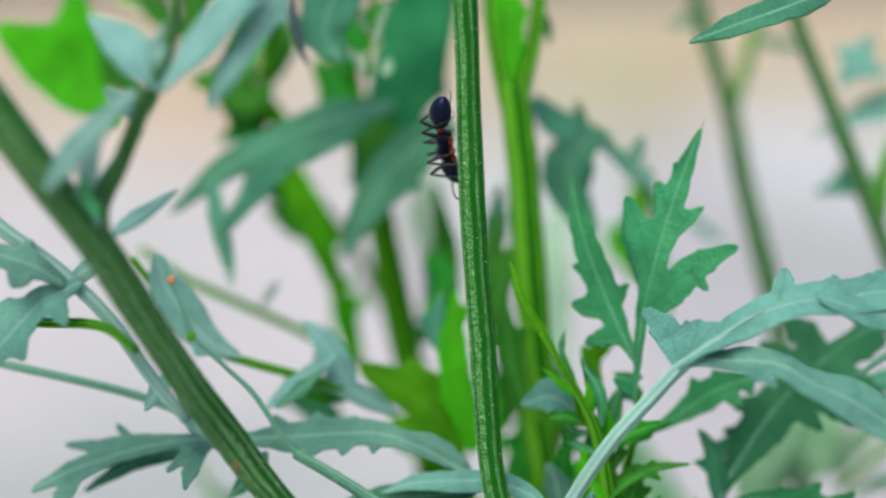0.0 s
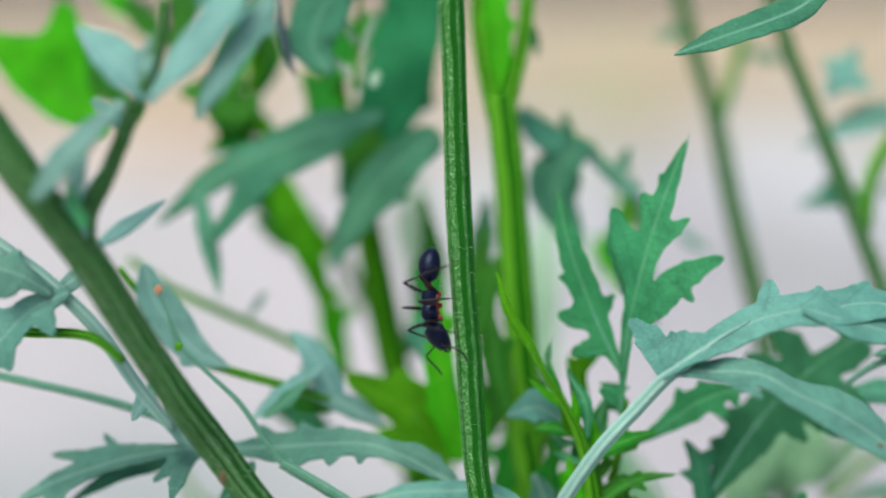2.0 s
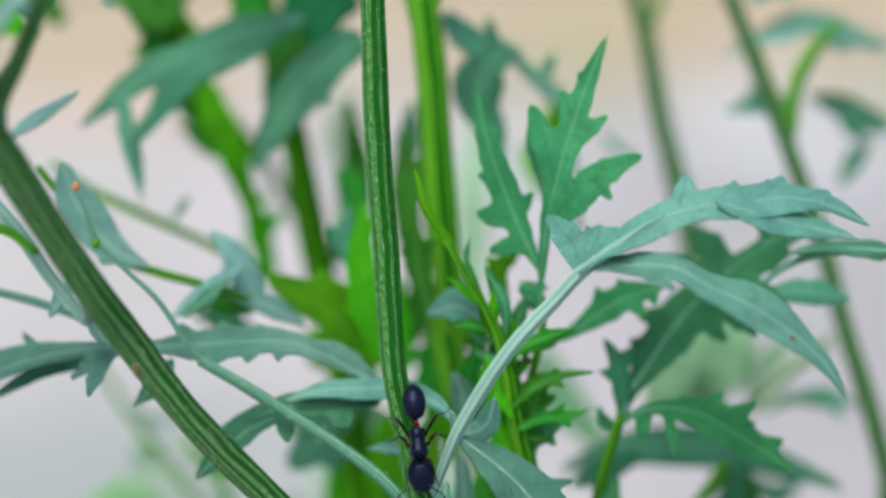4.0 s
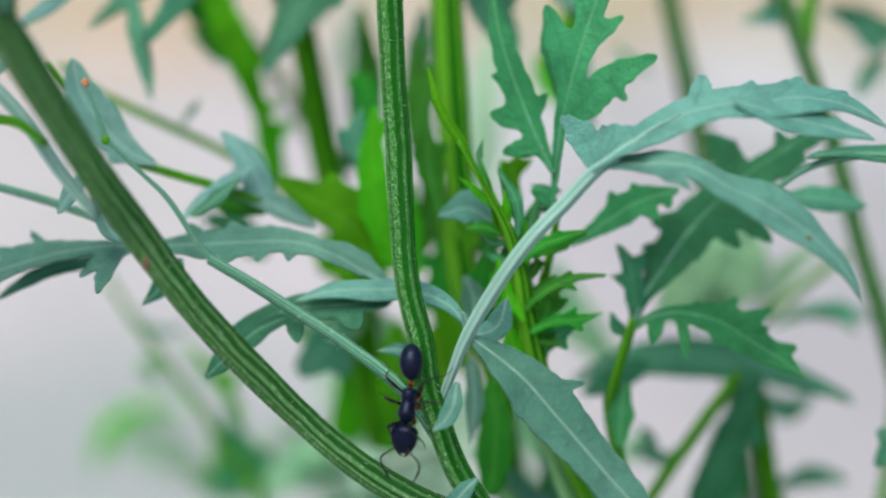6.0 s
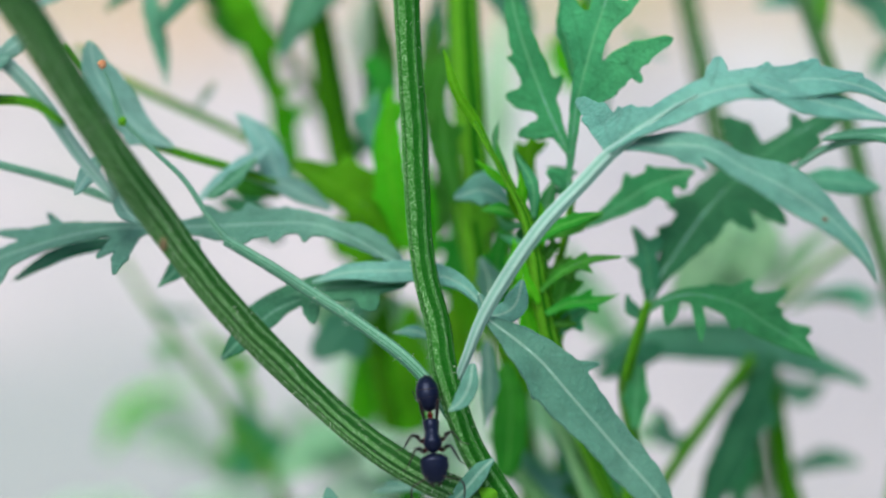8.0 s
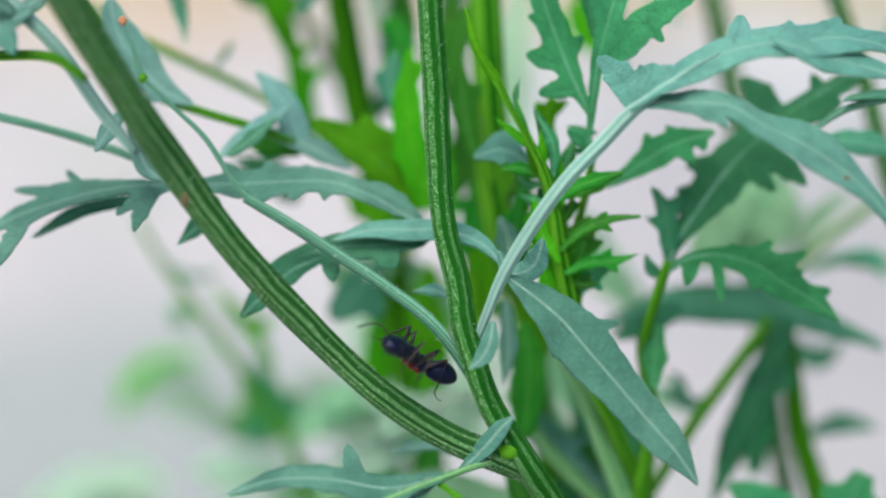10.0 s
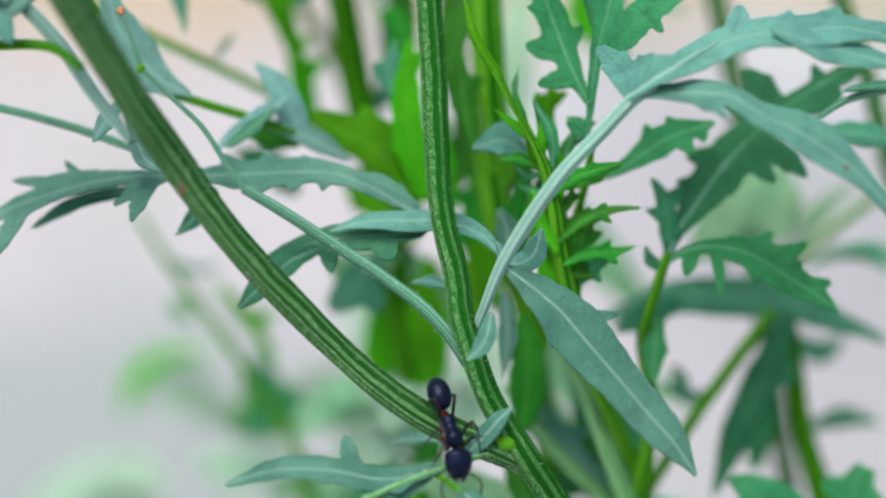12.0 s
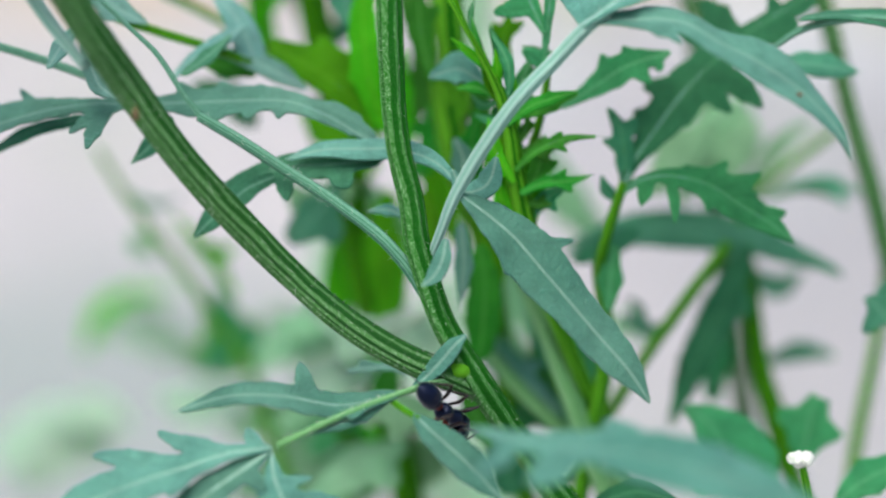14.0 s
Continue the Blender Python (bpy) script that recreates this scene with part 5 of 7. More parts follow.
leaf(stout_plant, JADE, RIB_JADE, [(-13.8, 20.9, 284.1), (-11.5, 21.3, 286.4), (-9.2, 21.8, 289.2)], (0, -0.94, 0.34), [1.2, 2.3, 0.59], [(0.47, 0, 3.87, -97.02, 1.43)], seed=100, cell=0.9)
leaf(stout_plant, BACKLIT, RIB_GREEN, [(-3.5, 24.9, 283.4), (-4, 23.8, 277.5), (-5.2, 22.8, 271.7)], (0, -0.98, 0.17), [1.2, 1.8, 0.59], [], seed=101, cell=1)
leaf(stout_plant, PALE_LIT, RIB_JADE, [(-7.7, 13.3, 275.4), (-4.3, 13.5, 276.5), (0.2, 13.7, 277.6)], (0, -0.64, 0.77), [0.41, 1.5, 0.27], [], seed=102, cell=1)
leaf(stout_plant, BACKLIT, RIB_GREEN, [(-2.3, 26.5, 269.5), (-5.3, 26.4, 268.9), (-9.5, 26.3, 268.3)], (0, -0.94, 0.34), [0.6, 1.5, 0.24], [], seed=103, cell=1)
leaf(stout_plant, GREEN, RIB_GREEN, [(8.4, 17.1, 262.5), (9.5, 17.7, 265.9), (11.8, 18.1, 268.2)], (0, -0.87, 0.5), [0.58, 1.5, 0.23], [(0.53, 0, 5.11, -56.71, 1.04)], seed=104, cell=1)
leaf(stout_plant, JADE, RIB_JADE, [(5.9, 16.8, 272.2), (9.4, 16.4, 269.9), (14, 15.5, 264.8)], (0, -0.71, 0.71), [0.5, 1.5, 0.25], [], seed=105, cell=1)
leaf(stout_plant, JADE, RIB_JADE, [(9.8, 16.1, 279.4), (11.5, 15.3, 275), (14.4, 14.1, 268.3)], (0, -0.87, 0.5), [0.34, 1, 0.23], [], seed=106, cell=1)
leaf(stout_plant, GREEN, RIB_GREEN, [(14.4, 22.6, 270.7), (16.1, 23, 273), (19.1, 23.5, 275.4)], (0, -0.87, 0.5), [0.48, 1.3, 0.24], [], seed=107, cell=1)

left_back_plant = plant(-80, 95, 'bushy weed with bright yellow-green leaves')
stalk('stem', left_back_plant, STEM_SHADED, [(-25.36, 35.3, 342.5, 0.77), (-25.71, 34.25, 336.57, 0.83), (-26.18, 34.22, 330.61, 0.83), (-27.03, 36.49, 326.24, 0.78), (-23.24, 45.39, 319.13, 0.76), (-17.95, 50, 310.69, 0.78), (-14.29, 52.68, 302.87, 0.86), (-12.14, 53.13, 293.93, 0.93), (-6.29, 54.37, 269.65, 0.93), (-11.78, 78.62, 148.31, 1.03), (-20, 115, -4, 1.21)], ribs=6)
leaf(left_back_plant, BACKLIT, RIB_GREEN, [(-41.3, 29.0, 327.9), (-44.5, 29.5, 330.8), (-48.6, 30.0, 334.4), (-53.0, 30.5, 337.4)], (0, -0.94, 0.34), [0.71, 2.83, 2.96, 1.07], [(0.33, 0, 10.35, -50.4, 2.11), (0.675, 0, 3.46, -40.7, 1.96)], seed=108, teeth=0.04, cell=0.9, rib=0.15, label='bright green leaf behind the stems')
leaf(left_back_plant, GRASS, RIB_GREEN, [(-25.8, 31.2, 330.8), (-28.2, 31, 329.6), (-30, 31.3, 331.4), (-33.6, 31.4, 332)], (0, -0.94, 0.34), [1.2, 2.2, 1.8, 0.48], [(0.36, 0, 4.44, -93.38, 1.6)], seed=110, cell=1)
leaf(left_back_plant, GRASS, RIB_GREEN, [(-27.9, 32.6, 327.1), (-28.5, 33.1, 330.1), (-29, 33.6, 333.1)], (0, -0.94, 0.34), [0.83, 1.8, 0.47], [], seed=111, cell=1)
leaf(left_back_plant, GRASS, RIB_GREEN, [(-34.1, 36.1, 335.5), (-33.8, 36.7, 339), (-34.1, 37.6, 343.8)], (0, -0.94, 0.34), [0.96, 1.9, 1.8], [], seed=112, cell=1)
leaf(left_back_plant, TEAL, RIB_PALE, [(-24, 32.5, 338.4), (-27.5, 32.8, 339.6), (-31.1, 33.1, 341.4)], (0, -0.77, 0.64), [0.98, 1.8, 0.98], [], seed=113, cell=1)
leaf(left_back_plant, GRASS, RIB_GREEN, [(-25.9, 37.4, 331.6), (-24.6, 38.1, 335.2), (-25.2, 38.7, 338.9)], (0, -0.97, 0.26), [0.85, 1.6, 0.85], [], seed=114, cell=1)
leaf(left_back_plant, BACKLIT, RIB_GREEN, [(-40.3, 45, 339.7), (-41.6, 45.2, 340.9), (-44.1, 45.5, 342.8)], (0, -0.91, 0.42), [0.89, 1.6, 0.89], [], seed=116, cell=1)

far_left_plant = plant(-65, 130, 'weed with a thin leaning stem and leaves paled as if brightly lit')
stalk('stem', far_left_plant, STEM_FRESH, [(-38.24, 46.21, 289.22, 0.39), (-35, 45.31, 284.1, 0.45), (-31.1, 44.41, 278.99, 0.55), (-27.2, 43.5, 273.87, 0.62), (-23.96, 42.6, 268.76, 0.65), (-21.69, 42.2, 266.45, 0.71), (-18.4, 40.61, 257.47, 0.78), (-9.92, 36.53, 234.31, 0.78), (-27.95, 73.92, 128.87, 0.86), (-55, 130, -4, 1.01)], ribs=6)
leaf(far_left_plant, GREEN, RIB_GREEN, [(-25.0, 47.0, 263.6), (-23.8, 48.0, 267.4), (-25.3, 49.0, 272.7)], (0, -0.91, 0.42), [1.48, 2, 0.2], [(0.298, -0.38, 4.82, -71.5, 0.61), (0.151, 0, 6.4, -74.1, 0.66), (0.423, 0.54, 3.69, 47.7, 0.83)], seed=117, teeth=0.05, cell=1.0, rib=0.2)
leaf(far_left_plant, BACKLIT, RIB_GREEN, [(-36.8, 92.1, 261.4), (-41.9, 92.1, 261.3), (-46.3, 91.6, 258.6), (-48.7, 90.7, 253.4)], (0, -0.64, 0.77), [0.57, 1.5, 1.7, 0.57], [], seed=119, cell=1.4)
leaf(far_left_plant, PALE_LIT, RIB_JADE, [(-34.4, 90.4, 252), (-37.6, 91, 255.1), (-41.5, 91.2, 256.6), (-45.5, 91, 255)], (0, -0.34, 0.94), [1.2, 4.4, 4.9, 0.98], [], seed=120, cell=1.4)
leaf(far_left_plant, MINT_LIT, RIB_JADE, [(-23.5, 55.3, 260.1), (-27.6, 55.5, 261.5), (-31.1, 56, 264.2)], (0, -0.77, 0.64), [0.73, 1.9, 0.44], [], seed=121, cell=1.4)
leaf(far_left_plant, MINT_LIT, RIB_JADE, [(-33.3, 53.9, 275.2), (-35, 54.1, 276.5), (-33.3, 54.4, 277.9)], (0, -0.87, 0.5), [0.56, 1.4, 0.28], [], seed=122, cell=1.4)
leaf(far_left_plant, MINT_LIT, RIB_JADE, [(-10.3, 42.5, 268.5), (-15.5, 42.4, 267.8), (-21.4, 41.7, 263.9)], (0, -0.42, 0.91), [2, 3.6, 0.99], [], seed=123, cell=1.2)
leaf(far_left_plant, MINT_LIT, RIB_JADE, [(-7.6, 38.8, 270.1), (-12.7, 38.9, 270.7), (-17.8, 38.8, 270)], (0, -0.57, 0.82), [1.2, 2.2, 0.5], [], seed=124, cell=1.2)
leaf(far_left_plant, MINT_LIT, RIB_JADE, [(-3.5, 30.8, 259.3), (-7.2, 30.1, 255.6), (-13.5, 29.6, 252.5)], (0, -0.71, 0.71), [1.4, 3.4, 1.4], [], seed=125, cell=1.2)
leaf(far_left_plant, BACKLIT, RIB_GREEN, [(-7.4, 34.8, 259.3), (-3.6, 34.2, 255.6), (-2.3, 33.5, 251.8)], (0, -0.91, 0.42), [1.3, 3.2, 1.3], [], seed=126, cell=1.2)
leaf(stout_plant, PALE_LIT, RIB_JADE, [(5.5, 57.6, 296.2), (5.3, 59, 304.3), (5.7, 60.4, 312.4), (6.8, 61.3, 317.1)], (0, -0.5, 0.87), [1.4, 2.1, 1.8, 0.41], [], seed=127, cell=1.4)
leaf(stout_plant, PALE_LIT, RIB_JADE, [(-9.7, 59.6, 307.8), (-10, 60.7, 313.9), (-9.6, 61.8, 320)], (0, -0.5, 0.87), [1.1, 2.7, 0.54], [], seed=128, cell=1.4)
leaf(stout_plant, BACKLIT, RIB_GREEN, [(-17.4, 38, 300.4), (-18.6, 38.9, 305.3), (-19.8, 39.8, 310.3)], (0, -0.94, 0.34), [0.87, 1.5, 0.5], [(0.5, 0, 3.67, -59.08, 0.97)], seed=129, cell=1.0)
leaf(stout_plant, GRASS, RIB_GREEN, [(-24.2, 40.9, 316.5), (-26, 41.4, 319.6), (-29.1, 41.7, 321.5)], (0, -0.94, 0.34), [0.87, 1.9, 0.37], [], seed=130, cell=1.0)
leaf(stout_plant, BACKLIT, RIB_GREEN, [(13.4, 49.7, 309), (12.5, 50.2, 311.6), (10.9, 50.5, 313.5)], (0, -0.94, 0.34), [0.92, 1.8, 0.4], [], seed=131, cell=1.2)
leaf(stout_plant, BACKLIT, RIB_GREEN, [(15.4, 50.5, 313.5), (15.1, 51.1, 316.7), (14.9, 51.7, 320.6)], (0, -0.94, 0.34), [0.78, 1.6, 0.39], [], seed=132, cell=1.2)
leaf(stout_plant, GRASS, RIB_GREEN, [(-2.6, 26.9, 295.2), (-0.8, 27.6, 298.6), (-1.3, 28.4, 303.3)], (0, -0.94, 0.34), [1.2, 2.1, 0.47], [(0.53, 0, 2.89, -61.6, 1.19)], seed=133, cell=0.9)
leaf(stout_plant, GRASS, RIB_GREEN, [(5.4, 22.6, 293.7), (4.9, 23.4, 298.3), (4.1, 24.1, 302.3)], (0, -0.94, 0.34), [0.93, 1.7, 0.46], [], seed=134, cell=0.9)
leaf(stout_plant, BACKLIT, RIB_GREEN, [(-9.2, 26.6, 292.9), (-11.5, 27, 295.3), (-13.3, 27.2, 296.4)], (0, -0.97, 0.26), [1.2, 2.4, 0.47], [], seed=135, cell=0.9)
leaf(stout_plant, BACKLIT, RIB_GREEN, [(-6.9, 30, 289.5), (-6.8, 31.1, 295.5), (-6.8, 32.1, 301.4)], (0, -0.97, 0.26), [1.4, 2.2, 0.48], [(0.5, 0, 4.02, 38.76, 1.35)], seed=136, cell=0.9)
leaf(stout_plant, DARK, RIB_GREEN, [(-18.7, 27, 295.3), (-21, 27.4, 297.7), (-24.6, 27.6, 298.9)], (0, -0.97, 0.26), [1.2, 1.8, 0.47], [], seed=137, cell=0.9)
leaf(stout_plant, MINT_LIT, RIB_JADE, [(-14.3, 23.8, 288.7), (-11.9, 23.3, 285.8), (-9.6, 23, 284.1)], (0, -0.94, 0.34), [0.82, 1.8, 0.47], [], seed=138, cell=1)
leaf(stout_plant, BACKLIT, RIB_GREEN, [(-10.2, 33.4, 274), (-8.9, 34.2, 278.9), (-7.7, 35.2, 284.4)], (0, -0.97, 0.26), [1.9, 2.5, 1.2], [], seed=139, cell=1)
leaf(stout_plant, MINT_LIT, RIB_JADE, [(-8.6, 27.7, 287.9), (-11, 27.5, 286.7), (-13.4, 26.9, 283.2)], (0, -0.94, 0.34), [1.2, 2.4, 0.6], [], seed=140, cell=1)
leaf(right_plant, GREEN, RIB_GREEN, [(14, 15.4, 264.3), (16.9, 16.3, 269.4), (15.7, 17.2, 274.5)], (0, -0.94, 0.34), [0.8, 1.7, 0.34], [(0.53, 0, 2.42, -51.17, 0.9)], seed=141, cell=0.9)
leaf(right_plant, DARK, RIB_GREEN, [(8.2, 10.8, 261), (8.1, 11.5, 264.9), (7, 12.1, 268.8)], (0, -0.94, 0.34), [1.7, 2.2, 0.56], [], seed=142, cell=0.9)
leaf(right_plant, JADE, RIB_JADE, [(7.1, 19.1, 273.9), (11.2, 18.3, 269.4), (15.3, 17.3, 263.7)], (0, -0.71, 0.71), [0.5, 1.4, 0.25], [], seed=143, cell=0.9)
leaf(right_plant, MINT_LIT, RIB_JADE, [(32.9, 35.9, 288.3), (33.7, 36.7, 292.6), (33.4, 37.4, 296.9)], (0, -0.87, 0.5), [1.3, 2.9, 0.63], [], seed=144, cell=1.2)
leaf(right_plant, JADE, RIB_JADE, [(36.1, 38, 277.1), (38.7, 37.7, 275.3), (41.8, 38, 277.1)], (0, -0.82, 0.57), [0.67, 1.6, 0.27], [], seed=145, cell=1.2)
leaf(right_plant, GREEN, RIB_GREEN, [(30.4, 25.9, 266.1), (31, 26.5, 269.7), (32.1, 27.4, 274.5)], (0, -0.94, 0.34), [0.97, 1.6, 0.49], [], seed=146, cell=1)
leaf(right_plant, DARK, RIB_GREEN, [(16, -2.9, 264.1), (19.6, -2.7, 265.1), (23.3, -2.9, 264.1)], (0, -0.87, 0.5), [0.74, 1.4, 0.42], [], seed=147, cell=0.7)
leaf(far_left_plant, GREEN, RIB_GREEN, [(-12.5, 34.4, 256.8), (-10, 35, 259.9), (-6.8, 35.5, 263.1)], (0, -0.94, 0.34), [1.3, 2.8, 0.63], [], seed=148, cell=1.2)
leaf(far_left_plant, MINT_LIT, RIB_JADE, [(-16.8, 40.6, 257.5), (-12.9, 41.3, 261.4), (-10.3, 41.8, 264)], (0, -0.94, 0.34), [1, 2.3, 0.65], [], seed=149, cell=1.2)
leaf(far_left_plant, MINT_LIT, RIB_JADE, [(-3.5, 29.9, 254.4), (0.2, 30.6, 258.1), (1.4, 31.2, 261.8)], (0, -0.94, 0.34), [1.5, 3.1, 0.87], [], seed=150, cell=1.2)
leaf(far_left_plant, GREEN, RIB_GREEN, [(-8.7, 33.6, 252.4), (-6.1, 34.1, 254.9), (-2.3, 34, 254.3)], (0, -0.94, 0.34), [1.3, 2.5, 0.88], [], seed=151, cell=1.2)
leaf(far_left_plant, PALE_LIT, RIB_JADE, [(-50.7, 79.4, 246.9), (-46.1, 79.5, 247.7), (-40.7, 79.2, 246.2)], (0, -0.64, 0.77), [1.8, 3.2, 0.9], [], seed=152, cell=2)
leaf(far_left_plant, PALE_LIT, RIB_JADE, [(-55.3, 78, 239.2), (-49.2, 78.7, 243.1), (-43, 78.6, 242.4)], (0, -0.5, 0.87), [3.1, 5.1, 1.4], [], seed=153, cell=2)
leaf(far_left_plant, BACKLIT, RIB_GREEN, [(-22.8, 55.4, 260.8), (-25.2, 55.9, 263.5), (-28.3, 56.5, 266.9)], (0, -0.91, 0.42), [0.55, 1.2, 0.28], [(0.37, 0, 4.94, -76.06, 1.08), (0.29, 0, 4.83, -110.8, 1.08), (0.44, 0, 3.99, 58.39, 0.93)], seed=154, cell=1.2)
leaf(left_back_plant, GRASS, RIB_GREEN, [(-40.4, 43.1, 329.1), (-43.5, 43.6, 332.2), (-45.4, 44.4, 336.6)], (0, -0.94, 0.34), [0.99, 2.1, 0.62], [(0.48, 0, 2.9, 82.87, 1.25)], seed=155, cell=1.2)
leaf(left_back_plant, BACKLIT, RIB_GREEN, [(-29.8, 39.5, 331.6), (-28.5, 40.2, 335.9), (-29.1, 41.2, 341.4)], (0, -0.97, 0.26), [0.86, 1.6, 0.86], [], seed=156, cell=1.2)
leaf(left_back_plant, BACKLIT, RIB_GREEN, [(-24.7, 36.6, 326.8), (-26.5, 36.9, 328.6), (-30.8, 36.9, 328.7)], (0, -0.94, 0.34), [0.87, 1.6, 0.37], [(0.54, 0, 3.58, 50.11, 1.09)], seed=157, cell=1.2)
leaf(left_back_plant, BACKLIT, RIB_GREEN, [(-17.8, 42.8, 327.5), (-18.3, 43.7, 332.5), (-16.4, 44.6, 337.4)], (0, -0.97, 0.26), [0.87, 1.9, 0.5], [], seed=159, cell=1.2)
leaf(left_back_plant, DARK, RIB_GREEN, [(-12.8, 41.4, 319.4), (-15.3, 41.8, 321.9), (-17.2, 42.5, 325.6)], (0, -0.97, 0.26), [1.1, 2.1, 0.62], [], seed=160, cell=1.2)
leaf(left_back_plant, GRASS, RIB_GREEN, [(-35, 34.3, 336.7), (-37.4, 34.7, 339.1), (-39.8, 35.1, 341.5)], (0, -0.87, 0.5), [0.61, 1.5, 0.61], [], seed=161, cell=1.2)
leaf(near_plant, TEAL, RIB_PALE, [(-34.2, -12, 333.2), (-32.2, -12.8, 331.8), (-31.2, -13.7, 329.6)], (0, -0.77, 0.64), [0.38, 0.85, 0.19], [], seed=162, cell=0.8)
leaf(near_plant, TEAL, RIB_PALE, [(-33.4, -14.6, 327.4), (-34.3, -15.4, 325.6), (-35.6, -16.1, 324.8)], (0, -0.77, 0.64), [0.31, 0.72, 0.2], [], seed=163, cell=0.8)
leaf(stout_plant, GRASS, RIB_GREEN, [(-23.4, 38.4, 314.3), (-25.2, 38.9, 316.7), (-27.1, 39, 317.4)], (0, -0.94, 0.34), [0.62, 1.4, 0.25], [], seed=164, cell=1.2)
leaf(stout_plant, JADE, RIB_JADE, [(-19.9, 16.4, 304.7), (-18.8, 16.8, 306.9), (-20.5, 17.1, 308.3)], (0, -0.82, 0.57), [0.46, 1, 0.23], [], seed=165, cell=0.9)
leaf(stout_plant, JADE, RIB_JADE, [(-11.8, 38.2, 301.5), (-8.6, 38.9, 305.2), (-9.8, 40, 311.4)], (0, -0.87, 0.5), [0.76, 1.8, 0.38], [(0.48, 0, 3.33, -30.62, 0.98)], seed=166, cell=1.2)
leaf(stout_plant, GRASS, RIB_GREEN, [(-8.9, 23.1, 307.9), (-7.1, 23.7, 311.3), (-8.2, 24.3, 314.7)], (0, -0.94, 0.34), [0.69, 1.4, 0.23], [(0.51, 0, 3.54, 25.94, 0.77)], seed=167, cell=1)
leaf(stout_plant, GRASS, RIB_GREEN, [(-1.1, 18.2, 291.4), (0.7, 18.7, 294.7), (0.2, 19.3, 298.1)], (0, -0.94, 0.34), [0.91, 1.7, 0.34], [(0.52, 0, 3.33, 59.05, 1.02)], seed=168, cell=1)
leaf(stout_plant, BACKLIT, RIB_GREEN, [(-2.1, 20.7, 294.3), (-3.2, 21.5, 298.8), (-2.6, 22.3, 303.3)], (0, -0.94, 0.34), [0.8, 1.5, 0.23], [], seed=169, cell=1)
leaf(right_plant, DARK, RIB_GREEN, [(20.7, 17.1, 285.5), (18.5, 16.9, 284.3), (14.5, 16.6, 282.7)], (0, -0.87, 0.5), [0.81, 1.5, 0.35], [], seed=170, cell=1)
leaf(right_plant, MINT_LIT, RIB_JADE, [(23.4, 25.7, 288.3), (26.3, 26.5, 292.3), (29.9, 27, 295.2)], (0, -0.82, 0.57), [0.96, 2.7, 0.84], [], seed=171, cell=1.2)
leaf(right_plant, MINT_LIT, RIB_JADE, [(30.5, 29.9, 288.6), (32.9, 30.5, 292.2), (34.1, 31, 295.1)], (0, -0.82, 0.57), [0.85, 2.2, 0.85], [], seed=172, cell=1.2)
leaf(right_plant, GREEN, RIB_GREEN, [(43.5, 31.6, 287), (39.9, 31.8, 287.9), (36.2, 31.5, 286.4)], (0, -0.82, 0.57), [0.39, 0.78, 0.26], [], seed=173, cell=1.2)
leaf(far_left_plant, PALE_LIT, RIB_JADE, [(-23.4, 60.6, 255.7), (-28.3, 60.4, 254.3), (-34, 60.6, 255.6)], (0, -0.5, 0.87), [1.9, 3.8, 0.96], [], seed=174, cell=2)
leaf(far_left_plant, MINT_LIT, RIB_JADE, [(-13.5, 50.2, 254.5), (-19.6, 50.5, 255.8), (-24.4, 50.1, 253.8)], (0, -0.57, 0.82), [1.7, 3.4, 0.85], [], seed=175, cell=2)
leaf(far_left_plant, PALE_LIT, RIB_JADE, [(-62.9, 97.8, 236.1), (-55.5, 98.3, 239.4), (-46.4, 98.2, 238.6)], (0, -0.34, 0.94), [4, 6.7, 2.7], [], seed=176, cell=2)
leaf(far_left_plant, PALE_LIT, RIB_JADE, [(0.1, 42, 265.3), (-5.1, 42.9, 270.4), (-9, 43.1, 271.7)], (0, -0.57, 0.82), [1.1, 2.4, 0.63], [], seed=177, cell=1.6)
leaf(far_left_plant, MINT_LIT, RIB_JADE, [(12.7, 30.3, 256.3), (8.9, 31, 260.6), (6.4, 31.7, 264.3)], (0, -0.57, 0.82), [0.99, 1.8, 0.56], [], seed=178, cell=1.6)
leaf(far_left_plant, MINT_LIT, RIB_JADE, [(16.6, 35.3, 262), (14.1, 36.2, 267), (11.5, 37.1, 272)], (0, -0.57, 0.82), [0.7, 1.4, 0.42], [], seed=179, cell=1.6)
leaf(right_plant, MINT_LIT, RIB_JADE, [(25.5, 42.5, 268), (22.9, 42.8, 270), (20.9, 42.5, 268)], (0, -0.57, 0.82), [0.79, 1.9, 0.47], [], seed=180, cell=1.6)
leaf(right_plant, MINT_LIT, RIB_JADE, [(33.2, 55.5, 284.3), (31.8, 56.2, 288.3), (33.1, 56.9, 292.3)], (0, -0.57, 0.82), [1.2, 2.5, 0.72], [], seed=181, cell=1.6)
leaf(far_left_plant, PALE_LIT, RIB_JADE, [(-21.6, 81.8, 260.7), (-15.4, 81, 256.2), (-9.2, 79.9, 250.2)], (0, -0.57, 0.82), [2.7, 5.4, 1.8], [], seed=182, cell=2)
leaf(far_left_plant, PALE_LIT, RIB_JADE, [(-17.6, 68.2, 241.2), (-11.7, 69, 245.7), (-4.4, 69.3, 247.2)], (0, -0.57, 0.82), [2.7, 5.4, 1.8], [], seed=183, cell=2)
leaf(far_left_plant, MINT_LIT, RIB_JADE, [(-25.1, 68.1, 240.4), (-17.7, 68.7, 244.2), (-11.8, 70, 251.5)], (0, -0.77, 0.64), [2.3, 4.7, 1.6], [], seed=184, cell=2)
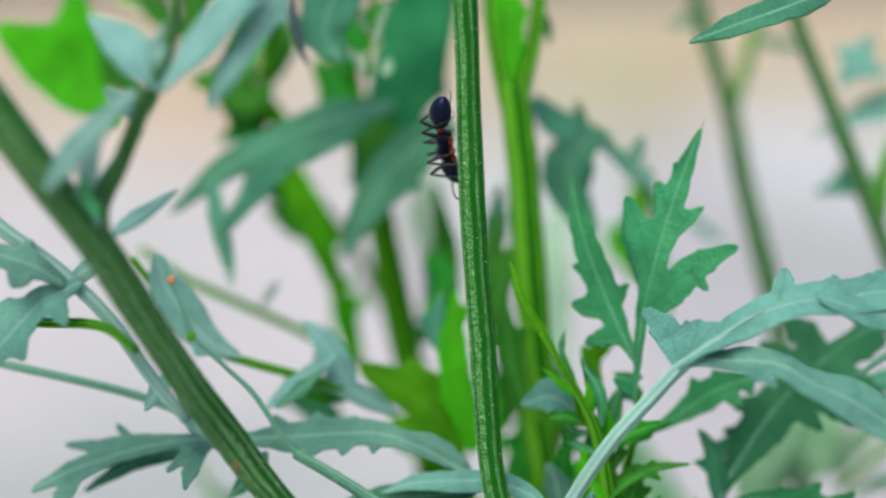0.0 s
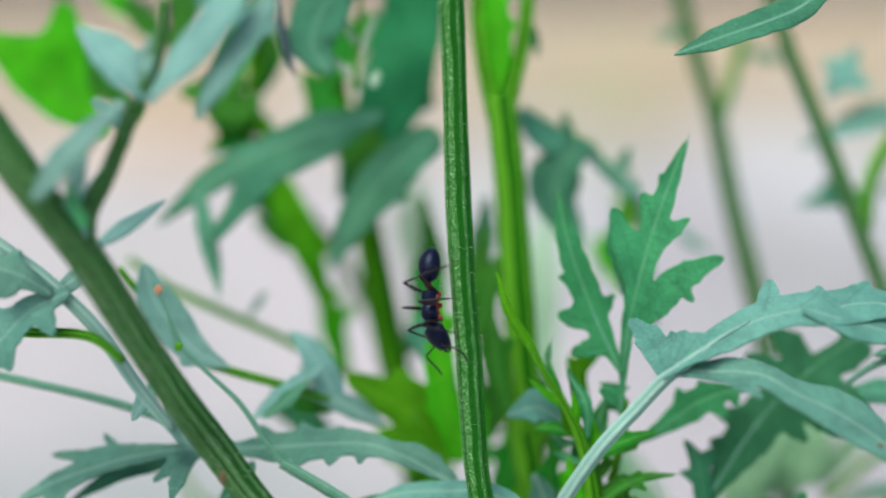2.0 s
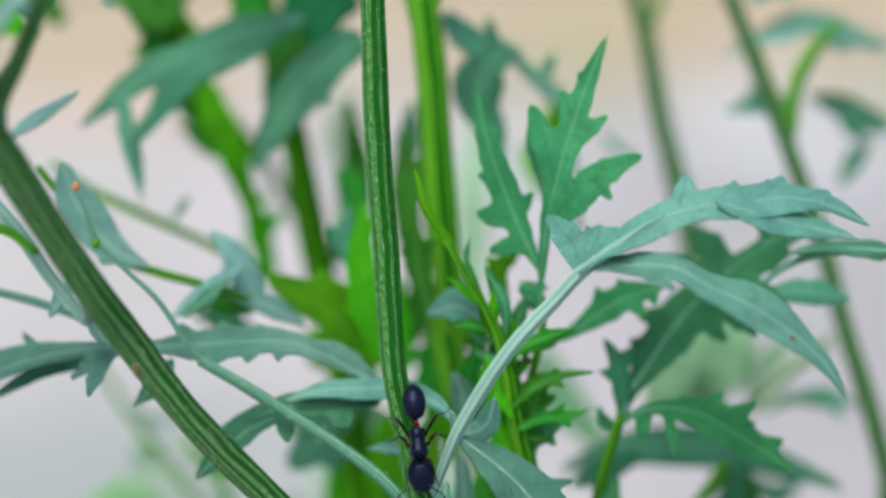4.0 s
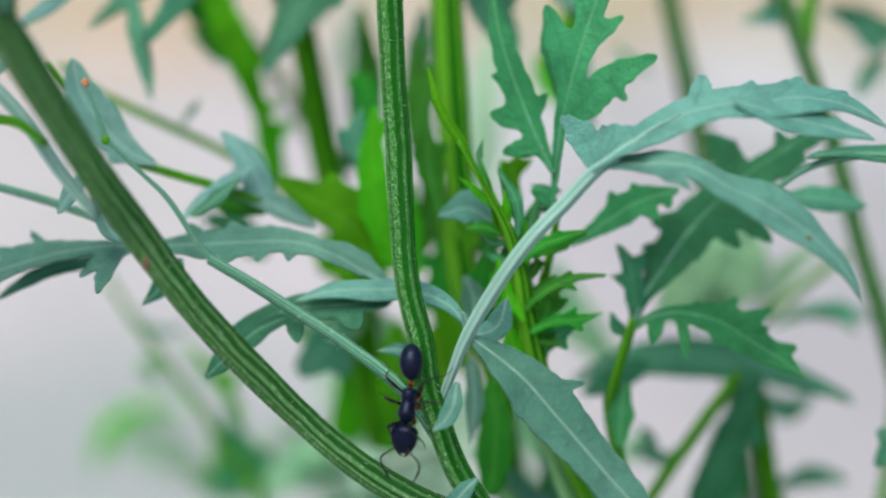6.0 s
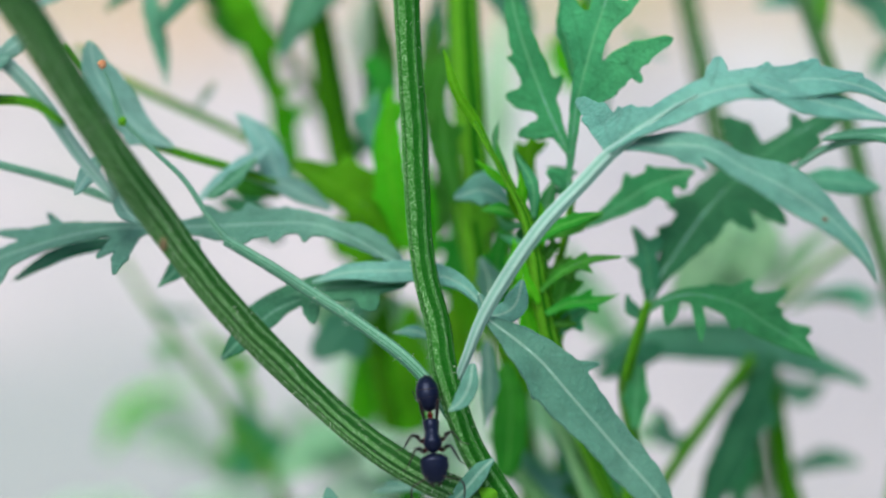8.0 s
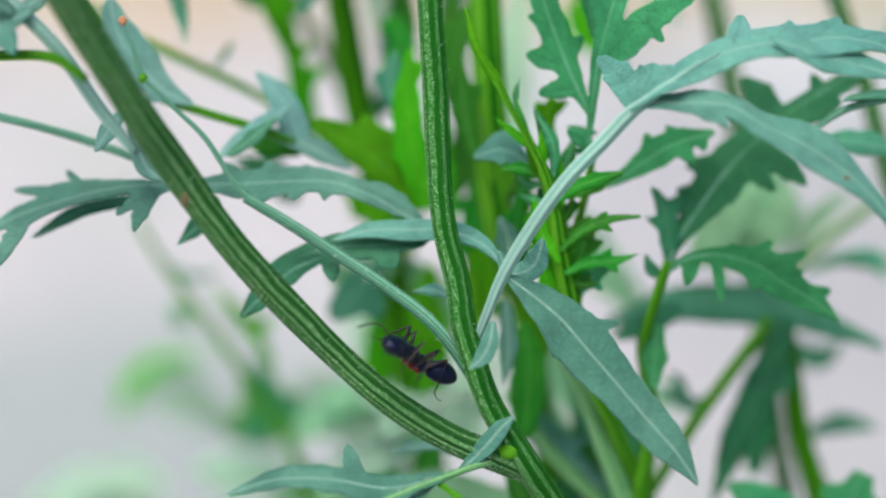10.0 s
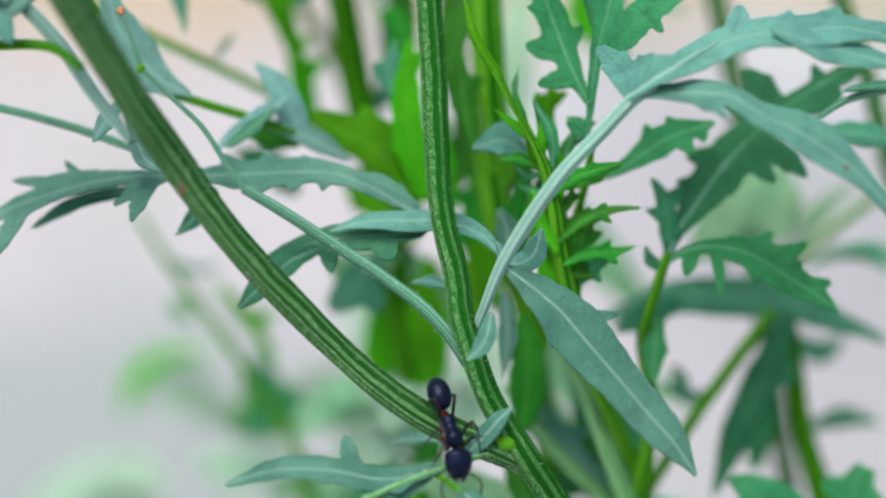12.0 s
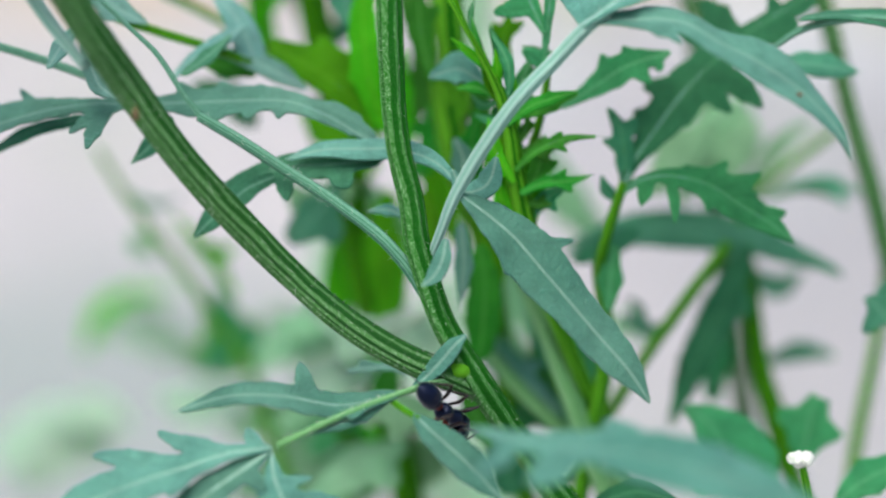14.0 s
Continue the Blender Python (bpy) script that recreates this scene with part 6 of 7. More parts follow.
leaf(far_left_plant, PALE_LIT, RIB_JADE, [(-6.1, 80.2, 251.7), (0, 81.3, 257.8), (3, 82.9, 266.9)], (0, -0.71, 0.71), [2.4, 4.8, 1.6], [], seed=185, cell=2)
leaf(far_left_plant, PALE_LIT, RIB_JADE, [(-4.5, 77.5, 236.5), (3.2, 78.3, 241.1), (10.8, 79.2, 245.8)], (0, -0.77, 0.64), [2.4, 4.9, 1.6], [], seed=186, cell=2)
leaf(far_left_plant, PALE_LIT, RIB_JADE, [(3, 58.2, 241.8), (10.1, 58.8, 245.4), (17.2, 59.2, 247.5)], (0, -0.71, 0.71), [2.3, 3.9, 1.6], [], seed=187, cell=2)
leaf(far_left_plant, PALE_LIT, RIB_JADE, [(-14.8, 72.9, 267.5), (-11.9, 73.8, 272.6), (-9, 74.9, 279.2)], (0, -0.71, 0.71), [1.6, 3.6, 1.2], [], seed=188, cell=2)
leaf(right_plant, MINT_LIT, RIB_JADE, [(13.7, 51.9, 264.1), (10.9, 52.9, 269.5), (9.5, 54.1, 276.2)], (0, -0.82, 0.57), [1.4, 3, 1.1], [], seed=189, cell=2)
leaf(right_plant, MINT_LIT, RIB_JADE, [(22, 49.3, 249.4), (17.2, 50.2, 254), (13.7, 51.2, 260.1)], (0, -0.77, 0.64), [1.4, 2.9, 1.1], [], seed=190, cell=2)
leaf(right_plant, MINT_LIT, RIB_JADE, [(20.4, 54.3, 277.6), (16.2, 55.1, 282.2), (13.5, 56.2, 288.2)], (0, -0.82, 0.57), [1.4, 2.8, 1.1], [], seed=191, cell=2)
stalk('side_branch', right_plant, STEM_TEAL, [(2.19, 29.01, 329.88, 0.46), (5.37, 28.65, 327.82, 0.46), (8.83, 28.23, 325.46, 0.52), (12.29, 27.76, 322.82, 0.52), (14.08, 28.35, 320.39, 0.47), (15.26, 28.43, 315.05, 0.41), (15.9, 28.97, 306.59, 0.47)], ribs=5)
leaf(right_plant, JADE, RIB_JADE, [(9.6, 27.3, 325.8), (6.5, 27.3, 326.3), (3.9, 27.3, 327.3), (1.8, 27.3, 329.4)], (0, -0.77, 0.64), [0.57, 1.71, 1.65, 0.39], [], seed=192, teeth=0.06, cell=0.7, rib=0.15)
leaf(right_plant, JADE, RIB_JADE, [(7.8, 26.3, 325.9), (5.8, 25.8, 323.4), (5.5, 25.3, 320.5), (6.9, 24.9, 317.7), (7.5, 24.4, 314.5)], (0, -0.7, 0.71), [1.54, 2.75, 2.37, 1.45, 0.47], [(0.28, 0, 2.93, -71, 1.47), (0.476, 0.87, 2.89, 12.3, 0.76), (0.015, 0, 4.61, -122, 0.64), (0.333, -0.36, 2.73, -66.6, 0.68)], seed=193, teeth=0.06, cell=0.55, rib=0.2, label='toothed blue-green leaf behind the stems')
leaf(right_plant, JADE, RIB_JADE, [(12.3, 27.8, 322.8), (12.9, 28.1, 324.5), (13.5, 28.3, 326)], (0, -0.87, 0.5), [0.46, 0.7, 0], [], seed=194, cell=1)
leaf(near_plant, ICE, RIB_JADE, [(-30, -16, 333.8), (-29.2, -16, 336.5), (-28.4, -15.7, 338.3), (-27.8, -15.5, 339.6)], (0, -0.77, 0.64), [0.39, 0.78, 0.68, 0.097], [], seed=196, cell=0.8)
leaf(near_plant, ICE, RIB_JADE, [(-34.4, -17.4, 322.9), (-35.2, -17.6, 325), (-34.8, -17.2, 327.2), (-34.1, -16.8, 329.4)], (0, -0.87, 0.5), [0.46, 0.74, 0.74, 0.14], [], seed=198, cell=0.8)
leaf(near_plant, GREEN, RIB_GREEN, [(-34.1, -18.8, 323.7), (-35, -18.5, 325.5), (-35.5, -18.2, 327.3)], (0, -0.94, 0.34), [0.45, 0.62, 0.089], [], seed=199, cell=0.8)
leaf(stout_plant, PALE_LIT, RIB_JADE, [(-14.2, 20.1, 336.7), (-14.9, 20.3, 337.9), (-15.6, 20.5, 339.4)], (0, -0.94, 0.34), [0.22, 0.39, 0.055], [], seed=200, cell=0.6)
leaf(stout_plant, PALE_LIT, RIB_JADE, [(-14.7, 19.5, 333.5), (-15.7, 19.7, 334.6), (-16.8, 19.9, 335.8)], (0, -0.94, 0.34), [0.22, 0.44, 0.056], [], seed=201, cell=0.6)
leaf(stout_plant, PALE_LIT, RIB_JADE, [(-13.8, 20, 336.2), (-13.2, 20.3, 337.8), (-12.2, 20.6, 339.7)], (0, -0.94, 0.34), [0.22, 0.45, 0.056], [], seed=202, cell=0.6)
leaf(stout_plant, PALE_LIT, RIB_JADE, [(-12.9, 21.4, 332.8), (-12.6, 21.5, 333.3), (-12.3, 21.6, 334.2)], (0, -0.94, 0.34), [0.34, 0.56, 0.11], [], seed=203, cell=0.6)
stalk('twig', stout_plant, STEM_FRESH, [(-14.48, 19.29, 332.35, 0.22), (-14.15, 20.07, 336.75, 0.22), (-13.81, 21.04, 342.26, 0.22)], ribs=5)
stalk('pod', stout_plant, POD, [(-21.69, 16.8, 341.28, 0.13), (-21.38, 16.42, 339.12, 0.38), (-20.97, 16.04, 336.95, 0.48), (-20.55, 15.75, 335.33, 0.32), (-19.96, 15.52, 333.97, 0.11)], ribs=4)
leaf(stout_plant, GRASS, RIB_GREEN, [(-20.6, 33.7, 333.5), (-18.3, 33.1, 330), (-15.9, 32.7, 327.6)], (0, -0.94, 0.34), [0.71, 1.7, 0.36], [(0.4, 0, 2.48, -64.6, 0.93)], seed=204, cell=1)
leaf(stout_plant, DARK, RIB_GREEN, [(-7.5, 36.2, 336.2), (-8.8, 35.4, 331.5), (-10.6, 34.4, 326.2)], (0, -0.94, 0.34), [0.84, 1.8, 0.36], [(0.41, 0, 3.02, 51.29, 0.94)], seed=205, cell=1)
leaf(stout_plant, GRASS, RIB_GREEN, [(-2.5, 19.2, 308.5), (-1.4, 19.7, 311.9), (-0.5, 20.4, 315.7)], (0, -0.94, 0.34), [0.45, 1.1, 0.17], [(0.38, 0, 2.99, 45.49, 0.75), (0.47, 0, 2.67, -37.06, 0.75)], seed=206, cell=0.8)
leaf(stout_plant, JADE, RIB_JADE, [(-7, 14.5, 304.9), (-8.1, 15, 308.2), (-7.5, 15.6, 311.5)], (0, -0.91, 0.42), [0.44, 0.99, 0.17], [(0.41, 0, 2.28, 40.35, 0.74), (0.51, 0, 2.97, -35.06, 0.74)], seed=207, cell=0.8)
leaf(behind_plant, BACKLIT, RIB_GREEN, [(7.6, 9.9, 302.3), (7.1, 10.5, 305.5), (7.9, 11.1, 308.7)], (0, -0.94, 0.34), [0.43, 0.75, 0.11], [(0.4, 0, 2.45, 34.73, 0.54), (0.5, 0, 2.7, -35.15, 0.54)], seed=208, cell=0.5)
leaf(stout_plant, BACKLIT, RIB_GREEN, [(-4.2, 25.6, 287.3), (-5, 24.7, 282.6), (-5.4, 23.8, 277.4)], (0, -0.97, 0.26), [1.1, 1.8, 0.59], [], seed=211, cell=1)
leaf(stout_plant, MINT_LIT, RIB_JADE, [(-7.1, 31.6, 287.2), (-4, 31, 283.6), (-2.2, 30.1, 278.2)], (0, -0.87, 0.5), [1.2, 2.5, 0.61], [], seed=212, cell=1)
leaf(stout_plant, BACKLIT, RIB_GREEN, [(-0.4, 11.9, 290.2), (0.2, 11.3, 287), (-0.1, 10.6, 283.2)], (0, -0.97, 0.26), [0.55, 1.1, 0.33], [], seed=213, cell=0.8)
leaf(stout_plant, BACKLIT, RIB_GREEN, [(5.5, 15.5, 287.7), (6.1, 14.5, 282.2), (5.8, 13.4, 276.1)], (0, -0.97, 0.26), [0.79, 1.7, 0.56], [], seed=214, cell=0.8)
leaf(stout_plant, BACKLIT, RIB_GREEN, [(-0.4, 30.3, 291.2), (1.4, 29.5, 286.4), (3.2, 28.6, 281.7)], (0, -0.91, 0.42), [0.97, 2.1, 0.6], [], seed=215, cell=1)
stalk('branch', behind_plant, STEM_PALE, [(8.11, 10.97, 285.14, 0.66), (9.51, 10.4, 281.9, 0.88), (11.75, 9.44, 276.49, 0.99), (14.93, 8.97, 268.05, 1.1), (23.74, 7.66, 244.69, 1.1), (35.04, 29.4, 134.58, 1.21), (52, 62, -4, 1.44)], ribs=6)
stalk('branch', behind_plant, STEM_PALE, [(3.54, 13.71, 277.65, 0.5), (6.38, 13.03, 273.78, 0.73), (9.79, 12.34, 269.92, 0.84), (13.76, 11.71, 266.33, 0.84), (32.18, 8.78, 249.68, 0.84), (41.31, 31.67, 137.32, 0.93), (55, 66, -4, 1.09)], ribs=6)
leaf(behind_plant, TEAL, RIB_PALE, [(5.3, 15.3, 274.9), (8.2, 14.7, 271.6), (11.6, 14.3, 269.4), (13.9, 13.7, 266)], (0, -0.71, 0.71), [0.37, 1.2, 1.1, 0.25], [(0.35, 0, 4.16, 52.03, 0.79)], seed=216, cell=0.8)
leaf(behind_plant, GRASS, RIB_GREEN, [(13.6, 18.1, 268.3), (11.8, 18.7, 271.7), (11.2, 19.5, 275.7)], (0, -0.94, 0.34), [0.58, 1.5, 0.35], [(0.49, 0, 3.55, -52.89, 0.91)], seed=217, cell=0.8)
leaf(far_left_plant, PALE_LIT, RIB_JADE, [(-7.3, 33.2, 272.8), (-2.4, 32.8, 271), (2.6, 32.7, 270.4)], (0, -0.5, 0.87), [1.4, 2.6, 0.87], [], seed=218, cell=1.2)
leaf(far_left_plant, PALE_LIT, RIB_JADE, [(-12.6, 19.7, 277.2), (-8, 19.3, 275), (-2.2, 19, 273.3), (1.9, 18.7, 271.6)], (0, -0.42, 0.91), [0.87, 2.6, 2.6, 0.69], [(0.41, 0, 5.71, -99.69, 1.4)], seed=219, cell=1)
leaf(far_left_plant, PALE_LIT, RIB_JADE, [(-13.9, 20, 267.5), (-9.2, 20.4, 269.3), (-3.3, 20.6, 270.5)], (0, -0.42, 0.91), [1.2, 3, 0.89], [], seed=220, cell=1)
leaf(far_left_plant, MINT_LIT, RIB_JADE, [(-11.5, 18.2, 257.1), (-6.8, 18.8, 260.6), (-2.1, 19.1, 262.4)], (0, -0.5, 0.87), [1.1, 3, 0.76], [(0.54, 0, 5.61, -58.54, 1.77)], seed=221, cell=1)
leaf(far_left_plant, GRASS, RIB_GREEN, [(-9.4, 23.3, 262.9), (-7, 22.9, 260.5), (-5.7, 22.1, 256.4)], (0, -0.87, 0.5), [0.6, 1.6, 0.48], [], seed=222, cell=1)
leaf(stout_plant, GRASS, RIB_GREEN, [(-15.3, 29.4, 320.7), (-14.7, 30.1, 324.8), (-12.8, 30.9, 328.8)], (0, -0.94, 0.34), [0.59, 1.5, 0.35], [(0.4, 0, 2.5, 58.94, 0.92), (0.55, 0, 3.17, -43.22, 0.92)], seed=225, cell=1)
leaf(left_back_plant, GRASS, RIB_GREEN, [(-30.3, 32.9, 328.9), (-28.5, 32.6, 327.1), (-26.1, 32, 323.6)], (0, -0.94, 0.34), [0.47, 1.4, 0.3], [(0.37, 0, 3.11, -92.92, 0.93)], seed=226, cell=1)
leaf(slim_plant, HAZE, RIB_JADE, [(39.7, 37.4, 331.3), (37.3, 37.6, 332.5), (35, 37.9, 334.3)], (0, -0.87, 0.5), [0.69, 1.7, 0.28], [(0.47, 0, 3.99, -87.26, 1.01), (0.47, 0, 3.54, 83.63, 0.86)], seed=228, cell=1)
leaf(slim_plant, JADE, RIB_JADE, [(40.4, 37.3, 319.1), (36.9, 37.3, 319.4), (32.6, 37.2, 318.6)], (0, -0.77, 0.64), [0.72, 1.4, 0.22], [(0.45, 0, 2.53, -57.6, 0.74)], seed=229, cell=1)
leaf(near_plant, ICE, RIB_JADE, [(-31.1, 2.0, 306.0), (-30.5, 1.5, 303.7), (-29.5, 1.0, 301.7), (-28.0, 0.5, 300.9)], (0, -0.77, 0.64), [0.41, 0.81, 0.94, 0.22], [], seed=230, teeth=0.03, cell=0.5, rib=0.1)
leaf(near_plant, ICE, RIB_JADE, [(-31.7, 0.5, 307.0), (-32.8, 0.3, 305.7), (-34.1, 0.0, 303.7)], (0, -0.77, 0.64), [0.46, 0.97, 0.23], [], seed=231, teeth=0.03, cell=0.5, rib=0.1)
leaf(behind_plant, GRASS, RIB_GREEN, [(0.3, 11.8, 301.5), (-0.8, 12.6, 305.7), (-1.1, 13.4, 310.6)], (0, -0.94, 0.34), [0.54, 1.3, 0.27], [(0.48, 0, 2.76, 32.93, 0.73), (0.54, 0, 3.06, -45.78, 0.73)], seed=232, cell=0.7)
leaf(behind_plant, BACKLIT, RIB_GREEN, [(7.2, 5.8, 290.5), (6.4, 6.6, 294.7), (7.2, 7.3, 298.9)], (0, -0.94, 0.34), [0.75, 1.2, 0.21], [(0.43, 0, 3.01, 33.26, 0.71), (0.5, 0, 3.47, -37.58, 0.71)], seed=233, cell=0.5)
leaf(behind_plant, BACKLIT, RIB_GREEN, [(8.2, 4.2, 293), (10.3, 4.7, 295.6), (13.9, 5, 297.1)], (0, -0.82, 0.57), [0.44, 0.77, 0.11], [(0.46, 0, 2.59, -110.05, 0.48)], seed=234, cell=0.4)
leaf(behind_plant, GRASS, RIB_GREEN, [(5.2, 8, 291.1), (4.1, 8.6, 294.8), (4.6, 9.4, 299.1)], (0, -0.94, 0.34), [0.65, 1.1, 0.22], [(0.4, 0, 2.64, 33.41, 0.6)], seed=235, cell=0.6)
leaf(right_plant, MINT_LIT, RIB_JADE, [(27.5, 35.5, 285.8), (30, 36.1, 289.5), (31.8, 36.7, 293.1)], (0, -0.82, 0.57), [0.87, 2.2, 0.5], [(0.52, 0, 4.44, -56.02, 1.25)], seed=236, cell=1)
leaf(right_plant, MINT_LIT, RIB_JADE, [(35.6, 39.6, 286.3), (38.8, 40.4, 290.7), (42.5, 40.9, 293.8)], (0, -0.77, 0.64), [0.52, 1.3, 0.26], [], seed=237, cell=1)
leaf(behind_plant, GREEN, RIB_JADE, [(10.6, 4.5, 306.7), (9.0, 5.2, 310.0), (7.6, 5.8, 313.4), (6.4, 6.4, 316.7), (5.5, 7.2, 320.1), (5.0, 7.7, 323.2)], (0, -0.93, 0.37), [0.26, 0.95, 1.48, 1.26, 0.95, 0.21], [(0.284, 0.42, 3.51, 52.8, 0.93), (0.142, 0, 3.64, 73.7, 0.81), (0.469, 0, 2.7, 43.3, 0.52), (0.286, 0, 3.13, -52.7, 0.63), (0.64, 0, 2.2, -34.7, 0.47)], seed=238, teeth=0.1, cell=0.33, rib=0.2, label='side frond of the lobed green leaf')
leaf(behind_plant, GREEN, RIB_GREEN, [(11.1, 6.9, 313.6), (10.7, 7.3, 316.2), (10.2, 7.8, 318.8), (10, 8.1, 321)], (0, -0.93, 0.37), [0.26, 0.68, 0.79, 0.16], [(0.44, 0, 1.48, 40.69, 0.41)], seed=239, teeth=0.08, cell=0.35, rib=0.2)
leaf(behind_plant, BACKLIT, RIB_GREEN, [(12.8, 29.6, 310.4), (11.9, 30.5, 315), (13, 31.2, 319.1)], (0, -0.94, 0.34), [0.59, 1.4, 0.3], [], seed=240, cell=0.9)
leaf(behind_plant, GREEN, RIB_GREEN, [(11.4, 7.3, 304.6), (9.8, 7.3, 304.6), (8.7, 7.4, 305.1)], (0, -0.94, 0.34), [0.22, 0.54, 0.054], [], seed=241, cell=0.4)
leaf(behind_plant, GREEN, RIB_GREEN, [(11.2, 7.1, 303.6), (10.1, 7, 302.8), (9, 7.1, 303.3)], (0, -0.94, 0.34), [0.21, 0.48, 0.054], [], seed=242, cell=0.4)
leaf(far_left_plant, MINT_LIT, RIB_JADE, [(-7, 12.2, 269), (-3, 12.1, 268.5), (0.9, 11.9, 267.4), (4.8, 11.9, 267.5)], (0, -0.82, 0.57), [0.59, 1.8, 1.8, 0.47], [(0.39, 0, 3.69, -95.02, 1.29), (0.67, 0, 3.69, -52.45, 1.29)], seed=243, cell=0.9)
leaf(far_left_plant, GRASS, RIB_GREEN, [(-3.7, 14.8, 272.4), (-4.2, 14.3, 269.6), (-3.6, 13.6, 265.7)], (0, -0.94, 0.34), [0.79, 1.7, 0.57], [], seed=244, cell=0.9)
leaf(behind_plant, GRASS, RIB_GREEN, [(3.6, 6.6, 271.9), (4.7, 6.2, 269.8), (6.4, 5.7, 266.6)], (0, -0.91, 0.42), [0.55, 1.3, 0.44], [], seed=245, cell=0.8)
leaf(behind_plant, HAZE, RIB_JADE, [(-7.5, 1.1, 275.4), (-5.4, 1.2, 275.7), (-3.3, 1.2, 275.8), (-1.8, 1.1, 275.1)], (0, -0.77, 0.64), [0.11, 0.46, 0.4, 0.11], [(0.48, 0, 1.93, 157.8, 0.31)], seed=246, cell=0.4)
leaf(far_left_plant, MINT_LIT, RIB_JADE, [(8.1, 27, 272.2), (9.9, 26.3, 268.7), (11.7, 25.5, 263.9)], (0, -0.57, 0.82), [0.91, 1.9, 0.52], [], seed=247, cell=1)
leaf(far_left_plant, BACKLIT, RIB_GREEN, [(-29.5, 44.9, 281.5), (-25.6, 44.2, 277.7), (-22.3, 43.3, 272.6)], (0, -0.87, 0.5), [0.26, 1, 0.39], [(0.47, 0, 2.46, -166.69, 0.73), (0.53, 0, 3.19, 77.23, 0.73)], seed=248, cell=1)
leaf(far_left_plant, JADE, RIB_JADE, [(-34.7, 45.3, 284.1), (-31.4, 45.1, 282.8), (-28.8, 45.2, 283.5)], (0, -0.77, 0.64), [0.22, 0.58, 0.14], [], seed=249, cell=1)
leaf(behind_plant, BACKLIT, RIB_GREEN, [(7.3, 3.1, 297.9), (6.8, 3.4, 299.7), (7.1, 3.7, 301.7)], (0, -0.94, 0.34), [0.21, 0.42, 0.052], [], seed=250, cell=0.3)
leaf(behind_plant, GRASS, RIB_GREEN, [(7.9, 3.8, 296.1), (8.9, 4, 297.7), (9.3, 4.4, 299.7)], (0, -0.91, 0.42), [0.21, 0.47, 0.052], [(0.47, 0, 1.32, -40.06, 0.29)], seed=251, cell=0.3)
leaf(behind_plant, BACKLIT, RIB_GREEN, [(8.4, 3.2, 293.1), (7.4, 3.5, 294.6), (6.3, 3.6, 295.1)], (0, -0.87, 0.5), [0.22, 0.49, 0.054], [], seed=252, cell=0.3)
leaf(behind_plant, GRASS, RIB_GREEN, [(8.7, 3, 291.5), (10, 2.9, 291), (11.6, 2.9, 291.1)], (0, -0.82, 0.57), [0.23, 0.51, 0.056], [(0.47, 0, 1.5, 52.19, 0.3)], seed=253, cell=0.3)
leaf(behind_plant, BACKLIT, RIB_GREEN, [(6, 2.8, 302.4), (5.2, 3.2, 304.2), (5, 3.4, 305.4)], (0, -0.94, 0.34), [0.16, 0.36, 0.052], [], seed=254, cell=0.3)
leaf(right_plant, DARK, RIB_GREEN, [(18.6, 7, 291.6), (18.6, 7.5, 294.5), (18.1, 8, 297.2), (16.9, 8.4, 299.4)], (0, -0.87, 0.5), [0.33, 0.98, 0.87, 0.16], [(0.44, 0, 2.56, 46.77, 0.6), (0.6, 0, 2.38, -57, 0.6)], seed=256, teeth=0.1, cell=0.4, rib=0.25)


# ---- small things on the plants ----
BUD = plain_material("bud_orange", (0.42, 0.18, 0.08), 0.7, 0.2, (0.50, 0.32, 0.19), 1500)
PETAL = plain_material("petal_white", (0.62, 0.64, 0.60), 0.6, 0.3, (0.50, 0.55, 0.48), 900)
SCAR = plain_material("stem_scar", (0.13, 0.085, 0.05), 0.8, 0.2, (0.10, 0.08, 0.04), 1500)


def lump(name, parent, material, centre, size, seed, label="", rough=0.35):
    """A small uneven knob in millimetres of world space."""
    bm = bmesh.new()
    bmesh.ops.create_icosphere(bm, subdivisions=3, radius=1.0)
    v = np.array([x.co[:] for x in bm.verts])
    f = [tuple(x.index for x in q.verts) for q in bm.faces]
    bm.free()
    k = 1 + rough * np.sin(v[:, 0] * 5 + seed) * np.sin(v[:, 1] * 4 + seed * 2) * np.sin(v[:, 2] * 6 + seed)
    ob = mesh_object(name, v * k[:, None] * np.array(size) + np.array(centre), f, material, parent)
    return tagged(ob, label) if label else ob


def white_flower(parent, top, mid, foot):
    """A small white flower cup on a bent green stalk."""
    d = unit(np.array(top) - np.array(mid))
    stalk("flower_stalk", parent, STEM_FRESH, [(*foot, 0.45), (*mid, 0.4), (*(np.array(top) - d * 0.5), 0.35)], ribs=5)
    head = lump("flower", parent, PETAL, top, (0.95, 0.85, 0.62), 6, "small white flower", 0.25)
    rng = np.random.default_rng(4)
    for k in range(5):
        a = k / 5 * 2 * math.pi + 0.4
        o = np.array([math.cos(a), math.sin(a), 0.25])
        lump("petal", head, PETAL, np.array(top) + o * 0.7, 0.4 + 0.15 * rng.random(3), k, "", 0.3)


lump('bud', near_plant, BUD, (-31.88, 3.04, 315.07), (0.36, 0.34, 0.42), 1, 'withered orange bud')
lump('knot', near_plant, STEM_FRESH, (-30.04, 2.15, 309.99), (0.4, 0.4, 0.45), 2, 'small green knot')
lump('scar', near_plant, SCAR, (-24.5, -11.8, 301.14), (0.28, 0.2, 0.6), 3, 'brown scar on the stem')
lump('scar', near_plant, SCAR, (31.31, -10.66, 303.03), (0.3, 0.2, 0.22), 4, 'brown spot on the leaf')
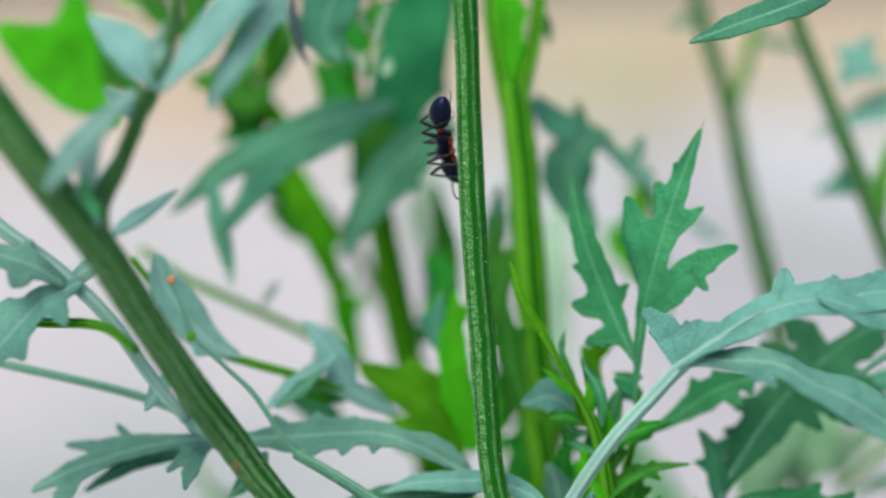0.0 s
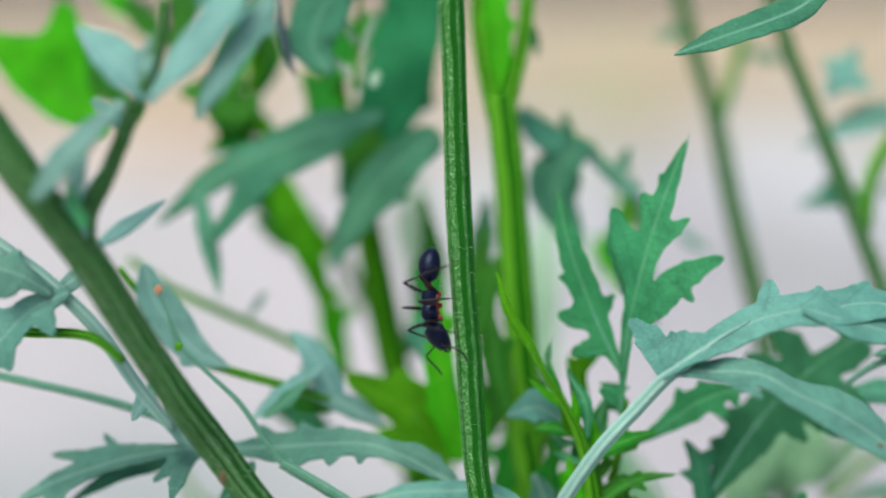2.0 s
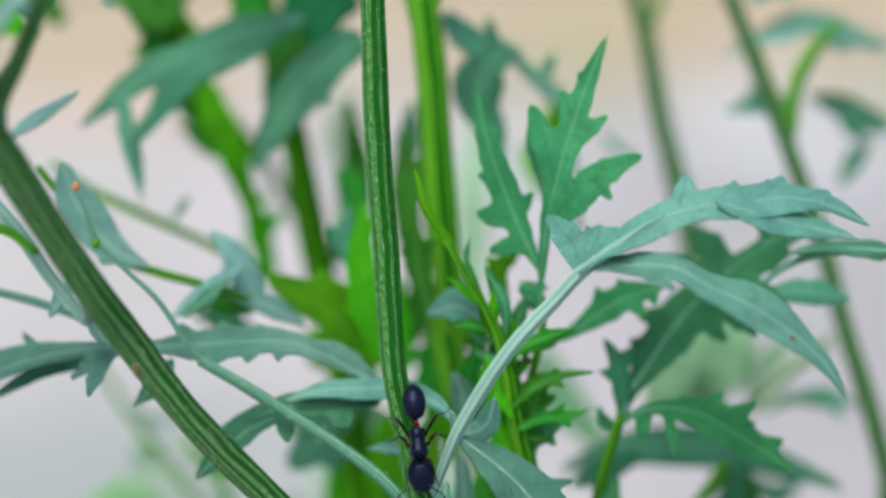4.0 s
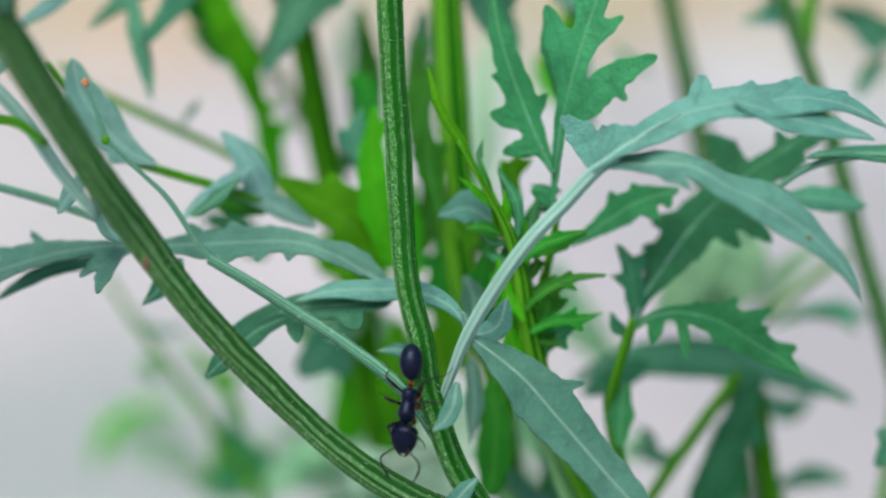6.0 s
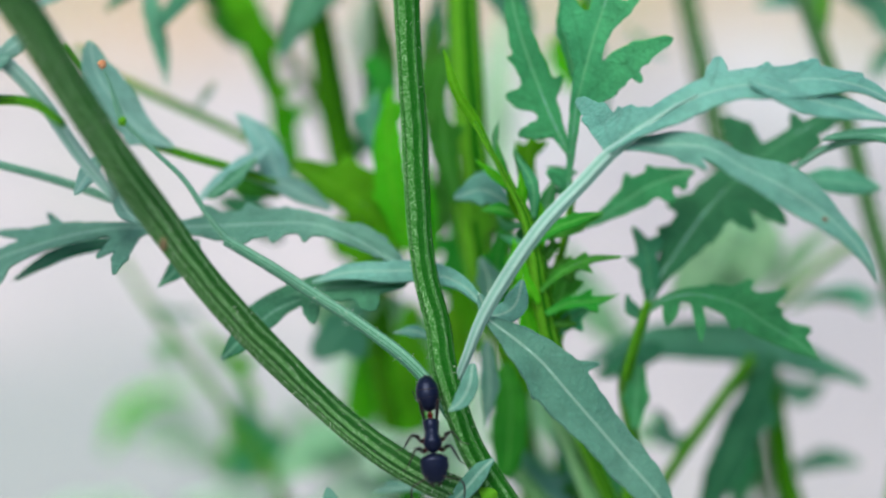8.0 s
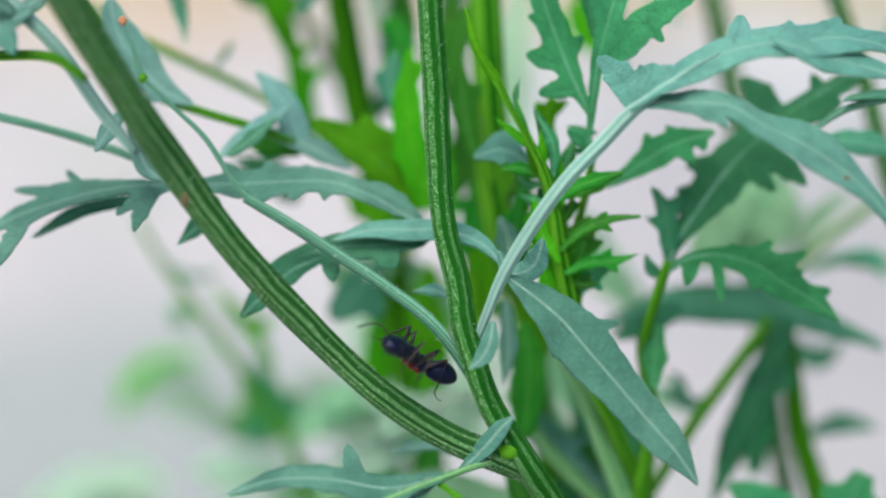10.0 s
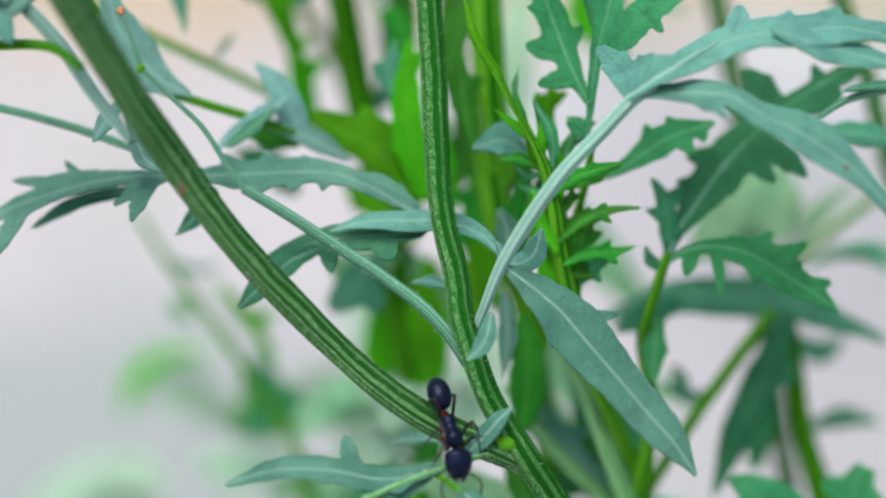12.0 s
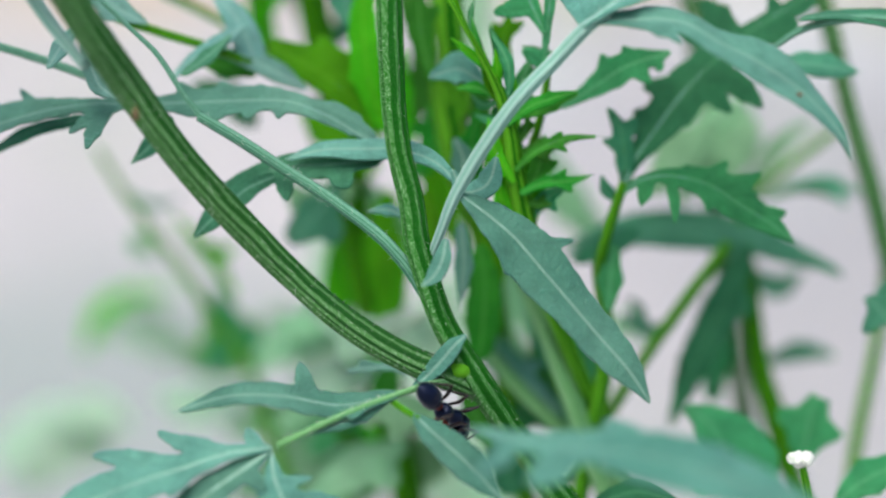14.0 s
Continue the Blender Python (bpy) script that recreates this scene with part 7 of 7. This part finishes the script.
lump('knot', near_plant, STEM_FRESH, (3.02, -7.17, 277.87), (1.05, 0.9, 0.75), 5, 'yellow-green knot at the node', 0.08)
white_flower(right_plant, (32.69, -11.8, 271.19), (33.46, -11.32, 268.18), (34.71, -9.24, 262.71))


# ---- the ant ----
# black shell; the sky's bluish sheen is tinted into base and specular colour
ANT_BLACK = plain_material("ant_shell", (0.0014, 0.0026, 0.010), 0.32, 0.24, (0.0026, 0.0042, 0.015), 5000, 0.00003)
ANT_BLACK.node_tree.nodes["Principled BSDF"].inputs["Specular Tint"].default_value = (0.5, 0.62, 1.0, 1.0)
ANT_RED = plain_material("ant_red_brown", (0.20, 0.022, 0.010), 0.4, 0.3, (0.07, 0.009, 0.006), 3000, 0.00002)
ANT_LEG = plain_material("ant_leg", (0.005, 0.004, 0.006), 0.4, 0.3, (0.012, 0.004, 0.004), 1500, 0.00002)

BODY = 0.0009


def blob(profile, squash=(1.0, 1.0), around=24, bend=0.0):
    """A body of rings (x, half width, half height, lift) in millimetres along x, closed at both ends."""
    bm = bmesh.new()
    c = spline([(x, 0, z, w, h) for x, w, h, z in profile], 0.12)
    rings = []
    for x, _, z, w, h in c:
        rings.append([bm.verts.new(((x) * BODY, math.cos(a) * max(w, 0.004) * squash[0] * BODY, (z + math.sin(a) * max(h, 0.004) * squash[1]) * BODY))
                      for a in np.arange(around) / around * 2 * math.pi])
    for r, q in zip(rings, rings[1:]):
        for k in range(around):
            bm.faces.new((r[k], r[(k + 1) % around], q[(k + 1) % around], q[k]))
    bm.faces.new(rings[0][::-1])
    bm.faces.new(rings[-1])
    bmesh.ops.recalc_face_normals(bm, faces=bm.faces)
    return bm


def limb(points, around=8):
    bm = bmesh.new()
    v, f, _ = tube(points, 0, 0, around, 0.15)
    vs = [bm.verts.new(p * BODY) for p in v]
    for q in f:
        bm.faces.new([vs[i] for i in q])
    bmesh.ops.remove_doubles(bm, verts=bm.verts, dist=1e-7)
    bmesh.ops.recalc_face_normals(bm, faces=bm.faces)
    return bm


LEGS = ((0.95, 40, 2.25), (0.15, 96, 2.2), (-0.65, 150, 3.2))


def build_ant():
    body = tagged(new("ant"), "black ant with red-brown flanks walking on the stem", "ant")
    part("thorax", blob([(-1.75, 0.05, 0.05, 0.0), (-1.6, 0.56, 0.56, -0.05), (-1.0, 0.74, 0.84, 0.08), (-0.3, 0.68, 0.72, 0.05), (0.3, 0.78, 0.8, 0.14), (0.95, 0.92, 0.86, 0.14), (1.45, 0.6, 0.58, 0.05), (1.75, 0.25, 0.25, 0.0), (1.85, 0.03, 0.03, 0)]), ANT_BLACK, body)
    part("flank", blob([(-1.6, 0.1, 0.1, -0.4), (-1.0, 0.6, 0.34, -0.46), (0, 0.56, 0.34, -0.46), (0.9, 0.66, 0.36, -0.46), (1.5, 0.1, 0.1, -0.3)]), ANT_RED, body, "red-brown flank")
    part("waist", blob([(-2.45, 0.1, 0.1, -0.1), (-2.2, 0.25, 0.3, 0.0), (-2.05, 0.28, 0.48, 0.12), (-1.9, 0.25, 0.3, 0), (-1.6, 0.14, 0.14, -0.15)], around=16), ANT_RED, body, "red-brown waist")
    gaster = part("gaster", blob([(-0.0, 0.05, 0.05, 0), (-0.2, 0.5, 0.5, 0), (-0.75, 0.92, 0.9, 0.05), (-1.5, 1.14, 1.1, 0.08), (-2.3, 1.12, 1.06, 0.02), (-2.95, 0.9, 0.84, -0.06), (-3.4, 0.55, 0.5, -0.14), (-3.62, 0.22, 0.2, -0.2), (-3.7, 0.02, 0.02, -0.2)], around=32), ANT_BLACK, body)
    gaster.location = (-2.4 * BODY, 0, 0)
    for x, w in ((-1.35, 1.12), (-2.15, 1.11)):
        ring = blob([(x + 0.05, w * 0.99, w * 0.96, 0.07), (x, w * 1.008, w * 0.975, 0.07), (x - 0.05, w * 0.99, w * 0.96, 0.07)], around=32)
        part("band", ring, ANT_LEG, gaster, "thin seam of the gaster")
    head = part("head", blob([(-0.05, 0.05, 0.05, 0), (0.05, 0.5, 0.4, 0.02), (0.32, 1.12, 0.76, 0.08), (0.95, 1.36, 0.9, 0.08), (1.75, 1.28, 0.86, 0.0), (2.45, 0.98, 0.64, -0.12), (2.85, 0.55, 0.38, -0.2), (2.98, 0.05, 0.05, -0.2)], around=32), ANT_BLACK, body)
    head.location = (1.8 * BODY, 0, 0)
    feelers = []
    for s in (1, -1):
        part("eye", blob([(-0.25, 0.02, 0.02, 0), (-0.15, 0.14, 0.14, 0), (0, 0.19, 0.19, 0), (0.15, 0.14, 0.14, 0), (0.25, 0.02, 0.02, 0)], around=12), ANT_BLACK, head).location = (1.0 * BODY, s * 0.98 * BODY, 0.42 * BODY)
        part("mandible", limb([(2.55, s * 0.45, -0.25, 0.2), (2.95, s * 0.45, -0.3, 0.17), (3.17, s * 0.22, -0.3, 0.09), (3.25, s * 0.05, -0.3, 0.03)]), ANT_LEG, head)
        ant_feel = part("antenna", limb([(0, 0, 0, 0.09), (0.6, s * 0.9, 0.35, 0.075), (1.1, s * 1.75, 0.3, 0.08), (1.7, s * 1.95, -0.1, 0.085), (2.5, s * 1.8, -0.55, 0.1), (3.3, s * 1.5, -0.8, 0.06)]), ANT_LEG, head)
        ant_feel.location = (2.05 * BODY, s * 0.4 * BODY, 0.3 * BODY)
        feelers.append(ant_feel)
    legs = []
    for s in (1, -1):
        for x, turn, reach in LEGS:
            a = math.radians(turn)
            dx, dy = math.cos(a), math.sin(a) * s

            def at(r, z, rad, dx=dx, dy=dy):
                return (dx * r, dy * r, z, rad)
            leg = part("leg", limb([at(0, 0, 0.24), at(0.45, -0.25, 0.24), at(0.75, 0.0, 0.16), at(reach * 0.5, 1.5, 0.19), at(reach * 0.74, 2.45, 0.12)]), ANT_LEG, body)
            part("hip", limb([at(-0.05, 0.05, 0.2), at(0.2, -0.1, 0.27), at(0.45, -0.25, 0.26), at(0.85, -0.16, 0.17)]), ANT_RED, leg, "red-brown hip joint")
            leg.location = (x * BODY, s * 0.35 * BODY, -0.45 * BODY)
            part("shin", limb([at(reach * 0.72, 2.47, 0.1), at(reach * 0.9, 1.25, 0.11), at(reach * 1.06, -0.1, 0.08), at(reach * 1.12, -0.75, 0.05)]), ANT_LEG, leg)
            part("foot", limb([at(reach * 1.11, -0.72, 0.06), at(reach * 1.25, -1.0, 0.045), at(reach * 1.42, -1.08, 0.04), at(reach * 1.5, -1.02, 0.05)], 6), ANT_LEG, leg)
            legs.append(leg)
    return body, head, gaster, legs, feelers


ant, ant_head, ant_gaster, ant_legs, ant_feelers = build_ant()


def motions():
    walk(ant, [
        (0.0, pose(-0.00665, 0.00338, 0.32694, -108.4, 56.4, 75.7)),
        (0.3, pose(-0.00691, 0.00275, 0.32623, -115.8, 77.0, 71.7)),
        (0.6, pose(-0.00707, 0.00181, 0.32446, -137.1, 87.5, 51.2)),
        (0.9, pose(-0.00714, 0.00090, 0.32194, 57.1, 79.2, -111.9)),
        (1.2, pose(-0.00753, 0.00016, 0.31947, 43.4, 77.7, -125.9)),
        (1.5, pose(-0.00693, -0.00038, 0.31867, 75.9, 80.0, -90.1)),
        (1.8, pose(-0.00706, -0.00108, 0.31588, 79.9, 79.9, -80.7)),
        (2.1, pose(-0.00665, -0.00235, 0.31330, 60.3, 64.1, -79.5)),
        (2.4, pose(-0.00577, -0.00317, 0.31104, 36.0, 62.5, -81.5)),
        (2.7, pose(-0.00538, -0.00370, 0.30909, 17.0, 64.5, -90.2)),
        (3.0, pose(-0.00437, -0.00479, 0.30425, 16.2, 61.2, -85.8)),
        (3.2, pose(-0.00240, -0.00546, 0.30050, 6.3, 60.1, -83.9)),
        (3.4, pose(-0.00191, -0.00618, 0.29642, -1.1, 60.6, -85.2)),
        (3.6, pose(-0.00193, -0.00616, 0.29633, 6.6, 62.8, -77.8)),
        (3.8, pose(-0.00245, -0.00646, 0.29487, 6.2, 59.7, -78.3)),
        (4.0, pose(-0.00075, -0.00676, 0.29312, 8.1, 60.6, -79.3)),
        (4.2, pose(-0.00101, -0.00680, 0.29281, 0.6, 62.2, -89.5)),
        (6.3, pose(-0.00293, -0.00790, 0.28695, -4.5, 71.5, -114.0)),
        (6.8, pose(-0.00338, -0.00804, 0.28617, -4.1, 71.5, -111.0)),
        (7.2, pose(-0.00283, -0.00816, 0.28593, 3.6, 66.0, -97.9)),
        (7.6, pose(-0.00174, -0.00839, 0.28465, 13.7, 65.2, -76.5)),
        (8.2, pose(-0.00218, -0.00880, 0.28347, 4.5, 48.5, -85.8)),
        (10.3, pose(-0.00551, -0.00852, 0.28690, -24.4, -42.5, -132.2)),
        (10.5, pose(-0.00505, -0.00946, 0.28531, -11.4, -18.8, -121.6)),
        (10.6, pose(-0.00509, -0.00966, 0.28531, -15.8, -14.6, -122.1)),
        (10.9, pose(-0.00392, -0.01012, 0.28388, -16.7, 15.8, -100.0)),
        (11.1, pose(-0.00367, -0.00948, 0.28267, -19.6, 32.3, -95.4)),
        (11.3, pose(-0.00351, -0.00961, 0.28111, -4.3, 49.4, -88.0)),
        (11.5, pose(-0.00357, -0.00962, 0.28069, -11.1, 54.9, -91.6)),
        (11.8, pose(-0.00263, -0.00951, 0.28004, 4.6, 55.8, -71.3)),
        (12.2, pose(-0.00112, -0.01098, 0.27937, 13.0, 37.8, -61.9)),
        (12.5, pose(-0.00052, -0.01076, 0.27846, 95.1, 57.5, 38.0)),
        (12.8, pose(0.00030, -0.01070, 0.27736, 102.2, 57.4, 48.1)),
        (13.0, pose(0.00104, -0.01057, 0.27574, 101.9, 58.5, 51.3)),
        (13.2, pose(0.00149, -0.01053, 0.27472, 100.0, 57.3, 52.1)),
        (13.4, pose(0.00159, -0.01018, 0.27472, 94.7, 52.7, 54.8)),
        (13.6, pose(0.00122, -0.00976, 0.27509, 85.9, 44.4, 56.4)),
        (13.8, pose(0.00186, -0.00931, 0.27526, 74.4, 37.4, 54.0)),
        (14.0, pose(0.00204, -0.00910, 0.27426, 64.3, 34.7, 49.1)),
    ])
    # legs swing in two sets of three, slower while the ant turns about
    steps = np.arange(0, 14.01, 0.125)
    pace = np.cumsum(np.where((steps > 4.3) & (steps < 8.3), 0.5, 1.0) * 0.125 * 2.6) * 2 * math.pi
    for k, leg in enumerate(ant_legs):
        home = leg.location.copy()
        s = 1 if k < 3 else -1
        phase = math.pi * ((k + (k >= 3)) % 2)
        walk(leg, [(float(t), Matrix.Translation(home) @ pose(0, 0, 0, s * max(0.0, 9 * math.sin(p + phase + 1.6)), 0, s * 16 * math.sin(p + phase))) for t, p in zip(steps, pace)])
    for k, feeler in enumerate(ant_feelers):
        home = feeler.location.copy()
        walk(feeler, [(float(t), Matrix.Translation(home) @ pose(0, 0, 0, 0, 10 * math.sin(t * 5 + k), 14 * math.sin(t * 4.1 + 2 * k))) for t in np.arange(0, 14.01, 0.25)])
    home = ant_head.location.copy()
    walk(ant_head, [(t, Matrix.Translation(home) @ pose(0, 0, 0, 0, b, a)) for t, a, b in ((0, 0, 12), (1.5, 0, 30), (3, 0, 15), (4.2, 0, 10), (6.5, -4, 14), (8.2, 0, 20), (10.3, 12, 5), (10.9, 5, 25), (11.5, 0, 22), (12.5, -14, 20), (14, -10, 25))])
    home = ant_gaster.location.copy()
    walk(ant_gaster, [(t, Matrix.Translation(home) @ pose(0, 0, 0, 0, b, a)) for t, a, b in ((0, 0, -8), (1.5, 0, -12), (3, 4, 4), (4.2, 0, 6), (6.5, 8, 4), (8.2, 0, 14), (10.3, -16, 24), (10.9, -8, 18), (11.5, 2, 8), (12.5, -6, 4), (14, -8, 10))])


motions()
